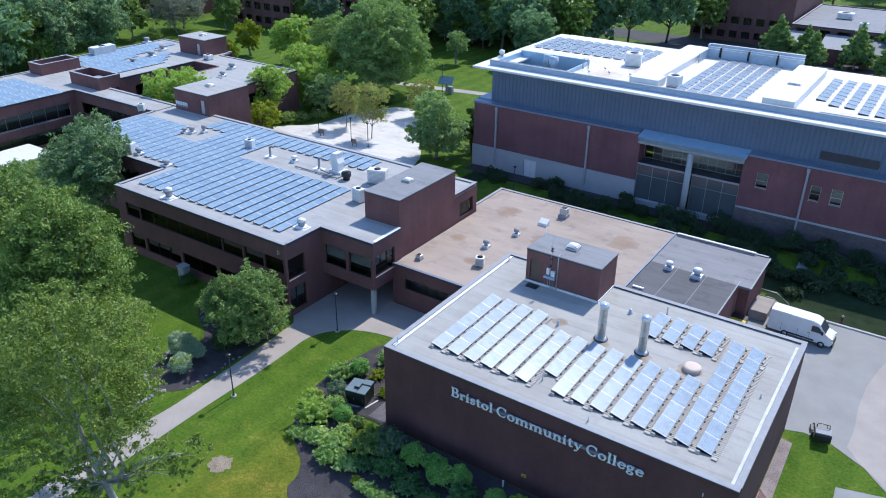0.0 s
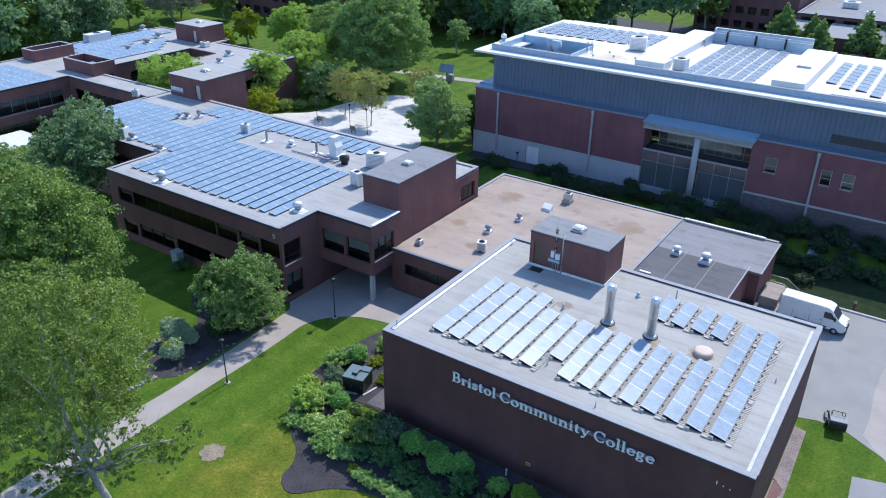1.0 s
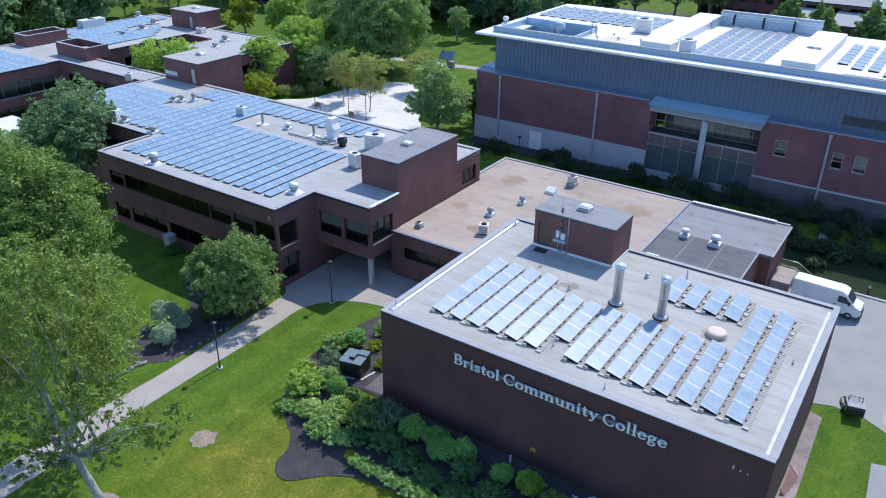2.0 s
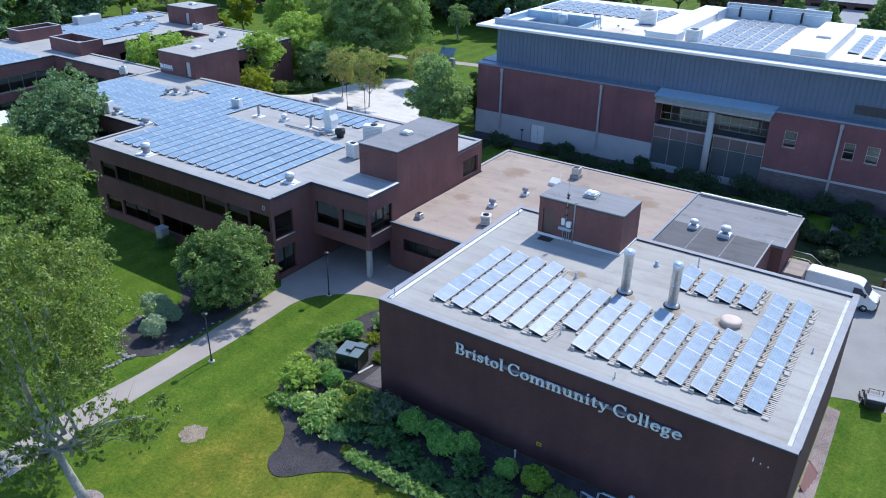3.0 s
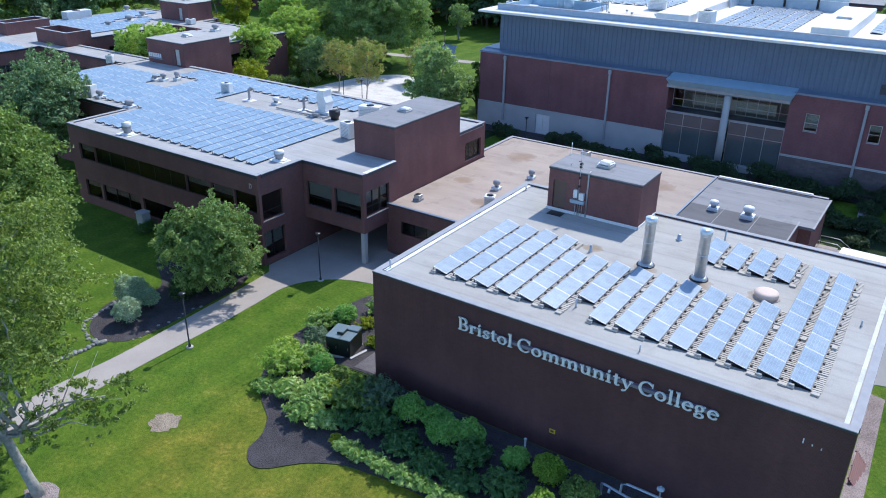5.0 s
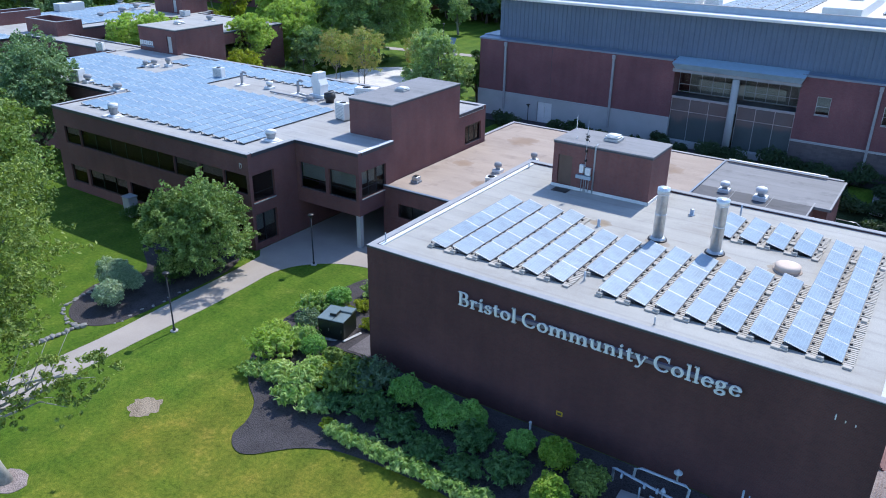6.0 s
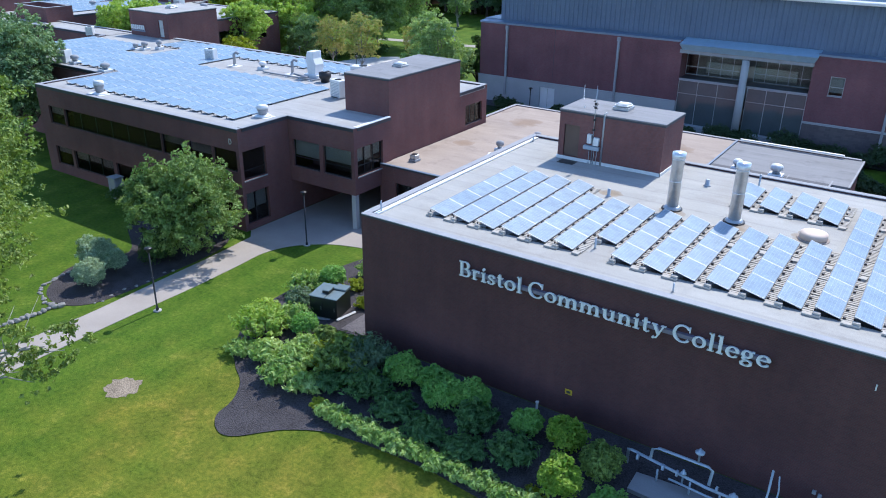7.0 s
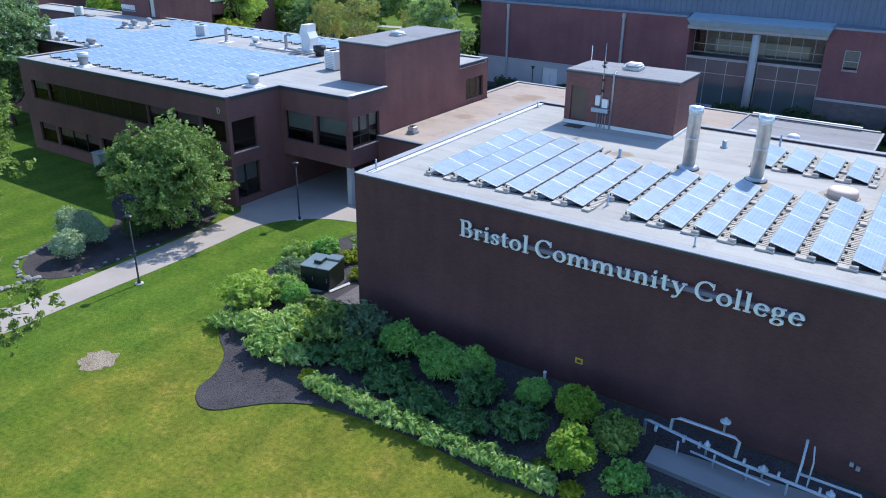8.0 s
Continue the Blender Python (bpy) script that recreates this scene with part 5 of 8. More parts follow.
# ---- plants ----
def leaf_sheet(name, cs, ns, size, mat, parent, rng, long=1.7, label=""):
    """Many small leaves as folded blades; cs centres, ns facing."""
    n = len(cs)
    ns = ns / np.linalg.norm(ns, axis=1, keepdims=True)
    r = rng.normal(size=(n, 3))
    u = np.cross(ns, r)
    u /= np.linalg.norm(u, axis=1, keepdims=True) + 1e-9
    v = np.cross(ns, u)
    s = size * rng.uniform(0.6, 1.35, (n, 1))
    a, b = u * s * 0.5 * long, v * s * 0.5
    verts = np.concatenate([cs - a, cs - b * 0.9 + ns * s * 0.08, cs + a - ns * s * 0.18, cs + b * 0.9 + ns * s * 0.08], axis=1).reshape(-1, 3)
    me = bpy.data.meshes.new(name)
    me.from_pydata(verts.tolist(), [], np.arange(4 * n).reshape(n, 4).tolist())
    return link_mesh(name, me, mat, parent, label)


def cloud(rng, blobs, n, shell=0.72, up=0.75):
    """Points and facings over a heap of uneven balls, thicker towards their skin."""
    blobs = np.array(blobs)
    w = blobs[:, 3] ** 2
    pick = rng.choice(len(blobs), n, p=w / w.sum())
    d = rng.normal(size=(n, 3))
    d[:, 2] = np.where(d[:, 2] < -0.5, -d[:, 2] * 0.6, d[:, 2])
    d /= np.linalg.norm(d, axis=1, keepdims=True)
    rad = blobs[pick, 3:4] * (shell + (1.08 - shell) * rng.random((n, 1)) ** 0.6) * (1 + 0.16 * np.sin(7 * d[:, :1] + 5 * d[:, 1:2] * d[:, 2:] + pick[:, None]))
    p = blobs[pick, :3] + d * rad * np.array([1, 1, 0.85])
    nrm = d * 0.8 + rng.normal(size=(n, 3)) * 0.55 + np.array([0, 0, up])
    return p, nrm


def sprays(rng, blobs, axis, n, density=1.0, rich=0, tight=1.0):
    """Leaf positions on flat sprays that stand out round each clump, with a thin filling inside."""
    subs = []
    for bx, by, bz, br in blobs:
        out = np.array([bx - axis[0], by - axis[1], 0.0])
        out /= np.linalg.norm(out) + 0.5
        for _ in range(17):
            d = rng.normal(size=3) + out * 0.5 + np.array([0, 0, 0.35])
            d /= np.linalg.norm(d)
            c = np.array([bx, by, bz]) + d * br * np.array([1.0, 1.0, 0.85]) * rng.uniform(0.55, 1.3)
            subs.append((*c, br * rng.uniform(0.13, 0.33) * tight))
    subs = np.array(subs)
    inner = int(n * 0.16 * density)
    w = subs[:, 3] ** 2
    w[:17 * rich] *= 2.6
    pick = rng.choice(len(subs), n - inner, p=w / w.sum())
    d = rng.normal(size=(n - inner, 3))
    d /= np.linalg.norm(d, axis=1, keepdims=True)
    rad = subs[pick, 3:4] * rng.random((n - inner, 1)) ** 0.45
    flat = d * rad * np.array([1.1, 1.1, 0.62])
    flat[:, 2] -= 0.25 * np.linalg.norm(flat[:, :2], axis=1)
    p = subs[pick, :3] + flat
    nrm = d * np.array([0.9, 0.9, 0.7]) + rng.normal(size=p.shape) * 0.5 + np.array([0, 0, 0.42])
    q, m = cloud(rng, [(a, b, c, r * 0.85) for a, b, c, r in blobs], inner, 0.55)
    return np.concatenate([p, q]), np.concatenate([nrm, m])


def crown_blobs(rng, c, rx, rz, count, r, taper=0.0):
    """Ball centres spread through an uneven oval crown, most near its outside. taper: how far it narrows upward."""
    out = []
    for i in range(count):
        z = rng.uniform(-0.75, 0.95)
        a = i * 2.399 + rng.uniform(-0.5, 0.5)
        q = math.sqrt(max(0.0, 1 - z * z)) * rng.uniform(0.45, 0.95) * (1 - taper * (z + 0.75) / 1.7)
        out.append((c[0] + rx * q * math.cos(a) * rng.uniform(0.8, 1.1), c[1] + rx * q * math.sin(a) * rng.uniform(0.8, 1.1), c[2] + rz * z * 0.85, r * rng.uniform(0.7, 1.25)))
    return out


def tree(x, y, h, rx, mat, seed, label, leaves=9000, size=0.3, trunk=0.25, bark=None, low=0.3, blobs=26, kind="broad", group="", z=0.0, base=None, density=1.0, forks=(), extra=(), tufts=0.0, taper=0.0):
    """A tree: tapered trunk, limbs to the clumps, a crown of separate leaves."""
    rng = np.random.default_rng(seed)
    t = thing("tree", label, "tree", (x, y, z), group)
    bark = bark or BARK
    bx, by = base or (x, y)
    zc, rz = z + h * (low + 1) / 2, h * (1 - low) / 2
    if kind == "cone":
        bl = []
        for i in range(blobs):
            u = (i + 0.5) / blobs
            a = i * 2.4
            q = rx * (1 - u) ** 0.8 * rng.uniform(0.45, 0.75)
            bl.append((x + q * math.cos(a), y + q * math.sin(a), z + h * (low + (1 - low) * u * 0.95), max(0.25, rx * (1.05 - u) * 0.5)))
    else:
        bl = crown_blobs(rng, (x, y, zc), rx * 0.82, rz * 0.86, blobs, rx * (0.3 if blobs > 40 else 0.34), taper)
    bl = list(extra) + bl
    if tufts:        # pointed shoots over the outer clumps
        rt = np.random.default_rng(seed + 900)
        for px, py, pz, pr in bl[len(extra):]:
            if rt.random() < tufts:
                dx, dy = (px - x) / rx * pr * rt.uniform(0.2, 0.7), (py - y) / rx * pr * rt.uniform(0.2, 0.7)
                bl += [(px + dx, py + dy, pz + pr * 0.85, pr * 0.42), (px + dx * 1.4, py + dy * 1.4, pz + pr * 1.3, pr * 0.22)]
    bm = bmesh.new()
    top = Vector((x, y, z + h * 0.86))
    b0 = Vector((bx, by, z - 0.1))
    wave = Vector((0.1 * rx * math.sin(seed), 0.1 * rx * math.cos(2 * seed), 0))

    def stem(s):
        return b0.lerp(top, s) + wave * math.sin(3.0 * s)

    steps = (0, 0.06, 0.15, 0.3, 0.45, 0.6, 0.8, 1.0)
    tube(bm, [stem(s) for s in steps], [trunk * f for f in (1.45, 1.1, 1.0, 0.88, 0.68, 0.48, 0.24, 0.05)], 9)
    for pts, w in forks:
        tube(bm, [Vector(v) for v in pts], [w * f for f in (1.0, 0.8, 0.55, 0.3, 0.12)[:len(pts)]], 7)
    for i, (px, py, pz, pr) in enumerate(bl[:26 if kind == "broad" else 6]):
        s = min(0.78, max(low * 0.75 + 0.08, ((pz - z) / h) * 0.72 - 0.04))
        a, q = stem(s), Vector((px, py, pz))
        d = q - a
        m1 = a + d * 0.35 + Vector((0, 0, -0.04 * d.length))
        m2 = a + d * 0.7 + Vector((0.06 * d.length * math.sin(i), 0.06 * d.length * math.cos(i), 0.05 * d.length))
        w = trunk * (0.5 - 0.35 * s)
        tube(bm, [a, m1, m2, q], [w, w * 0.7, w * 0.4, w * 0.12], 6)
        for e in (-1, 1):
            tip = m2 + Vector((e * 0.3 * d.y, -e * 0.3 * d.x, 0.25 * d.length + 0.2))
            tube(bm, [m1.lerp(m2, 0.6), tip], [w * 0.35, w * 0.08], 5)
    part("trunk", bm, bark, t, "", True)
    p, nrm = sprays(rng, bl, (x, y), leaves, density, len(extra), 0.72 if extra else 1.0)
    keep = p[:, 2] > z + 0.15
    leaf_sheet("crown", p[keep], nrm[keep], size, mat, t, rng)
    return t


def shrub(x, y, r, h, mat, seed, label, leaves=900, size=0.16, blobs=9, z=0.0, shell=0.75, group="", spiky=0.0, globe=False):
    """A bush: a heap of leafy clumps on a few stems."""
    rng = np.random.default_rng(seed)
    t = thing("shrub", label, "shrub", (x, y, z), group)
    bl = [(x + r * 0.62 * math.cos(i * 2.4 + seed) * rng.uniform(0.3, 1), y + r * 0.62 * math.sin(i * 2.4 + seed) * rng.uniform(0.3, 1), z + h * rng.uniform(0.3, 0.72), r * rng.uniform(0.36, 0.56)) for i in range(blobs)]
    if globe:
        bl = [(x, y, z + h * 0.46, min(r, h * 0.6) * 0.8)] * 3
        for i in range(44):
            a, e = i * 2.4 + rng.uniform(-0.3, 0.3), 0.98 - 1.35 * (i + 0.5) / 44
            q = math.sqrt(max(0.0, 1 - e * e))
            f = rng.uniform(0.74, 1.08) * (1 + 0.1 * math.sin(2 * a + seed))
            bl.append((x + r * 0.84 * q * f * math.cos(a), y + r * 0.84 * q * f * math.sin(a), z + h * (0.5 + 0.42 * e * f), r * rng.uniform(0.14, 0.25)))
    bm = bmesh.new()
    for bx, by, bz, _ in bl[:5]:
        tube(bm, [(x, y, z - 0.02), (bx, by, bz)], [0.035, 0.015], 5)
    part("stem", bm, BARK_D, t)
    p, nrm = cloud(rng, bl, leaves, shell)
    if spiky:
        nrm = nrm * np.array([1, 1, 0.25])
        p = p + rng.normal(size=p.shape) * np.array([0.1, 0.1, spiky])
    keep = p[:, 2] > z + 0.03
    leaf_sheet("foliage", p[keep], nrm[keep], size, mat, t, rng, 2.4 if spiky else 1.5)
    return t


def spray_shrub(x, y, r, h, mat, seed, label, leaves=900, size=0.14, z=0.0, group=""):
    """A loose bush of arching shoots, each set with narrow leaves."""
    rng = np.random.default_rng(seed)
    t = thing("shrub", label, "shrub", (x, y, z), group)
    shoots = max(14, leaves // 26)
    per = leaves // shoots
    bm, P, N = bmesh.new(), [], []
    for i in range(shoots):
        a = i * 2.4 + rng.uniform(-0.4, 0.4)
        q = math.sqrt((i + 0.5) / shoots)
        root = Vector((x + 0.35 * r * q * math.cos(a), y + 0.35 * r * q * math.sin(a), z))
        reach, up = r * q * rng.uniform(0.75, 1.2), h * rng.uniform(0.7, 1.12) * (1.08 - 0.5 * q * q)
        tip = root + Vector((reach * 0.8 * math.cos(a), reach * 0.8 * math.sin(a), up))
        mid = root.lerp(tip, 0.55) + Vector((-0.1 * reach * math.cos(a), -0.1 * reach * math.sin(a), 0.16 * up))
        if i % 3 == 0:
            tube(bm, [root - Vector((0, 0, 0.02)), mid, tip], [0.014, 0.01, 0.004], 4)
        u = rng.uniform(0.3, 1.0, per)[:, None]
        ctr = (1 - u) ** 2 * np.array(root) + 2 * u * (1 - u) * np.array(mid) + u * u * np.array(tip)
        side = rng.normal(size=(per, 3)) * np.array([1, 1, 0.6])
        P.append(ctr + side * size * 0.55)
        N.append(side * 0.5 + np.array([0.35 * math.cos(a), 0.35 * math.sin(a), 0.75]) + rng.normal(size=(per, 3)) * 0.35)
    part("stem", bm, BARK_D, t)
    p, nrm = np.concatenate(P), np.concatenate(N)
    keep = p[:, 2] > z + 0.03
    leaf_sheet("foliage", p[keep], nrm[keep], size, mat, t, rng, 2.5)
    return t


# near trees
tree(-48.4, 23.0, 19.2, 7.5, L_OPEN, 11, "tall open-crowned tree with a pale forked trunk beside the path", 50000, 0.14, 0.27, BARK_P, 0.2, 84, base=(-43.3, 22.2), density=0.5,
     forks=((((-43.7, 22.2, 3.6), (-43.2, 22.7, 5.6), (-43.3, 22.3, 7.8), (-44.0, 23.1, 10.4), (-44.6, 22.8, 13.0)), 0.13), (((-44.2, 22.4, 5.0), (-45.6, 22.2, 8.0), (-46.2, 22.8, 11.5), (-47.5, 22.6, 15.5)), 0.16),
            (((-43.9, 22.3, 4.4), (-46.5, 21.6, 6.2), (-49.5, 21.6, 7.4), (-52.0, 21.0, 9.0)), 0.13), (((-43.2, 22.4, 5.0), (-41.8, 24.0, 6.0), (-40.2, 25.6, 6.2)), 0.09)),
     extra=((-39.6, 26.2, 5.9, 1.3), (-40.6, 25.3, 6.3, 1.4), (-41.6, 24.2, 6.4, 1.4), (-42.5, 23.3, 5.8, 1.3), (-41.0, 24.6, 5.0, 1.1), (-42.4, 22.6, 4.4, 1.2), (-40.0, 24.6, 4.8, 0.9), (-44.0, 23.6, 7.4, 1.4), (-43.2, 23.0, 9.4, 1.5), (-43.6, 21.4, 7.0, 1.1), (-46.0, 21.5, 3.0, 1.4), (-48.2, 22.0, 3.4, 1.5), (-44.8, 20.8, 2.6, 1.0),
            (-46.0, 20.6, 4.4, 1.7), (-48.0, 21.4, 4.8, 1.8), (-50.0, 21.0, 5.4, 2.0), (-52.5, 21.5, 6.8, 2.2), (-44.5, 20.0, 3.4, 1.3), (-47.0, 19.4, 3.6, 1.5), (-50.0, 19.0, 4.0, 1.7)))
tree(-54.9, 45.2, 7.6, 5.1, L_OLIVE, 5, "small round dense green tree beside the path", 40000, 0.15, 0.16, BARK_D, 0.06, 56, tufts=0.8, taper=0.3)
tree(-66.9, 33.8, 16.9, 9.2, L_MID, 21, "large spreading green tree on the lawn", 60000, 0.18, 0.35, BARK, 0.08, 70, tufts=0.6, taper=0.6)
tree(-80.0, 35.0, 16.2, 8.4, L_MID, 23, "large spreading green tree on the lawn", 46000, 0.21, 0.35, BARK, 0.1, 60)
tree(-93.6, 54.0, 15.5, 6.1, L_COOL, 31, "tall rounded green tree beside the brick building", 44000, 0.2, 0.3, BARK_D, 0.04, 62, tufts=0.6)
tree(-111.5, 54.2, 4.6, 3.9, L_SAGE, 33, "low pale green tree in the court between the wings", 9000, 0.2, 0.12, BARK, 0.03, 26)
# trees round the courtyard and between the wings
for x, y, h, r, m, seed, lab, n, sz, low, bl in (
        (-113.8, 84.6, 12.6, 7.2, L_LIGHT, 41, "wide bright green tree between the brick wings", 26000, 0.25, 0.1, 44),
        (-106.0, 99.0, 10.2, 4.4, L_LIGHT, 43, "bright green tree beside the courtyard", 15000, 0.23, 0.03, 28),
        (-108.2, 112.0, 11.6, 5.8, L_LIGHT, 47, "bright green tree beside the courtyard", 20000, 0.25, 0.02, 34),
        (-101.0, 108.5, 7.8, 4.6, L_SAGE, 48, "dense green tree in the courtyard's shade", 12000, 0.25, 0.02, 26),
        (-99.0, 124.0, 20.8, 10.8, L_HAZY, 51, "very large old green tree behind the courtyard", 60000, 0.29, 0.02, 80),
        (-113.0, 127.0, 15.0, 7.5, L_HAZY, 52, "large green tree behind the courtyard", 20000, 0.3, 0.03, 38),
        (-149.0, 134.0, 9.4, 3.6, L_YEL, 55, "yellow-green young tree behind the brick wing", 8000, 0.3, 0.06, 22),
        (-133.5, 133.0, 11.6, 5.8, L_LIGHT, 56, "light green tree behind the brick wing", 14000, 0.32, 0.04, 30),
        (-131.0, 141.0, 9.0, 4.8, L_YEL, 58, "yellow-green tree behind the brick wing", 10000, 0.32, 0.04, 26),
        (-149.5, 127.5, 4.6, 3.4, L_YEL, 60, "low yellow-green tree behind the brick wing", 6000, 0.28, 0.03, 16),
        (-145.5, 158.0, 13.5, 5.6, L_BLUE, 62, "bluish grey-green tree before the far building", 11000, 0.38, 0.1, 28),
        (-176.0, 100.0, 16.5, 7.8, L_COOL, 65, "large rounded green tree beyond the wing", 18000, 0.38, 0.06, 44),
        (-175.5, 111.5, 15.3, 7.0, L_COOL, 66, "large rounded green tree beyond the wing", 15000, 0.38, 0.06, 40),
        (-186.0, 141.0, 11.5, 8.5, L_WISP, 68, "wispy grey-leaved tree on the far lawn", 7000, 0.3, 0.12, 44),
        (-190.0, 146.5, 12.5, 7.0, L_WISP, 69, "wispy grey-leaved tree on the far lawn", 6000, 0.3, 0.12, 40),
        (-68.8, 99.8, 11.2, 5.6, L_SAGE, 59, "dense light green tree at the corner of the large hall", 26000, 0.22, 0.0, 46),
        (-65.2, 105.5, 8.4, 2.6, L_DARK, 61, "narrow dark green tree against the hall's end wall", 6000, 0.24, 0.05, 16),
        (-65.4, 110.5, 8.0, 2.6, L_DARK, 63, "narrow dark green tree against the hall's end wall", 6000, 0.24, 0.05, 16),
        (-57.0, 84.5, 6.0, 3.2, L_YEL, 73, "yellow-green small tree behind the brick building", 6000, 0.22, 0.1, 16),
        (-101.0, 91.5, 5.6, 4.0, L_YEL, 64, "yellow-green small tree behind the brick building", 9000, 0.22, 0.06, 18),
        (-102.8, 157.8, 7.9, 3.0, L_SAGE, 67, "small round tree on the far lawn", 3200, 0.32, 0.25, 18),
        (-91.6, 103.6, 9.0, 3.1, L_RUST, 53, "slim young tree with thin reddish new leaves", 4200, 0.2, 0.22, 22),
        (-83.8, 101.4, 10.6, 3.4, L_RUST, 57, "slim young tree with thin reddish new leaves", 5200, 0.2, 0.2, 26),
        (-84.0, 116.5, 8.0, 3.4, L_RUST, 50, "slim young tree with thin reddish new leaves", 3400, 0.22, 0.15, 20)):
    tree(x, y, h, r, m, seed, lab, n, sz, 0.09 if m == L_RUST else 0.24, BARK if m != L_DARK else BARK_D, low, bl, z=rise(x, y))

# planting along the lettered wall
# brighter yellow-green: sunlight on two wall shrubs is put into their leaves
L_YEL2 = leaf_mat("leaf_sunlit", (0.17, 0.34, 0.04), (0.32, 0.5, 0.06), (0.48, 0.6, 0.1))
SHRUBS = [
    (-39.92, 38.82, 1.66, 2.15, L_LIGHT, 1500, 0.16, "feathery light green shrub in the mulch bed"), (-37.43, 40.06, 0.96, 1.54, L_SHRUB, 1300, 0.1, "round clipped dark green shrub in the bed"),
    (-35.66, 40.02, 0.76, 1.05, L_MID, 1040, 0.11, "small round green shrub in the mulch bed"), (-40.61, 42.83, 1.18, 1.57, L_BLUE, 1000, 0.12, "bluish green rounded shrub"),
    (-42.34, 45.35, 1.49, 1.49, L_PALE, 1100, 0.16, "pale arching ornamental shrub"), (-35.1, 49.15, 1.16, 1.26, L_LIGHT, 900, 0.13, "light green shrub by the wall"),
    (-37.41, 47.97, 0.77, 0.77, L_YEL, 600, 0.12, "yellow-green low shrub in the bed"), (-39.04, 47.02, 0.88, 0.88, L_YEL, 600, 0.12, "yellow-green low shrub in the bed"),
    (-34.11, 45.78, 1.14, 1.42, L_BLUE, 900, 0.12, "dark bluish rounded shrub"), (-35.56, 37.04, 1.45, 1.16, L_PALE, 1500, 0.18, "pale variegated spreading shrub"),
    (-37.74, 37.07, 1.26, 0.97, L_PALE, 1300, 0.18, "pale variegated spreading shrub"), (-35.35, 35.84, 1.36, 0.97, L_PALE, 1400, 0.18, "pale variegated spreading shrub"),
    (-33.57, 35.82, 1.16, 0.87, L_PALE, 1100, 0.18, "pale variegated spreading shrub"), (-34.1, 38.18, 1.15, 1.15, L_YEL, 700, 0.15, "yellow-green shrub in the mulch bed"),
    (-31.76, 34.97, 0.49, 0.58, L_YEL, 400, 0.09, "small bright yellow shrub"), (-32.83, 38.34, 1.62, 1.91, L_MID, 2080, 0.17, "dense green shrub in the mulch bed"),
    (-31.43, 38.93, 1.43, 2.19, L_BLUE, 1600, 0.13, "fine-leaved bluish shrub by the wall"), (-29.05, 39.03, 1.19, 1.9, L_SHRUB, 1500, 0.13, "round dark green shrub by the wall"),
    (-30.1, 37.16, 1.54, 1.44, L_DIM, 1500, 0.15, "dark green spreading shrub"), (-27.85, 36.66, 1.45, 1.06, L_DIM, 1300, 0.15, "dark green spreading shrub"),
    (-26.04, 38.51, 1.24, 1.81, L_SHRUB, 2210, 0.13, "round bright green shrub in the bed"), (-27.04, 39.21, 1.05, 1.71, L_SHRUB, 1690, 0.13, "round green shrub in the mulch bed"),
    (-24.47, 39.12, 1.05, 1.81, L_SHRUB, 1820, 0.13, "round green shrub in the mulch bed"), (-23.6, 37.92, 1.34, 1.53, L_DIM, 1500, 0.14, "spreading dark green shrub in the bed"),
    (-25.59, 36.15, 1.35, 0.97, L_DIM, 1200, 0.15, "low dark green shrub in the bed"), (-23.1, 35.98, 1.35, 0.97, L_DIM, 1200, 0.15, "low dark green shrub in the bed"),
    (-21.16, 38.86, 0.86, 1.62, L_SHRUB, 1430, 0.13, "round green shrub by the wall"), (-20.89, 36.99, 1.44, 1.35, L_DIM, 1500, 0.14, "spreading dark green shrub in the bed"),
    (-19.05, 39.03, 1.1, 1.81, L_YEL2, 1500, 0.13, "round bright green shrub in the bed"), (-17.9, 36.0, 1.15, 2.45, L_YEL2, 2100, 0.13, "round bright green sunlit shrub"),
    (-16.89, 38.26, 1.24, 1.62, L_MID, 2210, 0.13, "round green shrub in the mulch bed"), (-15.63, 36.32, 1.06, 1.16, L_SHRUB, 1200, 0.12, "round dark green shrub in the bed"),
    (-17.36, 34.89, 0.54, 0.58, L_YEL, 450, 0.1, "small yellow-green shrub in the mulch bed"), (-18.88, 35.4, 0.49, 0.58, L_YEL, 400, 0.1, "small yellow-green shrub in the mulch bed"),
    (-39.1, 40.76, 1.26, 1.46, L_PALE, 1300, 0.16, "pale feathery shrub in the mulch bed"), (-42.1, 41.14, 1.09, 1.09, L_LIGHT, 1000, 0.14, "light green spreading shrub in the bed"),
    (-41.12, 46.7, 1.18, 1.68, L_SHRUB, 1200, 0.13, "round dark green shrub by the cabinet"), (-40.05, 49.98, 1.29, 1.38, L_PALE, 1100, 0.15, "pale arching shrub beside the path"),
    (-37.05, 51.12, 0.99, 0.99, L_YEL, 800, 0.12, "yellow-green low shrub in the bed"), (-34.43, 51.25, 0.99, 1.18, L_PALE, 900, 0.14, "pale spreading shrub by the wall"),
    (-36.51, 44.89, 0.77, 0.77, L_YEL, 600, 0.12, "yellow-green low shrub by the cabinet"), (-36.01, 38.46, 1.05, 0.96, L_PALE, 1200, 0.16, "pale variegated spreading shrub"),
    (-39.63, 36.75, 0.98, 0.79, L_PALE, 1000, 0.16, "pale variegated spreading shrub"), (-32.29, 36.66, 1.16, 0.87, L_DIM, 1000, 0.15, "low dark green shrub in the bed"),
    (-13.81, 35.81, 1.07, 1.07, L_BLUE, 900, 0.13, "bluish green shrub in the bed"), (-10.91, 35.81, 1.16, 1.16, L_SHRUB, 1000, 0.14, "dark green shrub in the bed"),
]
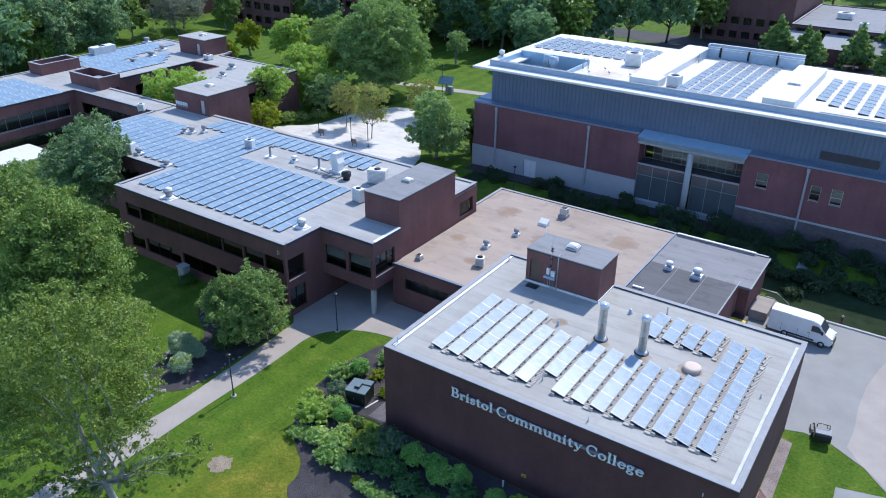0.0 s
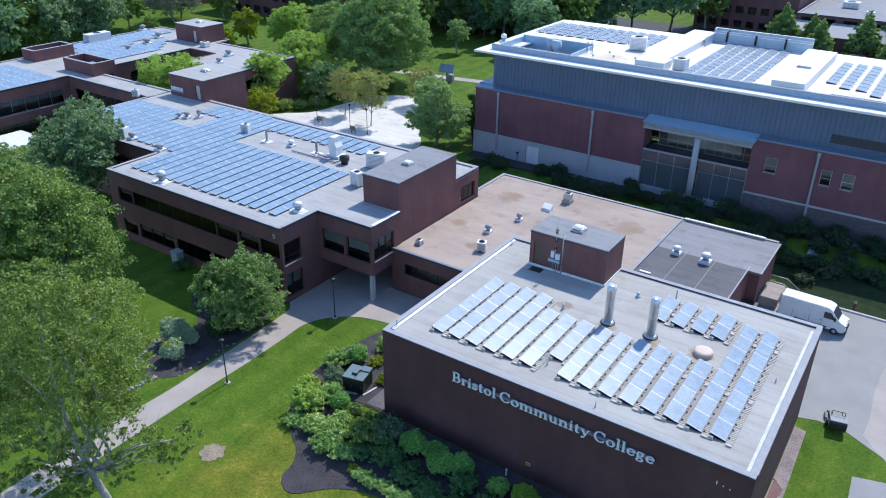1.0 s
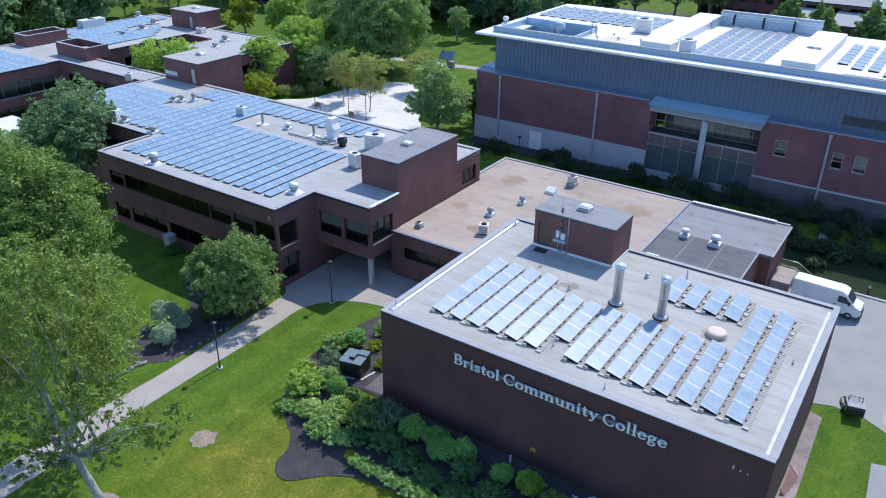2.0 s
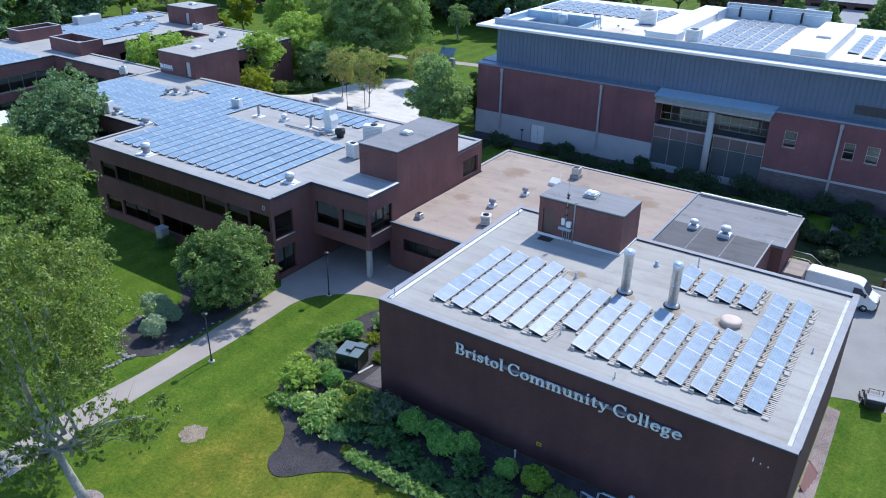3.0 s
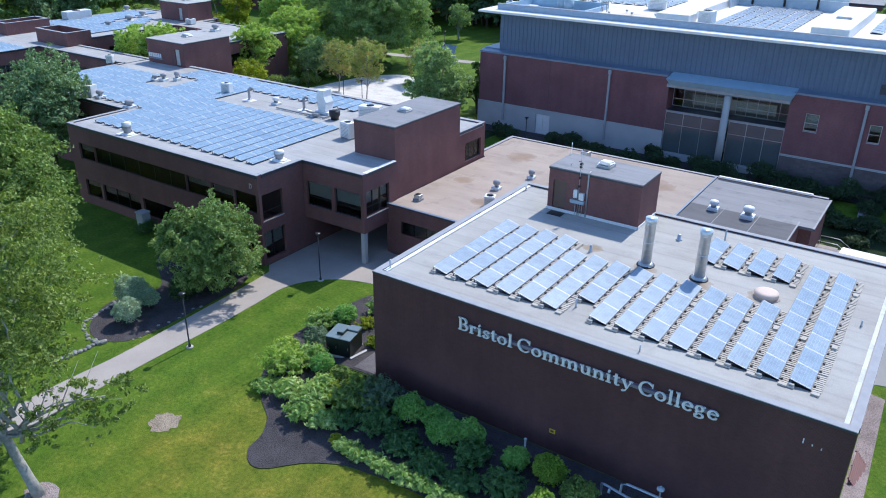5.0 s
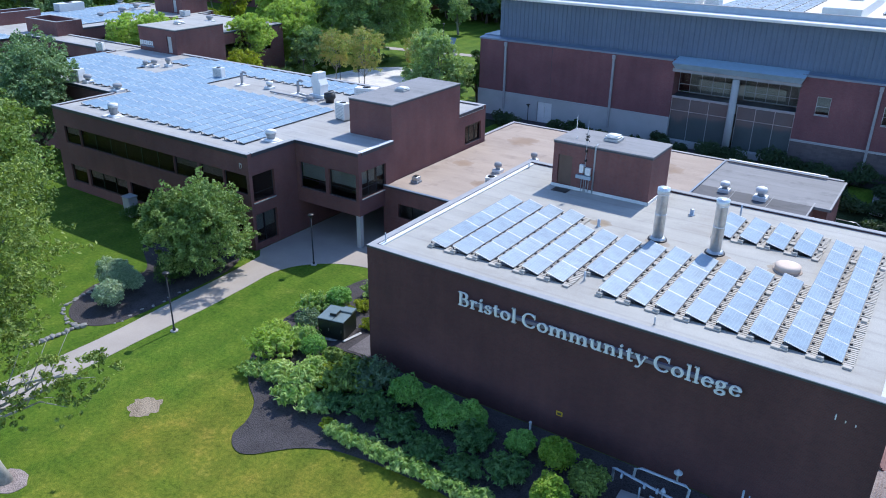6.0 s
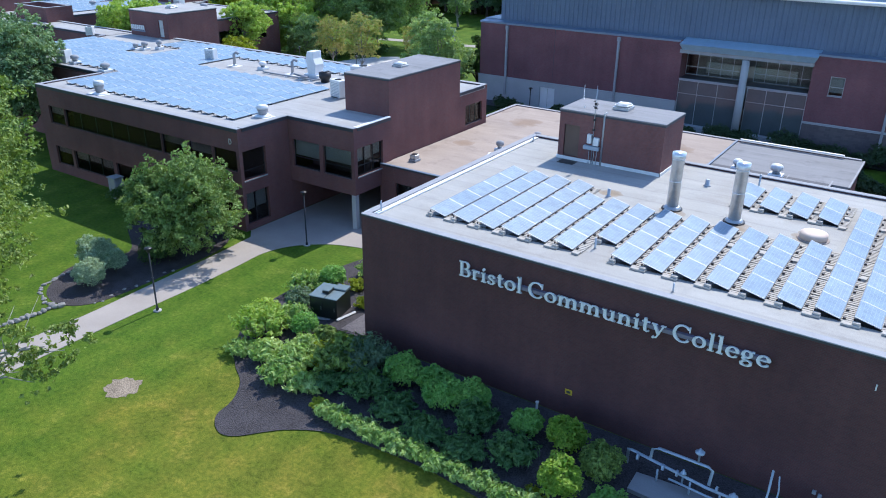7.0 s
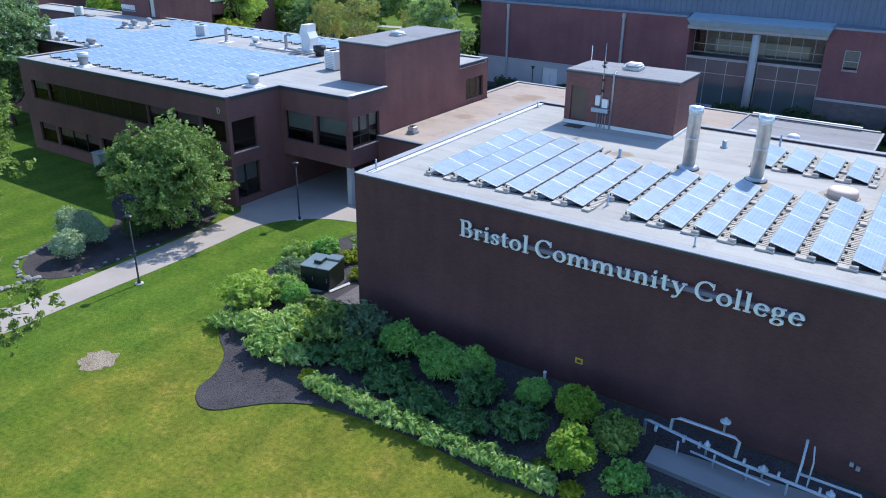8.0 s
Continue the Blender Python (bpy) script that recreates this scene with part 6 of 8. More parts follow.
for i, (x, y, r, h, m, n, s, lab) in enumerate(SHRUBS):
    ball = "round" in lab
    if ball:
        shrub(x, y, r * 0.93, h, m, 100 + i, lab, int(n * 1.9), s * 0.95, z=rise(x, y), group="shrubs along the lettered wall", globe=True, shell=0.8)
    else:
        spray_shrub(x, y, r * (0.9 if m == L_PALE else 0.84 if m == L_DIM else 1.0), h, m, 100 + i, lab, int(n * 1.5), s * 0.85, z=rise(x, y), group="shrubs along the lettered wall")
for i in range(21):
    x, y = -31.02 + 0.629 * i + 0.15 * math.sin(i * 3), 34.72 + 0.0 * i + 0.12 * math.sin(i * 2.1)
    spray_shrub(x, y, 0.58 + 0.08 * math.sin(i * 1.7), 0.78 + 0.12 * math.sin(i * 2.9), L_PALE, 160 + i, "pale variegated shrub edging the bed", 620, 0.12, rise(x, y), group="pale shrubs along the lawn edge")
# bed beside the path
for i, (x, y, r, h, m, n, lab) in enumerate((
        (-55.9, 37.2, 1.15, 2.2, L_SILVER, 2000, "clipped round bluish shrub beside the path"), (-58.2, 39.3, 1.4, 2.8, L_SILVER, 2400, "clipped round bluish shrub beside the path"), (-56.5, 39.6, 0.95, 2.1, L_SILVER, 1300, "clipped round bluish shrub beside the path"),
        (-55.9, 43.0, 1.5, 1.4, L_DARK, 1300, "dark low shrub under the tree"), (-57.4, 45.8, 1.6, 1.6, L_DARK, 1300, "dark low shrub under the tree"), (-60.5, 48.6, 1.4, 1.3, L_DARK, 1100, "dark low shrub by the wall"),
        (-64.5, 49.3, 1.4, 1.3, L_DARK, 1100, "dark low shrub by the wall"), (-70.0, 49.4, 1.2, 1.2, L_DARK, 900, "dark low shrub by the wall"))):
    shrub(x, y, r, h, m, 200 + i, lab, n * 3, 0.1, 12, group="shrubs beside the path", shell=0.9, globe="round" in lab)
# low planting between the courtyard trees
for i, (x, y, r, h) in enumerate(((-104.5, 96.5, 1.8, 1.6), (-102.8, 99.5, 2.0, 1.8), (-100.4, 101.6, 1.8, 1.6), (-99.6, 104.8, 2.0, 1.9), (-99.2, 112.0, 2.2, 2.0), (-98.4, 116.0, 2.2, 1.8), (-95.5, 121.0, 2.0, 1.6))):
    shrub(x, y, r, h, (L_DARK, L_MID)[i % 2], 280 + i, "dark green shrub under the courtyard trees", 1500, 0.2, 9, rise(x, y), group="shrubs round the courtyard")
# planting in front of the large hall, whose shade is in the dark leaf colour
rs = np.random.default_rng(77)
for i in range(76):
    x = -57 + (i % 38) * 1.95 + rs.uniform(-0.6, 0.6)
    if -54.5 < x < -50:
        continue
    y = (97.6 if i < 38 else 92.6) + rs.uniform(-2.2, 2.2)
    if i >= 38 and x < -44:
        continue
    shrub(x, y, rs.uniform(1.2, 2.0), rs.uniform(1.2, 2.3), L_HALL_SHADE, 300 + i, "shrub before the large hall, shade put into its leaf colour", 1100, 0.2, 10, rise(x, y), group="shrubs before the large hall")
for i in range(15):
    x, y = -12 + rs.uniform(0, 26), 85.6 + rs.uniform(0, 11)
    if -11.8 < x < -8.2 and y > 89:
        continue
    shrub(x, y, rs.uniform(0.9, 1.7), rs.uniform(0.7, 1.5), L_HALL_SHADE, 350 + i, "shrub on the slope, shade put into its leaf colour", 500, 0.24, 8, rise(x, y), group="shrubs on the slope")

# ---- far trees ----
BG = []
for i, (m, kind, h, r, n, bark) in enumerate(((L_FAR_HAZE, "broad", 20, 8.5, 4200, BARK_D), (L_MID, "broad", 17, 7.5, 4200, BARK), (L_FAR_HAZE, "cone", 21, 4.6, 2600, BARK_D), (L_MID, "broad", 12, 5.6, 3000, BARK), (L_HAZY, "cone", 12.0, 4.2, 5200, BARK))):
    lab = ("tall dark broadleaf tree in the wood", "tall green broadleaf tree in the wood", "dark pine in the wood", "medium green tree on the far lawn", "narrow pointed green tree beside the far building")[i]
    BG.append(tree(-300 - 30 * i, 420, h, r, m, 500 + i, lab, n, 0.75 if h > 15 else 0.5, 0.3, bark, 0.16, 26, kind, "far trees", 1.1))


def plant(i, x, y, s=1.0, a=0.0):
    return copy_thing(BG[i], Matrix.LocRotScale((x, y, rise(x, y)), Euler((0, 0, a)), (s, s, s * (0.92 + 0.16 * ((x * 7.3 + y * 3.1) % 1)))))


rf = np.random.default_rng(9)
FAR = [(0, -172, 84, 0.8), (0, -168, 74, 0.85), (1, -166, 62, 0.9), (1, -164, 50, 0.9), (0, -186, 100, 1.0), (3, -118, 152, 0.9), (1, -121, 164, 0.95), (1, -133, 174, 1.0), (0, -112, 178, 1.0), (0, -88, 168, 0.7), (1, -160, 168, 0.7), (1, -178, 152, 0.6),
       (0, -196, 92, 1.2), (1, -205, 108, 1.2), (0, -192, 122, 1.1), (0, -186, 90, 1.0), (1, -192, 112, 0.9), (0, -199, 118, 1.0), (1, -188, 128, 0.7), (1, -176, 93, 0.8), (1, -206, 128, 1.1), (3, -176, 126, 0.4), (1, -182, 76, 1.0), (0, -200, 75, 1.1),
       (4, -41, 214, 1.0), (4, -34, 213, 0.85), (4, -31, 207, 0.8), (4, -22, 212, 0.95), (4, -14, 205, 0.9), (4, -16, 222, 1.1), (4, -4, 208, 1.0), (0, -70, 214, 1.0), (0, -78, 206, 0.95), (1, -64, 226, 0.9)]
for i, x, y, s in FAR:
    plant(i, x, y, s, rf.uniform(0, 6))
for j in range(46):        # dark wood behind the lawn
    plant((2, 0, 2, 0, 1)[j % 5], -128 + 44 * rf.random() + 0, 176 + 32 * rf.random(), rf.uniform(0.85, 1.15), rf.uniform(0, 6))
for j in range(20):        # woods farther round
    a = rf.random()
    plant((0, 1, 2)[j % 3], -330 + 250 * a, 200 + 110 * rf.random() + 20 * a, rf.uniform(0.9, 1.2), rf.uniform(0, 6))
for j in range(20):
    plant((0, 1, 2)[j % 3], -290 + 75 * rf.random(), 60 + 150 * rf.random(), rf.uniform(0.9, 1.2), rf.uniform(0, 6))
for j in range(18):
    plant((0, 1, 2)[j % 3], -90 + 190 * rf.random(), 300 + 60 * rf.random(), rf.uniform(0.9, 1.2), rf.uniform(0, 6))


# ---- roof equipment ----
def mushroom_vent(x, y, z, r=0.4, h=0.8, mat=None, label="pale round roof vent with a domed cap", curb=True):
    v = thing("roof_vent", label, "roof vent", (x, y, z), "roof vents")
    m = mat or COPING
    if curb:
        part("kerb", soft_box(x - r * 1.15, x + r * 1.15, y - r * 1.15, y + r * 1.15, z, z + h * 0.3, 0.03, 1), WHITE, v)
    bm = bmesh.new()
    lathe(bm, x, y, [(r * 0.62, z + h * 0.25), (r * 0.62, z + h * 0.5), (r * 0.75, z + h * 0.52), (r * 0.75, z + h * 0.62)], 14)
    part("neck", bm, GALV, v, "", True)
    bm = bmesh.new()
    lathe(bm, x, y, [(r, z + h * 0.6), (r * 1.02, z + h * 0.8), (r * 0.9, z + h * 0.92), (r * 0.45, z + h), (0.02, z + h * 1.02)], 16)
    part("cap", bm, m, v, "", True)
    return v


def cup_vent(x, y, z, r, h, label):
    """An upblast fan: a cup that widens upward on a low patch of membrane."""
    v = thing("roof_vent", label, "roof vent", (x, y, z), "roof vents")
    part("patch", soft_box(x - r * 2.3, x + r * 1.9, y - r * 1.2, y + r * 1.2, z - 0.005, z + 0.03, 0.012, 1), WHITE, v, "pale patch of roof membrane")
    bm = bmesh.new()
    lathe(bm, x, y, [(r * 1.5, z + 0.031), (r * 1.25, z + 0.12), (r * 0.8, z + 0.2)], 12)
    part("kerb", bm, WHITE, v, "", True)
    bm = bmesh.new()
    lathe(bm, x, y, [(r * 0.72, z + 0.18), (r * 0.76, z + h * 0.4), (r * 0.98, z + h * 0.68), (r * 1.02, z + h * 0.72)], 16)
    part("body", bm, COPING, v, "", True)
    bm = bmesh.new()
    lathe(bm, x, y, [(r * 0.95, z + h * 0.72), (r * 1.0, z + h * 0.95), (r * 0.9, z + h), (r * 0.8, z + h * 0.9), (0.03, z + h * 0.88)], 16)
    part("rim", bm, WHITE, v, "", True)
    return v


def gooseneck(x, y, z, h=1.4, r=0.13, turn=0.0):
    v = thing("vent_pipe", "white bent vent pipe on a pale roof patch", "vent pipe", (x, y, z), "roof vents")
    dx, dy = math.cos(turn), math.sin(turn)
    bm = bmesh.new()
    pts = [(x, y, z), (x, y, z + h * 0.75)] + [(x + dx * 0.28 * (1 - math.cos(a)), y + dy * 0.28 * (1 - math.cos(a)), z + h * 0.75 + 0.28 * math.sin(a)) for a in (0.5, 1.0, 1.57, 2.2, 2.8)]
    tube(bm, pts, r, 10)
    part("pipe", bm, COPING, v, "", True)
    bm = bmesh.new()
    lathe(bm, x, y, [(r * 2.0, z), (r * 1.3, z + 0.12), (r * 1.02, z + 0.2)], 12)
    part("flashing", bm, GALV, v, "", True)
    part("patch", soft_box(x - 0.8, x + 0.8, y - 0.5, y + 0.5, z - 0.01, z + 0.025, 0.01, 1), WHITE, v, "white square of roof membrane")
    return v


def cooling_unit(x, y, z, w=1.1, d=0.8, h=1.2, rz=0, label="white rooftop air-conditioning unit with a fan grille"):
    v = thing("cooling_unit", label, "air conditioner", (0, 0, 0), "cooling units")
    part("body", soft_box(-w / 2, w / 2, -d / 2, d / 2, 0.12, h, 0.03), WHITE, v)
    for sx in (-1, 1):
        part("foot", boxes((sx * w * 0.38 - 0.05, sx * w * 0.38 + 0.05, -d / 2 - 0.05, d / 2 + 0.05, 0, 0.118)), GALV, v)
    bm = bmesh.new()
    for i in range(9):
        box(bm, -w * 0.4, w * 0.4, -d / 2 - 0.025, -d / 2 - 0.003, 0.25 + i * (h - 0.4) / 9, 0.25 + i * (h - 0.4) / 9 + 0.05)
    part("grille", bm, GALV, v)
    bm = bmesh.new()
    lathe(bm, 0, 0, [(min(w, d) * 0.36, h + 0.003), (min(w, d) * 0.36, h + 0.05), (min(w, d) * 0.3, h + 0.055), (0.05, h + 0.03)], 14)
    part("fan_guard", bm, DARK, v, "", True)
    v.matrix_basis = pose(x, y, z, 0, 0, rz)
    return v


def skylight(x, y, z, w=1.0, d=1.0, h=0.35):
    v = thing("skylight", "white domed plastic skylight on the roof", "skylight", (x, y, z), "skylights")
    part("kerb", soft_box(x - w / 2, x + w / 2, y - d / 2, y + d / 2, z, z + h * 0.5, 0.02, 1), GALV, v)
    bm = boxes((x - w * 0.46, x + w * 0.46, y - d * 0.46, y + d * 0.46, z + h * 0.5, z + h))
    bmesh.ops.bevel(bm, geom=bm.edges[:], offset=h * 0.3, segments=3, affect="EDGES")
    part("dome", bm, WHITE, v, "", True)
    return v


# tall exhaust stacks of the lettered hall
for x, y, h in ((-19.57, 53.08, 3.47), (-15.97, 53.12, 3.5)):
    st = thing("exhaust_stack", "tall shiny steel exhaust stack on the roof", "exhaust stack", (x, y, ZA), "steel stacks")
    bm = bmesh.new()
    lathe(bm, x, y, [(0.351, ZA), (0.351, ZA + h * 0.9), (0.39, ZA + h * 0.905), (0.39, ZA + h), (0.325, ZA + h + 0.003), (0.312, ZA + h - 0.12)], 20)
    part("pipe", bm, STEEL, st, "", True)
    bm = bmesh.new()
    lathe(bm, x, y, [(0.307, ZA + h - 0.14), (0.026, ZA + h - 0.1)], 20)
    # black disc puts the darkness inside the open pipe into colour
    part("throat", bm, BLACK, st, "black disc for the dark inside of the stack")
    for f in (0.5, 0.88):
        bm = bmesh.new()
        lathe(bm, x, y, [(0.354, ZA + h * f), (0.368, ZA + h * f + 0.01), (0.368, ZA + h * f + 0.03), (0.354, ZA + h * f + 0.04)], 20)
        part("band", bm, STEEL, st, "", True)
    bm = bmesh.new()
    lathe(bm, x, y, [(0.52, ZA), (0.494, ZA + 0.12), (0.416, ZA + 0.2), (0.358, ZA + 0.22)], 20)
    part("skirt", bm, GALV, st, "", True)
    bm = bmesh.new()
    lathe(bm, x, y, [(0.611, ZA), (0.598, ZA + 0.07), (0.52, ZA + 0.075)], 20)
    part("collar", bm, DARK, st, "dark flashing collar", True)
dm = thing("roof_hatch", "low round pale pink roof dome", "roof dome", (-11.75, 53.1, ZA))
DOME = plain("dome_pink", (0.66, 0.52, 0.42), 0.7, 0, 0.1)
bm = bmesh.new()
lathe(bm, -11.75, 53.1, [(0.72, ZA + 0.02), (0.72, ZA + 0.3), (0.7, ZA + 0.36), (0.5, ZA + 0.42), (0.02, ZA + 0.44)], 28)
part("lid", bm, DOME, dm, "", True)
bm = bmesh.new()
lathe(bm, -11.75, 53.1, [(0.84, ZA + 0.004), (0.82, ZA + 0.03), (0.73, ZA + 0.05)], 28)
part("flashing", bm, ROOF_TAN, dm, "", True)
for x, y, h, r in ((-19.1, 58.5, 0.42, 0.14), (-16.3, 60.2, 0.85, 0.06), (-23.5, 52.9, 0.5, 0.1), (-20.9, 45.0, 0.6, 0.05), (-33.2, 42.6, 0.7, 0.05), (-15.9, 42.5, 0.45, 0.04), (-6.3, 52.6, 0.4, 0.05), (-33.0, 60.9, 0.45, 0.05)):
    v = thing("roof_pipe", "short grey vent pipe standing on the roof", "vent pipe", (x, y, ZA), "short roof pipes")
    bm = bmesh.new()
    lathe(bm, x, y, [(r * 1.8, ZA), (r * 1.2, ZA + 0.06), (r, ZA + 0.08), (r, ZA + h), (r * 0.8, ZA + h)], 10)
    part("pipe", bm, GALV, v, "", True)
skylight(-26.1, 60.75, 12.8, 1.15, 1.15, 0.42)
# antenna, boxes and conduit on the stair house
YW = 58.42
an = thing("antenna_mast", "thin grey antenna mast strapped to the stair house", "antenna", (-27.1, YW - 0.12, ZA))
bm = bmesh.new()
tube(bm, [(-27.12, YW - 0.12, ZA), (-27.12, YW - 0.12, 13.3), (-27.12, YW - 0.12, 14.7)], [0.035, 0.025, 0.012], 8)
part("pole", bm, GALV, an, "", True)
for z in (11.6, 12.3, 13.15, 13.4):
    part("clamp", soft_box(-27.2, -27.04, YW - 0.2, YW - 0.04, z, z + 0.16, 0.02, 1), DARK, an)
bm = bmesh.new()
for k in range(13):
    a = k * 0.9
    p = (-27.12 + 0.14 * math.cos(a), YW - 0.12 + 0.14 * math.sin(a), 13.1 + 0.05 * k)
    tube(bm, [p, (p[0] + 0.1 * math.cos(a + 1.4), p[1] + 0.1 * math.sin(a + 1.4), p[2] + 0.05)], 0.02, 5)
part("cable_coil", bm, BLACK, an, "black coiled cable", True)
for x, y, z, h in ((-29.6, 61.9, 12.8, 1.05), (-28.5, 59.6, 12.8, 0.12)):
    wp_ = thing("whip_aerial", "thin pale whip aerial on the stair house", "antenna", (x, y, z), "whip aerials")
    bm = bmesh.new()
    lathe(bm, x, y, [(0.06, z), (0.05, z + 0.05), (0.025, z + 0.06), (0.02, z + h)], 8)
    part("rod", bm, WHITE, wp_, "", True)
eb = thing("electric_boxes", "pale electrical boxes on a wall bracket", "electrical box", (-27.1, YW, 10.6))
part("box", soft_box(-27.52, -27.2, YW - 0.24, YW - 0.004, 10.72, 11.36, 0.02, 1), WHITE, eb)
part("box", soft_box(-27.05, -26.66, YW - 0.24, YW - 0.004, 10.62, 11.18, 0.02, 1), WHITE, eb)
part("bracket", soft_box(-27.75, -26.6, YW - 0.26, YW - 0.004, 10.28, 10.55, 0.01, 1), PIPE_BLUE, eb)
bm = bmesh.new()
tube(bm, [(-26.45, YW - 0.06, ZA), (-26.45, YW - 0.06, 12.86), (-26.45, YW + 0.3, 12.9)], 0.06, 8)
part("conduit", bm, GALV, eb, "", True)
for x in (-27.35, -27.0, -26.8):
    bm = bmesh.new()
    tube(bm, [(x, YW - 0.05, ZA), (x, YW - 0.05, 10.28)], 0.03, 6)
    part("conduit", bm, GALV, eb, "", True)
mat_ = thing("door_mat", "dark mat at the stair house door", "mat", (-28.6, 57.8, ZA))
part("mat", boxes((-29.25, -28.05, 57.35, 58.2, ZA + 0.004, ZA + 0.03)), DARK, mat_)

# tan and dark roofs
ZT = TZ - 0.1
mushroom_vent(-39.5, 74.5, ZT, 0.33, 0.95)
mushroom_vent(-40.8, 69.6, ZT, 0.36, 1.0)
mushroom_vent(-21.4, 76.9, ZT, 0.42, 1.0, WHITE)
mushroom_vent(-18.2, 76.7, ZT, 0.5, 1.2, WHITE)
for x, y, w, h, lab in ((-45.4, 62.6, 0.7, 0.6, "small dark roof fan on a kerb"), (-37.2, 82.7, 1.0, 1.3, "grey square roof exhaust box")):
    v = thing("roof_fan", lab, "roof fan", (x, y, ZT), "roof fans")
    part("kerb", soft_box(x - w * 0.55, x + w * 0.55, y - w * 0.55, y + w * 0.55, ZT, ZT + h * 0.35, 0.02, 1), COPING, v)
    part("housing", soft_box(x - w * 0.45, x + w * 0.45, y - w * 0.45, y + w * 0.45, ZT + h * 0.35, ZT + h, 0.06), GALV, v)
    part("cap", soft_box(x - w * 0.3, x + w * 0.3, y - w * 0.3, y + w * 0.3, ZT + h + 0.002, ZT + h + 0.06, 0.01, 1), DARK, v)
cooling_unit(-39.0, 65.3, ZT, 1.0, 0.9, 1.1, 20, "small pale cooling unit on the tan roof")
hd = thing("vent_hood", "white sloping vent hood on the tan roof", "vent hood", (-38.2, 79.0, ZT))
bm = bmesh.new()
vs = [bm.verts.new(p) for p in ((-38.8, 78.6, ZT), (-37.6, 78.6, ZT), (-37.6, 79.6, ZT), (-38.8, 79.6, ZT), (-38.8, 78.7, ZT + 0.35), (-37.6, 78.7, ZT + 0.35), (-37.6, 79.6, ZT + 0.75), (-38.8, 79.6, ZT + 0.75))]
for f in ((0, 3, 2, 1), (4, 5, 6, 7), (0, 1, 5, 4), (1, 2, 6, 5), (2, 3, 7, 6), (3, 0, 4, 7)):
    bm.faces.new([vs[i] for i in f])
bmesh.ops.bevel(bm, geom=bm.edges[:], offset=0.03, segments=1, affect="EDGES")
part("hood", bm, WHITE, hd)
bx = thing("white_roof_block", "long white block lying on the dark roof", "roof block", (-22.5, 70.8, ZT))
part("block", soft_box(-23.2, -22.0, 70.6, 70.95, ZT, ZT + 0.2, 0.03, 1), WHITE, bx)
skylight(-49.9, 66.6, 12.15, 1.1, 1.1, 0.35)

# two-storey hall's roof
cooling_unit(-92.1, 59.3, ZB, 1.3, 1.1, 1.5, 15, "square pale rooftop fan unit with a grille")
mushroom_vent(-90.6, 59.6, ZB, 0.45, 1.0)
mushroom_vent(-83.9, 58.9, ZB, 0.5, 0.95)
cup_vent(-74.9, 52.2, ZB, 0.5, 1.25, "pale cup-shaped roof exhaust fan near the roof edge")
cup_vent(-56.3, 55.4, ZB, 0.5, 0.95, "white cup-shaped exhaust fan at the roof corner")
mushroom_vent(-92.2, 70.0, ZB, 0.4, 1.0), mushroom_vent(-91.0, 71.2, ZB, 0.35, 1.2), mushroom_vent(-93.2, 69.4, ZB, 0.35, 0.8)
cooling_unit(-80.2, 70.2, ZB, 1.3, 0.75, 1.35, 10)
gooseneck(-75.6, 69.6, ZB, 1.6, 0.16, 0.5)
mushroom_vent(-71.5, 70.0, ZB, 0.4, 0.9, WHITE)
gooseneck(-67.0, 70.0, ZB, 1.7, 0.16, 0.5)
cooling_unit(-55.8, 64.7, ZB, 1.5, 0.9, 1.7, -12, "large white rooftop air-conditioning unit")
cooling_unit(-57.6, 70.6, ZB, 2.4, 1.2, 1.9, 20, "large white rooftop air-conditioning unit")
cooling_unit(-107.6, 72.6, DZ - 0.14, 1.0, 0.7, 1.2, 30, "dark-faced cooling unit on the link roof")
ex = thing("exhaust_hood", "tall white sheet-metal exhaust hood with sloping top", "exhaust hood", (-64.2, 70.6, ZB))
part("base", soft_box(-65.2, -63.2, 69.8, 71.4, ZB, ZB + 0.35, 0.03, 1), WHITE, ex)
bm = bmesh.new()
prof = [(-0.55, 0.35), (-0.55, 1.3), (-0.8, 1.7), (-0.45, 2.7), (0.35, 2.7), (0.35, 2.0), (0.65, 1.4), (0.5, 0.35)]
fr = [bm.verts.new((-64.2 + u, 69.95, ZB + z)) for u, z in prof]
bk = [bm.verts.new((-64.2 + u, 71.2, ZB + z)) for u, z in prof]
bm.faces.new(fr), bm.faces.new(bk[::-1])
for i in range(len(prof)):
    bm.faces.new((fr[i], fr[(i + 1) % len(prof)], bk[(i + 1) % len(prof)], bk[i]))
part("hood", bm, WHITE, ex)
fn = thing("roof_fan", "dark round roof fan beside the exhaust hood", "roof fan", (-61.6, 69.2, ZB), "roof fans")
bm = bmesh.new()
lathe(bm, -61.6, 69.2, [(0.45, ZB), (0.45, ZB + 0.3), (0.62, ZB + 0.5), (0.62, ZB + 1.0), (0.4, ZB + 1.05), (0.02, ZB + 0.9)], 16)
part("housing", bm, DARK, fn, "", True)
pm = thing("pipe_run", "white pipes and valves lying on the roof", "pipes", (-66, 69.0, ZB))
for pts, r in (([(-70, 68.6, ZB + 0.15), (-62.6, 68.6, ZB + 0.15), (-62.6, 70, ZB + 0.15)], 0.09), ([(-66.2, 69.4, ZB + 0.25), (-63.8, 69.0, ZB + 0.25), (-63.8, 68.0, ZB + 0.5)], 0.12)):
    bm = bmesh.new()
    tube(bm, pts, r, 8)
    part("pipe", bm, COPING, pm, "", True)
for x in (-69.0, -66.5, -64.4, -63.0):
    part("support", boxes((x - 0.2, x + 0.2, 68.35, 68.85, ZB, ZB + 0.08)), WHITE, pm)
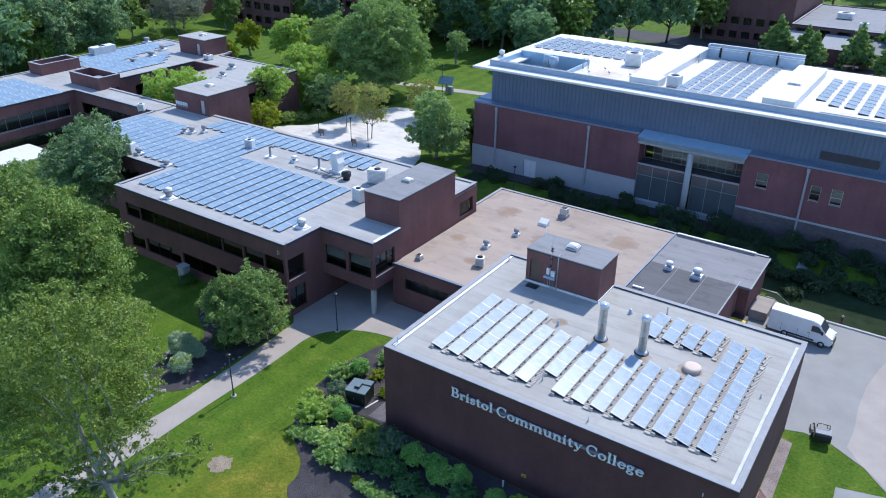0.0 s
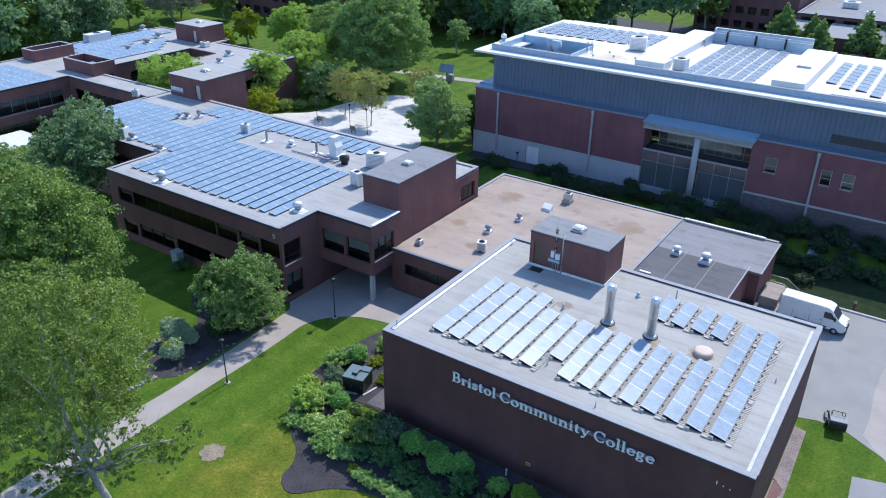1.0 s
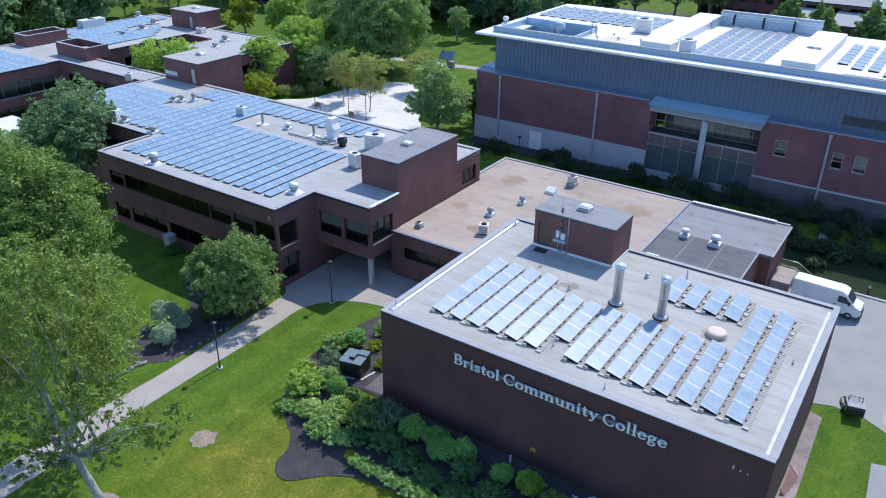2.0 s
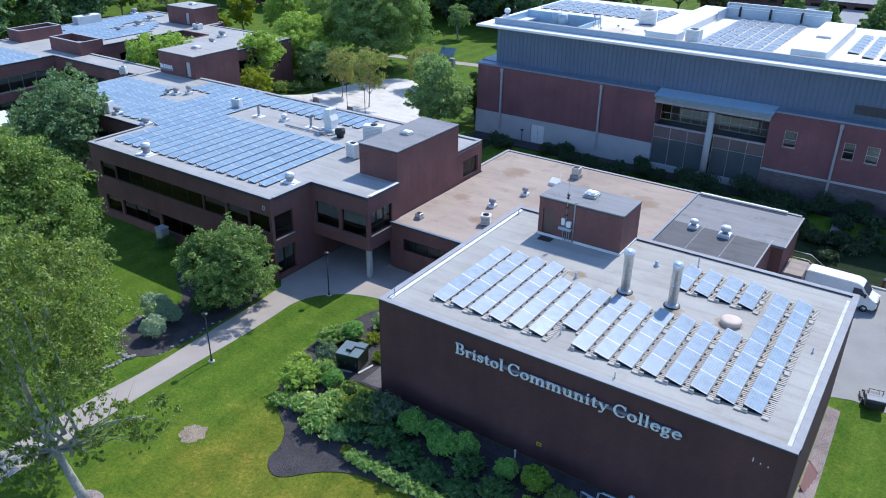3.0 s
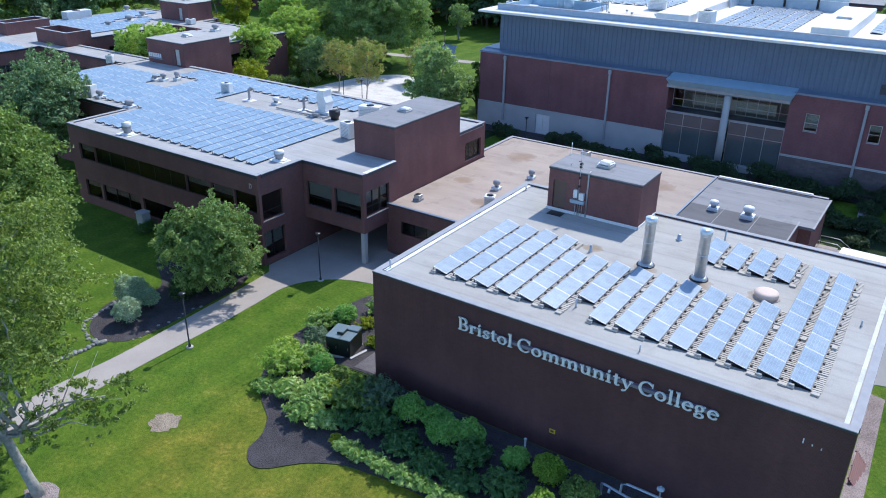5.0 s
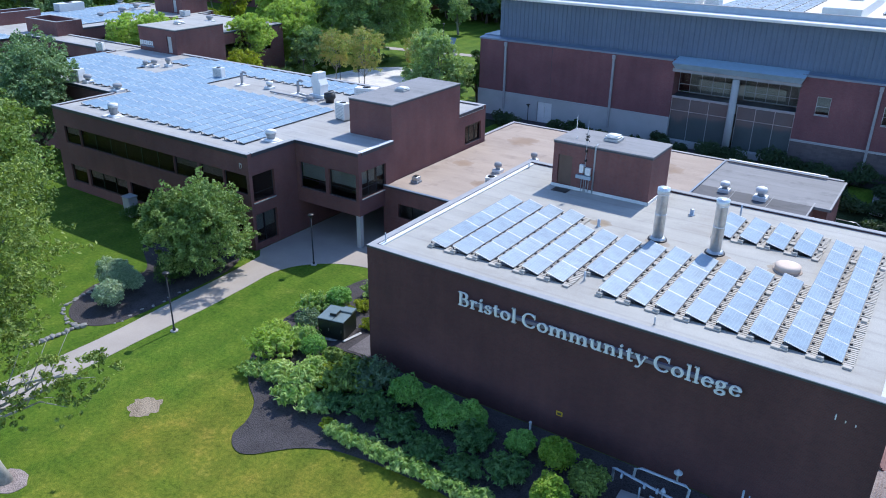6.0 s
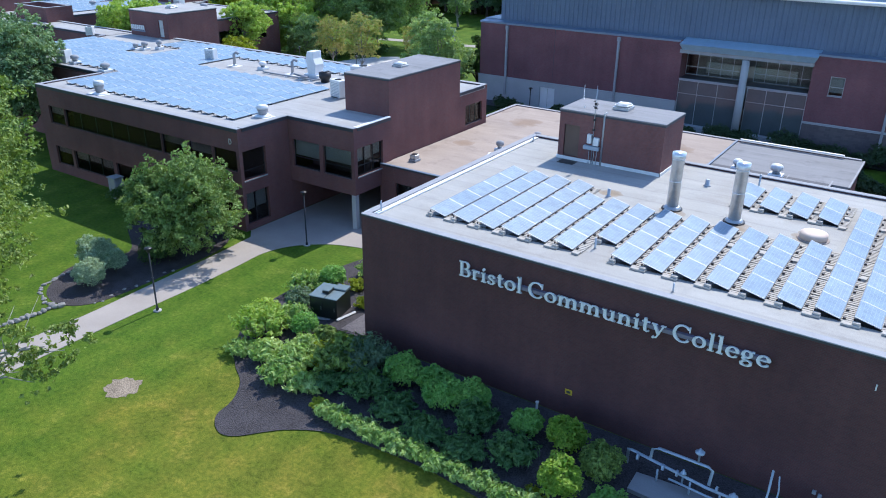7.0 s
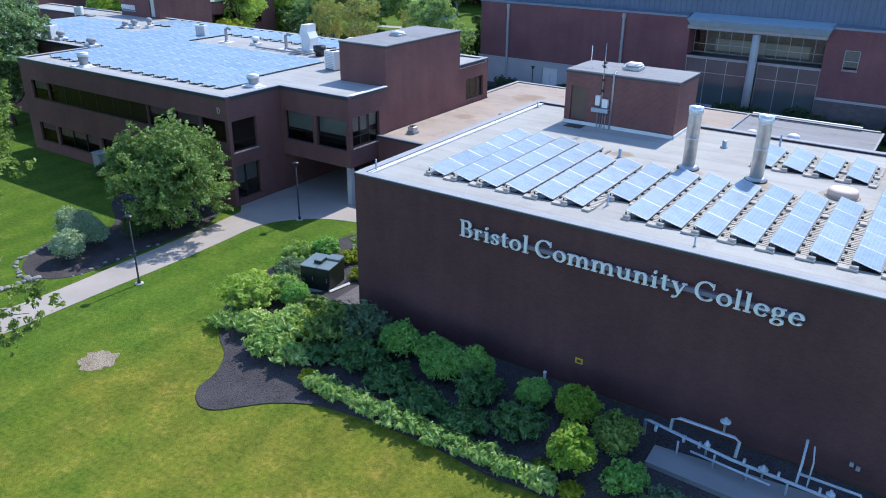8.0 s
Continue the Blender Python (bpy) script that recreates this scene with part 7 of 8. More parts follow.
# far wings and white roof
for x, y, r, h in ((-137.9, 97.4, 0.7, 1.3), (-141.3, 102.8, 0.6, 1.2), (-150.0, 105.4, 0.6, 1.3), (-136.7, 92.1, 0.6, 1.0), (-117.5, 100.5, 0.6, 1.2), (-114.5, 95.5, 0.5, 1.0), (-110.5, 101.5, 0.6, 1.0), (-112.0, 92.5, 0.5, 0.9)):
    mushroom_vent(x, y, DZ - 0.14, r, h)
skylight(-100.6, 81.0, 12.2, 1.2, 1.2, 0.4), skylight(-133.2, 107.2, 12.2, 1.2, 1.2, 0.4)
cooling_unit(-148.2, 93.3, DZ - 0.14, 2.0, 5.0, 1.7, 0, "long pale green rooftop air handler")
cooling_unit(-146.0, 83.6, DZ - 0.14, 2.0, 1.4, 1.4, 0), cooling_unit(-127.2, 103.0, DZ - 0.14, 1.6, 1.2, 1.0, 0)
cooling_unit(-42.6, 115.6, RW, 2.4, 1.8, 2.0, 15, "pale rooftop unit on the white roof")
cooling_unit(-33.2, 107.2, RW, 1.8, 1.6, 1.6, 0, "pale rooftop unit on the white roof")
mushroom_vent(-61.4, 107.4, RW, 0.45, 1.4, WHITE)
for x, y in ((-43.5, 108.5), (-45.0, 110.5), (-46.2, 107.2), (-40.5, 109.2)):
    mushroom_vent(x, y, RW, 0.2, 0.4, GALV, "small grey roof drain vent", False)
skylight(-37.0, 109.2, RW, 1.6, 1.0, 0.3), skylight(-18.6, 113.5, 18.56, 1.8, 1.0, 0.25)
for x, y in ((-54.0, 109.0), (-52.6, 108.2)):
    v = thing("duct_stack", "pale cylindrical duct stack in the plant well", "duct", (x, y, 14.6), "duct stacks")
    bm = bmesh.new()
    lathe(bm, x, y, [(0.45, 14.6), (0.45, 17.2), (0.7, 17.4), (0.7, 18.6), (0.5, 18.62), (0.45, 18.3), (0.02, 18.2)], 16)
    part("duct", bm, PIPE_BLUE, v, "", True)
ld = thing("roof_ladder", "pale metal ladder at the plant well", "ladder", (-47.8, 109, RW))
for y in (108.7, 109.2):
    bm = bmesh.new()
    tube(bm, [(-48.0, y, 15.0), (-48.0, y, 18.9), (-47.3, y, 18.9), (-47.2, y, RW)], 0.05, 6)
    part("rail", bm, COPING, ld)
for i in range(8):
    bm = bmesh.new()
    tube(bm, [(-48.0, 108.7, 15.2 + 0.42 * i), (-48.0, 109.2, 15.2 + 0.42 * i)], 0.03, 6)
    part("rung", bm, COPING, ld)


# ---- lamps, yard, vehicles ----
def lamp_post(x, y, z=0.0, h=4.4, label="slim black lamp post with a flat shade"):
    p = thing("lamp_post", label, "lamp post", (x, y, z), "lamp posts")
    bm = bmesh.new()
    lathe(bm, x, y, [(0.11, z), (0.11, z + 0.25), (0.06, z + 0.3), (0.05, z + h - 0.35)], 10)
    part("pole", bm, BLACK, p, "", True)
    bm = bmesh.new()
    lathe(bm, x, y, [(0.05, z + h - 0.4), (0.12, z + h - 0.3), (0.13, z + h - 0.12), (0.27, z + h - 0.1), (0.25, z + h - 0.04), (0.02, z + h)], 14)
    part("head", bm, BLACK, p, "", True)
    bm = bmesh.new()
    lathe(bm, x, y, [(0.28, z), (0.28, z + 0.07), (0.02, z + 0.075)], 14)
    part("footing", bm, KERB, p, "", True)
    return p


lamp_post(-48.97, 37.6, 0, 4.75), lamp_post(-48.4, 51.7, 0, 4.7), lamp_post(-51.0, 94.6, rise(0, 94.6), 4.4), lamp_post(-90.7, 133.9, rise(-90.7, 133.9), 6.2)
for x, y in ((-93.4, 98.2), (-85.6, 98.0), (-81.4, 97.5)):
    lamp_post(x, y, rise(x, y), 4.4)
for x, y in ((-91.8, 97.2), (-83.6, 96.4)):
    z = rise(x, y) + 0.05
    sg = thing("notice_stand", "small brown notice board on posts", "sign", (x, y, z), "notice stands")
    part("board", soft_box(x - 0.5, x + 0.5, y - 0.04, y + 0.04, z + 0.5, z + 1.3, 0.02, 1), SOIL, sg)
    for d in (-0.4, 0.4):
        part("post", boxes((x + d - 0.04, x + d + 0.04, y + 0.042, y + 0.12, z, z + 1.25)), DARK, sg)
# solar charging stand on the far lawn
z = 1.1
ss = thing("solar_stand", "free-standing solar panel on a white post", "solar panels", (-89.9, 134.4, z))
part("post", soft_box(-90.1, -89.7, 134.2, 134.6, z, z + 3.2, 0.03, 1), COPING, ss)
child("panel_board", simple_mesh("panel_board", boxes((-1.6, 1.6, -0.95, 0.95, -0.04, 0.04)), SOLAR), ss, (0.2, -0.6, 2.9), (50, 0, 10))
part("cabinet", soft_box(-89.4, -88.4, 134.0, 134.8, z, z + 1.6, 0.03, 1), COPING, ss)

# electrical cabinet in the bed
ub = thing("utility_cabinet", "dark green metal transformer cabinet with pale lids", "utility cabinet", (0, 0, 0))
part("plinth", soft_box(-1.75, 1.75, -1.25, 1.25, -0.02, 0.15, 0.02, 1), KERB, ub)
part("body", soft_box(-1.55, 1.55, -1.05, 1.05, 0.15, 1.9, 0.05), GREEN_BOX, ub)
part("lid", soft_box(-1.6, 0.15, -1.1, 1.1, 1.902, 1.98, 0.03, 1), LID, ub)
part("lid", soft_box(0.2, 1.6, -1.1, 0.25, 1.902, 1.98, 0.03, 1), LID, ub)
part("lid", soft_box(0.2, 1.6, 0.3, 1.1, 1.902, 2.12, 0.03, 1), LID, ub)
part("hatch", soft_box(-0.5, 0.3, -0.5, 0.3, 1.985, 2.2, 0.03, 1), GREEN_BOX, ub)
part("hatch_lid", soft_box(-0.45, 0.25, -0.45, 0.25, 2.202, 2.24, 0.01, 1), LID, ub)
for x in (-0.75, 0.75):
    part("door", soft_box(x - 0.68, x + 0.68, -1.09, -1.052, 0.25, 1.8, 0.01, 1), GREEN_BOX, ub)
    part("handle", soft_box(x + 0.5, x + 0.55, -1.13, -1.092, 0.9, 1.2, 0.01, 1), GALV, ub)
ub.matrix_basis = pose(-38.15, 43.2, rise(-38.15, 43.2) + 0.02, 0, 0, 13) @ Matrix.Diagonal((0.64, 0.92, 0.82, 1))
sheet("gravel_pad", [(-35.87, 41.57), (-33.85, 41.6), (-33.85, 46.4), (-35.87, 45.39)], 0.075, PAD_D, "grey gravel strip between cabinet and wall", "gravel strip", 0.02, rise, 4)
tb = thing("edging_timber", "white timber edging beside the cabinet", "timber", (-37.26, 42.84, rise(-37.26, 42.84)))
part("timber", tube(bmesh.new(), [(-36.85, 42.3, rise(-36.85, 42.3) + 0.12), (-36.55, 43.8, rise(-36.55, 43.8) + 0.12)], 0.1, 4), WHITE, tb)

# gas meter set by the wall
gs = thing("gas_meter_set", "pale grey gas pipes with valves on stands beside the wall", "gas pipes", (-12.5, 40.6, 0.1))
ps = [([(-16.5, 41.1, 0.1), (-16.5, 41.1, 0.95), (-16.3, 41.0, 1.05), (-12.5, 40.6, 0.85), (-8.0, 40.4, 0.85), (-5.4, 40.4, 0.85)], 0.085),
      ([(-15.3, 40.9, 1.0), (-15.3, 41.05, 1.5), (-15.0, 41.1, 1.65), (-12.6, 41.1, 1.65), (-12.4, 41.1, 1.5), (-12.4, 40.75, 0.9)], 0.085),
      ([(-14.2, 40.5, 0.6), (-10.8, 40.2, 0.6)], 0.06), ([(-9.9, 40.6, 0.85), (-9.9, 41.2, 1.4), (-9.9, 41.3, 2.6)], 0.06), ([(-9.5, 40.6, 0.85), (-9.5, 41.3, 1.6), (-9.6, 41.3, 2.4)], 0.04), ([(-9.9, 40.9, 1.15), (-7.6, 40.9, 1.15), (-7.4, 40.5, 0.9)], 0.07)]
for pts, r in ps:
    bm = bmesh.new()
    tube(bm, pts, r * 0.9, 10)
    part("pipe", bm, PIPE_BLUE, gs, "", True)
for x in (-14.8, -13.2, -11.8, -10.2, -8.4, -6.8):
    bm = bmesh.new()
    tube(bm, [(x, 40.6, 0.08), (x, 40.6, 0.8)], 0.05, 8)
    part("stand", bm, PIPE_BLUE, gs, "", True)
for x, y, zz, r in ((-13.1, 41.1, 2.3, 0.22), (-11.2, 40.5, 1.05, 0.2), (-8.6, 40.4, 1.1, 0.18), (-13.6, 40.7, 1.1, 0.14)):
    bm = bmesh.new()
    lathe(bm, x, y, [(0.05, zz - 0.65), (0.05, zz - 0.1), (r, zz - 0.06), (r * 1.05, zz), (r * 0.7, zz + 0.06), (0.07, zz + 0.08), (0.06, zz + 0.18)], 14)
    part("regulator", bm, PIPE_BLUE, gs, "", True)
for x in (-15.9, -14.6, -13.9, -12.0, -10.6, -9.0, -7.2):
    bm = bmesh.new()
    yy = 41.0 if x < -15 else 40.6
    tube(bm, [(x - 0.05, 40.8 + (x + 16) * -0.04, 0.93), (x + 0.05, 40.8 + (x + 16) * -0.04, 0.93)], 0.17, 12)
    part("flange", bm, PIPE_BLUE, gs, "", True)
# moved and shrunk 5% towards the camera to keep its place in view
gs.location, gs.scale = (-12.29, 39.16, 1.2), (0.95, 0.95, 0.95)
sheet("meter_slab", [(-15.4, 37.95), (-5.6, 37.6), (-5.6, 40.2), (-15.45, 39.25)], 1.2, PAD_M, "grey concrete slab under the gas pipes", "concrete slab", 0.5)
wp = thing("wall_plate", "small yellow warning plate on the brick wall", "sign", (-20.16, 41.45, 2.55))
part("plate", soft_box(-20.36, -19.98, 41.465, 41.497, 2.42, 2.72, 0.008, 1), YELLOW, wp)
part("mark", boxes((-20.28, -20.06, 41.458, 41.463, 2.5, 2.64)), FASCIA, wp)
for x, zz in ((-8.2, 2.05), (-7.95, 1.95)):
    ol = thing("outlet_box", "small pale outlet box on the brick wall", "outlet", (x, 41.45, zz), "outlet boxes")
    part("box", soft_box(x - 0.08, x + 0.08, 41.38, 41.498, zz - 0.09, zz + 0.09, 0.015, 1), COPING, ol)
wl = thing("marker_post", "short white marker post by the brick wall", "post", (-21.6, 40.85, 1.0))
part("post", soft_box(-21.66, -21.54, 40.79, 40.91, 1.0, 1.72, 0.03), WHITE, wl)
part("cap", soft_box(-21.68, -21.52, 40.77, 40.93, 1.722, 1.78, 0.02), WHITE, wl)
# letter on the two-storey hall
me = glyph_mesh("D", 0.62, 0.06)
bm = bmesh.new()
bm.from_mesh(me)
for v in bm.verts:
    x, y, zz = v.co
    v.co = (-55.6 + x * 0.8, 50.8 - 0.035 - zz, 7.55 + y * 1.1)
lt = thing("wall_letter", "pale block letter on the brick corner", "sign", (-55.4, 50.75, 7.6))
part("letter", bm, BLOCK, lt)
# white plastic tank by the two-storey hall
tk = thing("garden_cabinet", "pale grey utility box beside the brick wall", "utility box", (-70.6, 49.6, 0))
part("body", soft_box(-71.15, -70.05, 49.1, 50.1, 0, 2.0, 0.12, 3), COPING, tk)
part("lid", soft_box(-71.2, -70.0, 49.05, 50.15, 2.0, 2.12, 0.05, 2), COPING, tk)
# small brackets at the end of the lettered wall
for x, z, h in ((-7.02, 7.85, 0.28), (-6.6, 7.85, 0.1), (-6.18, 7.8, 0.1)):
    wb = thing("wall_bracket", "small white bracket on the brick wall", "bracket", (x, AY0, z), "wall brackets")
    part("plate", soft_box(x - 0.03, x + 0.03, AY0 - 0.06, AY0 + 0.002, z, z + h, 0.01, 1), WHITE, wb)
# dark red slatted rack leaning on the side wall
rack = thing("slatted_rack", "dark red slatted rack against the side wall", "rack", (-4.5, 51, 0))
for y in (49.5, 52.4):
    bm = bmesh.new()
    tube(bm, [(-3.9, y, 0.02), (-4.75, y, 1.0)], 0.05, 6)
    part("rail", bm, MAROON, rack)
for i in range(8):
    x, z = -3.95 - 0.1 * i, 0.1 + 0.118 * i
    part("slat", soft_box(x - 0.05, x + 0.05, 49.35, 52.55, z, z + 0.05, 0.01, 1), MAROON, rack)
# stones edging the bed
rk = np.random.default_rng(5)


def field_stone(x, y, r, label="grey field stone edging the mulch bed", group="edging stones", tall=0.6):
    st = thing("edging_stone", label, "stone", (x, y, 0), group)
    bm = bmesh.new()
    bmesh.ops.create_icosphere(bm, subdivisions=2, radius=r)
    ang, sx = rk.uniform(0, 3.1), rk.uniform(1.0, 1.5)
    for v in bm.verts:
        k = rk.uniform(0.88, 1.1)
        px, py = v.co.x * sx * k, v.co.y * k
        v.co = Vector((px * math.cos(ang) - py * math.sin(ang) + x, px * math.sin(ang) + py * math.cos(ang) + y, v.co.z * tall * k + r * tall * 0.6))
    part("stone", bm, ROCK, st)


for i, (x, y) in enumerate(curve([(-55.3, 34.0), (-56.4, 33.9), (-57.8, 34.4), (-58.9, 35.4), (-59.2, 36.6), (-59.4, 37.8), (-59.9, 38.6)], 6, False)):
    field_stone(x + rk.uniform(-0.15, 0.15), y + rk.uniform(-0.15, 0.15), rk.uniform(0.08, 0.17))
for i in range(9):
    field_stone(-53.4 + 0.2 * math.sin(i * 1.7), 35.6 + i * 0.85 + rk.uniform(-0.2, 0.2), rk.uniform(0.07, 0.15))
for i in range(12):         # low dry-laid blocks beside the path
    field_stone(-55.5 + 0.05 * i + rk.uniform(-0.12, 0.12), 30.2 + 0.36 * i, rk.uniform(0.15, 0.24), "pale squared stone of a low dry-laid border", "stone border", 0.8)


def wheel(parent, x, y, z, r, w, axis="y"):
    d = Vector((0, w / 2, 0)) if axis == "y" else Vector((w / 2, 0, 0))
    c = Vector((x, y, z))
    bm = bmesh.new()
    tube(bm, [c - d, c - d * 0.8, c + d * 0.8, c + d], [r * 0.9, r, r, r * 0.9], 20)
    ty = part("tyre", bm, BLACK, parent, "", True)
    bm = bmesh.new()
    tube(bm, [c - d * 1.04, c + d * 1.04], r * 0.58, 16)
    part("rim", bm, GALV, ty, "", True)


def white_van(x, y, rz):
    """A high-roofed delivery van, nose along its own +x."""
    v = thing("van", "white high-roof delivery van parked in the yard with its door open", "van", (0, 0, 0))
    prof = [(-3.6, 0.45), (-3.6, 2.55), (-3.5, 2.7), (0.95, 2.72), (1.45, 2.5), (2.1, 1.62), (2.85, 1.3), (2.98, 1.0), (2.98, 0.5), (2.8, 0.38), (-3.5, 0.38)]
    bm = bmesh.new()
    n = len(prof)
    def half(yy, z):
        return yy * (1.0 if z < 1.5 else 1.0 - 0.1 * (z - 1.5) / 1.2)
    L = [bm.verts.new((px, half(-1.02, pz), pz)) for px, pz in prof]
    R = [bm.verts.new((px, half(1.02, pz), pz)) for px, pz in prof]
    bm.faces.new(L), bm.faces.new(R[::-1])
    for i in range(n):
        bm.faces.new((L[i], L[(i + 1) % n], R[(i + 1) % n], R[i]))
    bmesh.ops.bevel(bm, geom=[e for e in bm.edges], offset=0.07, segments=2, affect="EDGES")
    part("body", bm, WHITE, v)
    bm = bmesh.new()
    q = [bm.verts.new(p) for p in ((1.5, -0.82, 2.44), (1.5, 0.82, 2.44), (2.1, 0.9, 1.65), (2.1, -0.9, 1.65))]
    bm.faces.new(q)
    g = bmesh.ops.extrude_face_region(bm, geom=bm.faces[:])
    for e in g["geom"]:
        if isinstance(e, bmesh.types.BMVert):
            e.co += Vector((0.035, 0, 0.03))
    part("windscreen", bm, FASCIA, v, "dark windscreen")
    for s in (-1, 1):
        bm = bmesh.new()
        q = [bm.verts.new((px, s * py, pz)) for px, py, pz in ((0.75, 0.965, 2.25), (1.4, 0.965, 2.25), (1.95, 1.03, 1.6), (0.75, 1.03, 1.6))]
        bm.faces.new(q)
        g = bmesh.ops.extrude_face_region(bm, geom=bm.faces[:])
        for e in g["geom"]:
            if isinstance(e, bmesh.types.BMVert):
                e.co += Vector((0, s * 0.02, 0))
        part("side_window", bm, FASCIA, v)
        part("mirror", soft_box(1.75, 1.95, s * 1.12 - 0.1, s * 1.12 + 0.1, 1.55, 1.95, 0.03), BLACK, v)
        part("headlight", soft_box(2.7, 2.96, s * 0.78 - 0.17, s * 0.78 + 0.17, 1.0, 1.28, 0.04), GALV, v)
        part("sill_trim", soft_box(-1.6, 1.2, s * 1.03 - 0.02, s * 1.03 + 0.02, 0.5, 0.68, 0.01, 1), DARK, v)
        for px in (-1.75, 1.95):
            wheel(v, px, s * 0.93, 0.36, 0.36, 0.26)
    part("bumper", soft_box(2.7, 3.06, -0.98, 0.98, 0.35, 0.68, 0.05), DARK, v)
    part("grille", soft_box(2.94, 3.03, -0.5, 0.5, 0.8, 1.05, 0.02, 1), DARK, v)
    part("door", soft_box(1.55, 1.62, 1.08, 2.0, 0.55, 1.65, 0.03), WHITE, v, "open white cab door")
    for px in (-2.2, -0.55, 0.65):
        part("door_seam", boxes((px - 0.012, px + 0.012, -1.026, -1.0, 0.6, 1.5)), FASCIA, v)
    part("handle", soft_box(0.45, 0.6, -1.05, -1.0, 1.25, 1.31, 0.01, 1), DARK, v)
    part("rear_bumper", soft_box(-3.74, -3.56, -0.95, 0.95, 0.35, 0.6, 0.03), DARK, v)
    v.matrix_basis = pose(x, y, 0.03, 0, 0, rz)
    return v


white_van(-6.8, 79.65, -2.4)


def mower(x, y, rz):
    m = thing("ride_on_mower", "black ride-on mower with a grass bagger", "mower", (0, 0, 0))
    part("chassis", soft_box(-0.55, 0.55, -0.7, 0.9, 0.3, 0.55, 0.05), BLACK, m)
    part("deck", soft_box(-0.85, 0.85, 0.1, 1.0, 0.12, 0.3, 0.06), DARK, m)
    part("bagger", soft_box(-0.7, 0.7, -1.55, -0.6, 0.4, 1.15, 0.1), BLACK, m, "black grass bagger")
    part("bagger_lid", soft_box(-0.66, 0.66, -1.45, -0.55, 1.15, 1.24, 0.04), COPING, m, "pale bagger lid")
    part("seat", soft_box(-0.28, 0.28, -0.35, 0.2, 0.55, 0.75, 0.06), COPING, m)
    part("backrest", soft_box(-0.26, 0.26, -0.5, -0.35, 0.7, 1.15, 0.06), BLACK, m)
    for s in (-1, 1):
        bm = bmesh.new()
        tube(bm, [(s * 0.4, 0.0, 0.55), (s * 0.42, 0.35, 0.95), (s * 0.15, 0.5, 1.05)], 0.025, 6)
        part("lever", bm, GALV, m, "", True)
        wheel(m, s * 0.68, -0.45, 0.3, 0.3, 0.28, "x")
        wheel(m, s * 0.55, 1.15, 0.17, 0.17, 0.14, "x")
    bm = bmesh.new()
    tube(bm, [(-0.5, -0.5, 0.5), (-0.5, -0.5, 1.6), (0.5, -0.5, 1.6), (0.5, -0.5, 0.5)], 0.035, 8)
    part("roll_bar", bm, BLACK, m, "", True)
    m.matrix_basis = pose(x, y, 0.02, 0, 0, rz)
    return m


mower(-2.1, 63.6, 12)
# hydrant
hy = thing("fire_hydrant", "red fire hydrant with a pale cap at the kerb", "hydrant", (-3.9, 85.4, 0.02))
bm = bmesh.new()
lathe(bm, -3.9, 85.4, [(0.2, 0), (0.2, 0.08), (0.13, 0.1), (0.13, 0.62), (0.18, 0.64), (0.18, 0.7)], 12)
part("barrel", bm, MAROON, hy, "", True)
bm = bmesh.new()
lathe(bm, -3.9, 85.4, [(0.17, 0.7), (0.14, 0.82), (0.05, 0.9), (0.04, 0.95)], 12)
part("cap", bm, COPING, hy, "", True)
# loading dock
dk = thing("loading_dock", "concrete loading dock with steps beside the low wing", "loading dock", (-12.5, 81, 0))
part("platform", soft_box(-12.85, -10.9, 80.4, 84.2, 0, 1.1, 0.03, 1), PLAZA_M, dk)
for i in range(5):
    part("step", boxes((-10.9 + 0.3 * i + 0.003, -10.6 + 0.3 * i, 82.6, 84.2, 0, 0.92 - 0.18 * i)), PLAZA_M, dk)
for yy in (82.6, 84.1):
    bm = bmesh.new()
    tube(bm, [(-12.6, yy, 1.1), (-12.6, yy, 2.05), (-10.9, yy, 2.05), (-9.4, yy, 1.1), (-9.4, yy, 0.1)], 0.035, 6)
    part("handrail", bm, GALV, dk, "", True)
dp = thing("dumpster", "dark grey rubbish container with a yellow lid", "dumpster", (-13.3, 77.2, 0.03))
part("bin", soft_box(-14.0, -12.3, 76.4, 78.0, 0.15, 1.35, 0.04), FLASH, dp)
part("lid", soft_box(-14.02, -12.28, 76.35, 77.0, 1.352, 1.44, 0.02, 1), YELLOW, dp, "yellow lid")
part("lid", soft_box(-14.02, -12.28, 77.05, 78.02, 1.352, 1.44, 0.02, 1), DARK, dp)
for xx in (-13.7, -12.6):
    part("skid", boxes((xx - 0.08, xx + 0.08, 76.5, 77.9, 0.0, 0.15)), DARK, dp)
sw = thing("stone_steps", "narrow stone steps on the planted slope", "steps", (-9.9, 93.5, 0.4))
for i in range(7):
    y = 90.3 + i * 0.95
    part("step", soft_box(-10.5 - 0.04 * i, -9.3 - 0.04 * i, y, y + 0.95, rise(0, y) - 0.1, rise(0, y + 0.9) + 0.12, 0.02, 1), STONE, sw)
gb = thing("ground_box", "grey utility box among the shrubs", "utility box", (-42.2, 97.4, 0.9))
part("body", soft_box(-43.2, -41.4, 96.8, 98.2, 0.9, 2.4, 0.08), FLASH, gb)

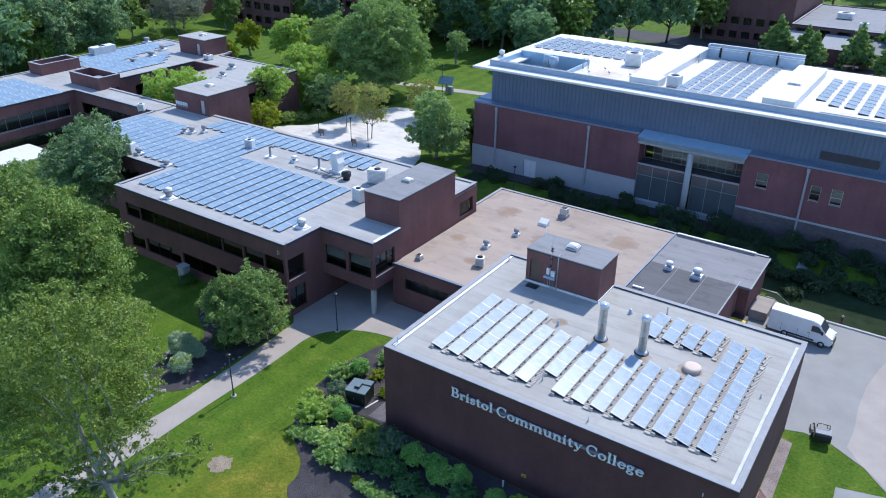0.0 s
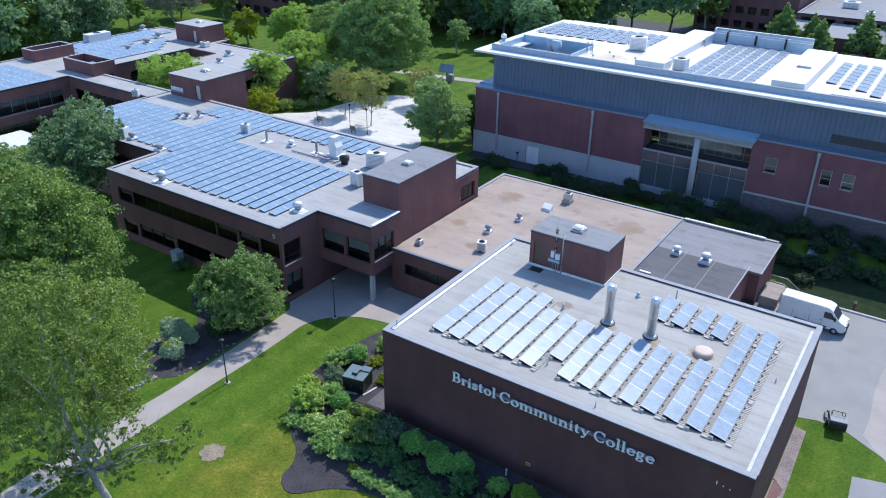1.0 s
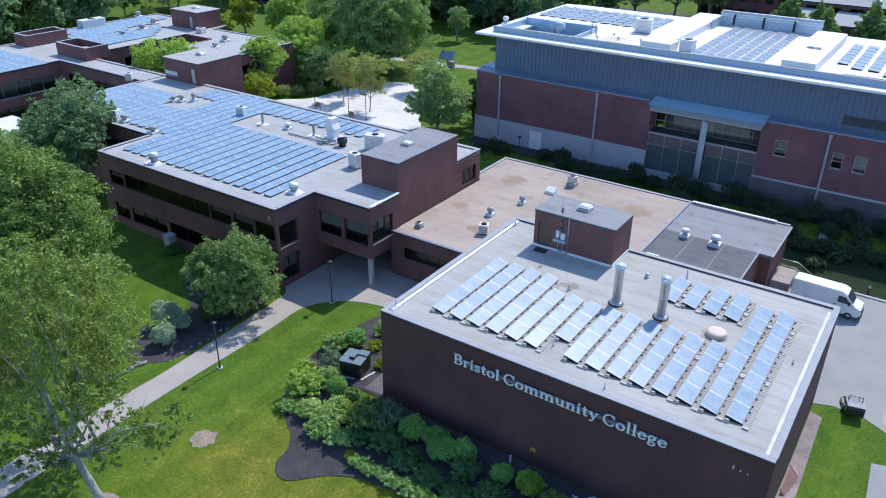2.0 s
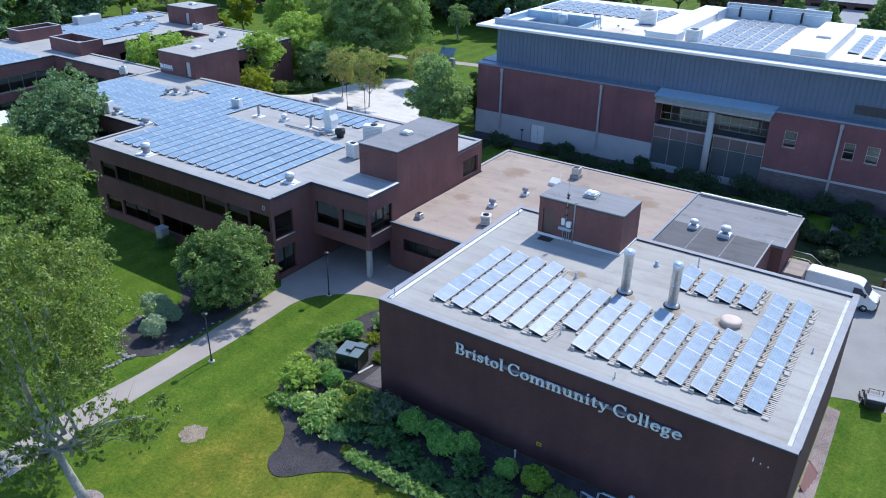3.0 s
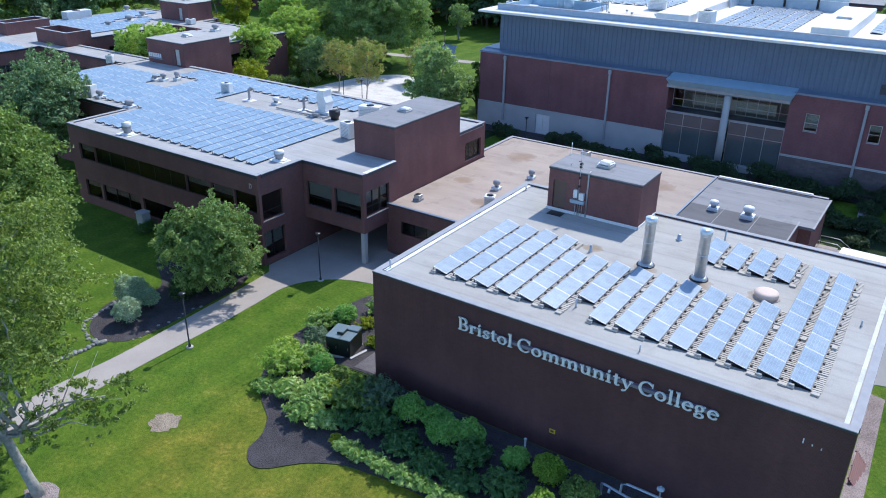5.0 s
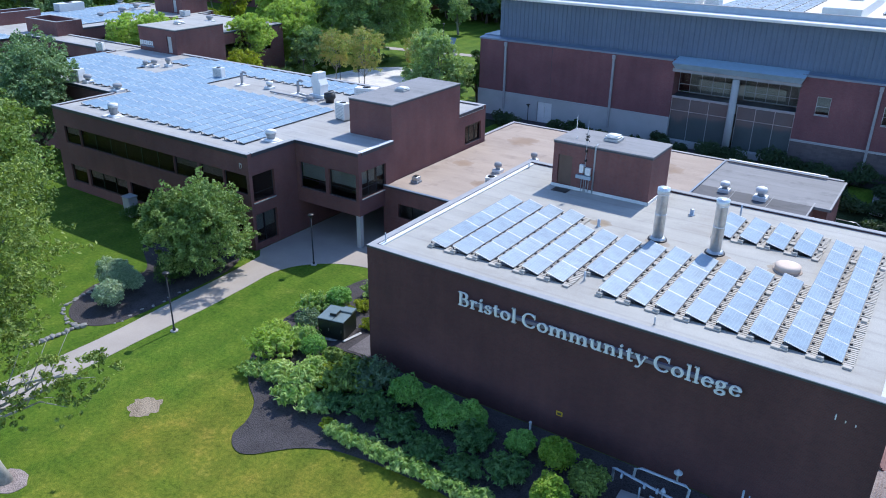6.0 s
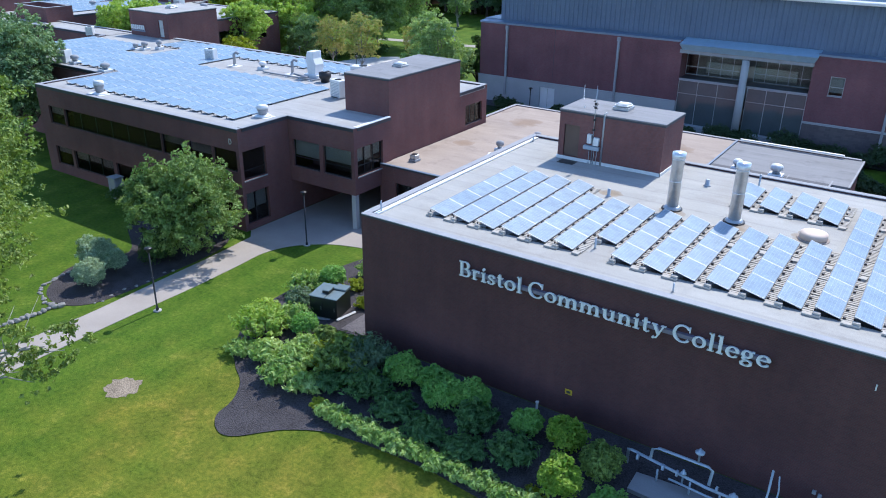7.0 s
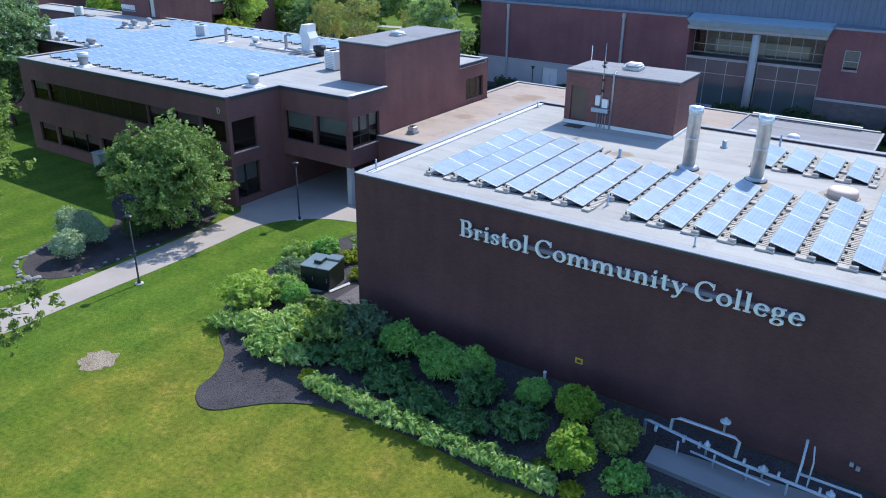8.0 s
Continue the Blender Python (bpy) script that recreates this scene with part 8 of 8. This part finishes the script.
# ---- far buildings ----
def far_building(x0, x1, y0, y1, h, label, front_windows=6, roof=None, z=1.1):
    f = thing("college_building", label, "building", ((x0 + x1) / 2, (y0 + y1) / 2, z), "far buildings")
    step = (x1 - x0) / front_windows
    holes = [(x0 + step * i + 0.25 * step, x0 + step * (i + 1) - 0.1 * step, zz, zz + 1.9) for i in range(front_windows) for zz in ([z + 1.0] + ([z + 4.8] if h > 7 else []))]
    wall_run(f, "x", y0, x0, x1, 0, z + h, -1, BRICK, holes)
    for a, b, za, zb in holes:
        window(f, "x", y0, -1, a, b, za, zb, 2)
    wall_run(f, "x", y1, x0, x1, 0, z + h, 1, BRICK)
    wall_run(f, "y", x0, y0, y1, 0, z + h - 0.003, -1, BRICK, inset=0.004)
    wall_run(f, "y", x1, y0, y1, 0, z + h - 0.003, 1, BRICK, inset=0.004)
    roof_slab(f, x0 + 0.35, x1 - 0.35, y0 + 0.35, y1 - 0.35, z + h - 0.2, roof or ROOF_MID)
    for ax, c, o, a, b in (("x", y0, -1, x0, x1), ("x", y1, 1, x0, x1), ("y", x0, -1, y0 + 0.5, y1 - 0.5), ("y", x1, 1, y0 + 0.5, y1 - 0.5)):
        coping(f, ax, c, o, a, b, z + h + 0.05)
    part("interior", boxes((x0 + 0.5, x1 - 0.5, y0 + 3, y0 + 3.2, 0.2, z + h - 0.5)), INSIDE, f)
    return f


far_building(-248, -204, 160, 190, 11.0, "two-storey dark brick building behind the trees", 14)
far_building(-194, -163, 163, 190, 12.0, "two-storey dark brick building behind the trees", 8)
far_building(-162.5, -132, 181, 210, 12.0, "two-storey dark brick building behind the trees", 8)
far_building(-68, -41, 228, 270, 16.0, "tall dark brick building across the road", 8, ROOF_DARK)
far_building(-40, 40, 222, 262, 7.5, "low dark brick building with a wide grey roof", 16, ROOF_MID)
cooling_unit(-30, 240, 8.4, 4, 3, 1.6, 0), cooling_unit(-18, 236, 8.4, 3, 2, 1.2, 0), cooling_unit(-24, 230, 8.4, 2, 2, 1.0, 0)
for i, (x, y, w) in enumerate(((-38, 216.5, 7), (-28, 216.5, 6), (-18, 216, 6))):
    lb = thing("entrance_block", "low brick entrance block with a sloping pale roof", "building", (x, y, 1.1), "entrance blocks")
    part("wall", boxes((x - w / 2, x + w / 2, y - 3, y + 5.4, 0.5, 5.0)), BRICK, lb)
    bm = bmesh.new()
    tp = [bm.verts.new(p) for p in ((x - w / 2 - 0.2, y - 3.2, 5.002), (x + w / 2 + 0.2, y - 3.2, 5.002), (x + w / 2 + 0.2, y + 5.3, 7.0), (x - w / 2 - 0.2, y + 5.3, 7.0), (x + w / 2 + 0.2, y + 5.3, 5.002), (x - w / 2 - 0.2, y + 5.3, 5.002))]
    for fc in ((0, 1, 2, 3), (2, 4, 5, 3), (1, 4, 2), (0, 3, 5), (0, 5, 4, 1)):
        bm.faces.new([tp[j] for j in fc])
    part("roof", bm, COPING if i < 2 else ROOF_MID, lb)
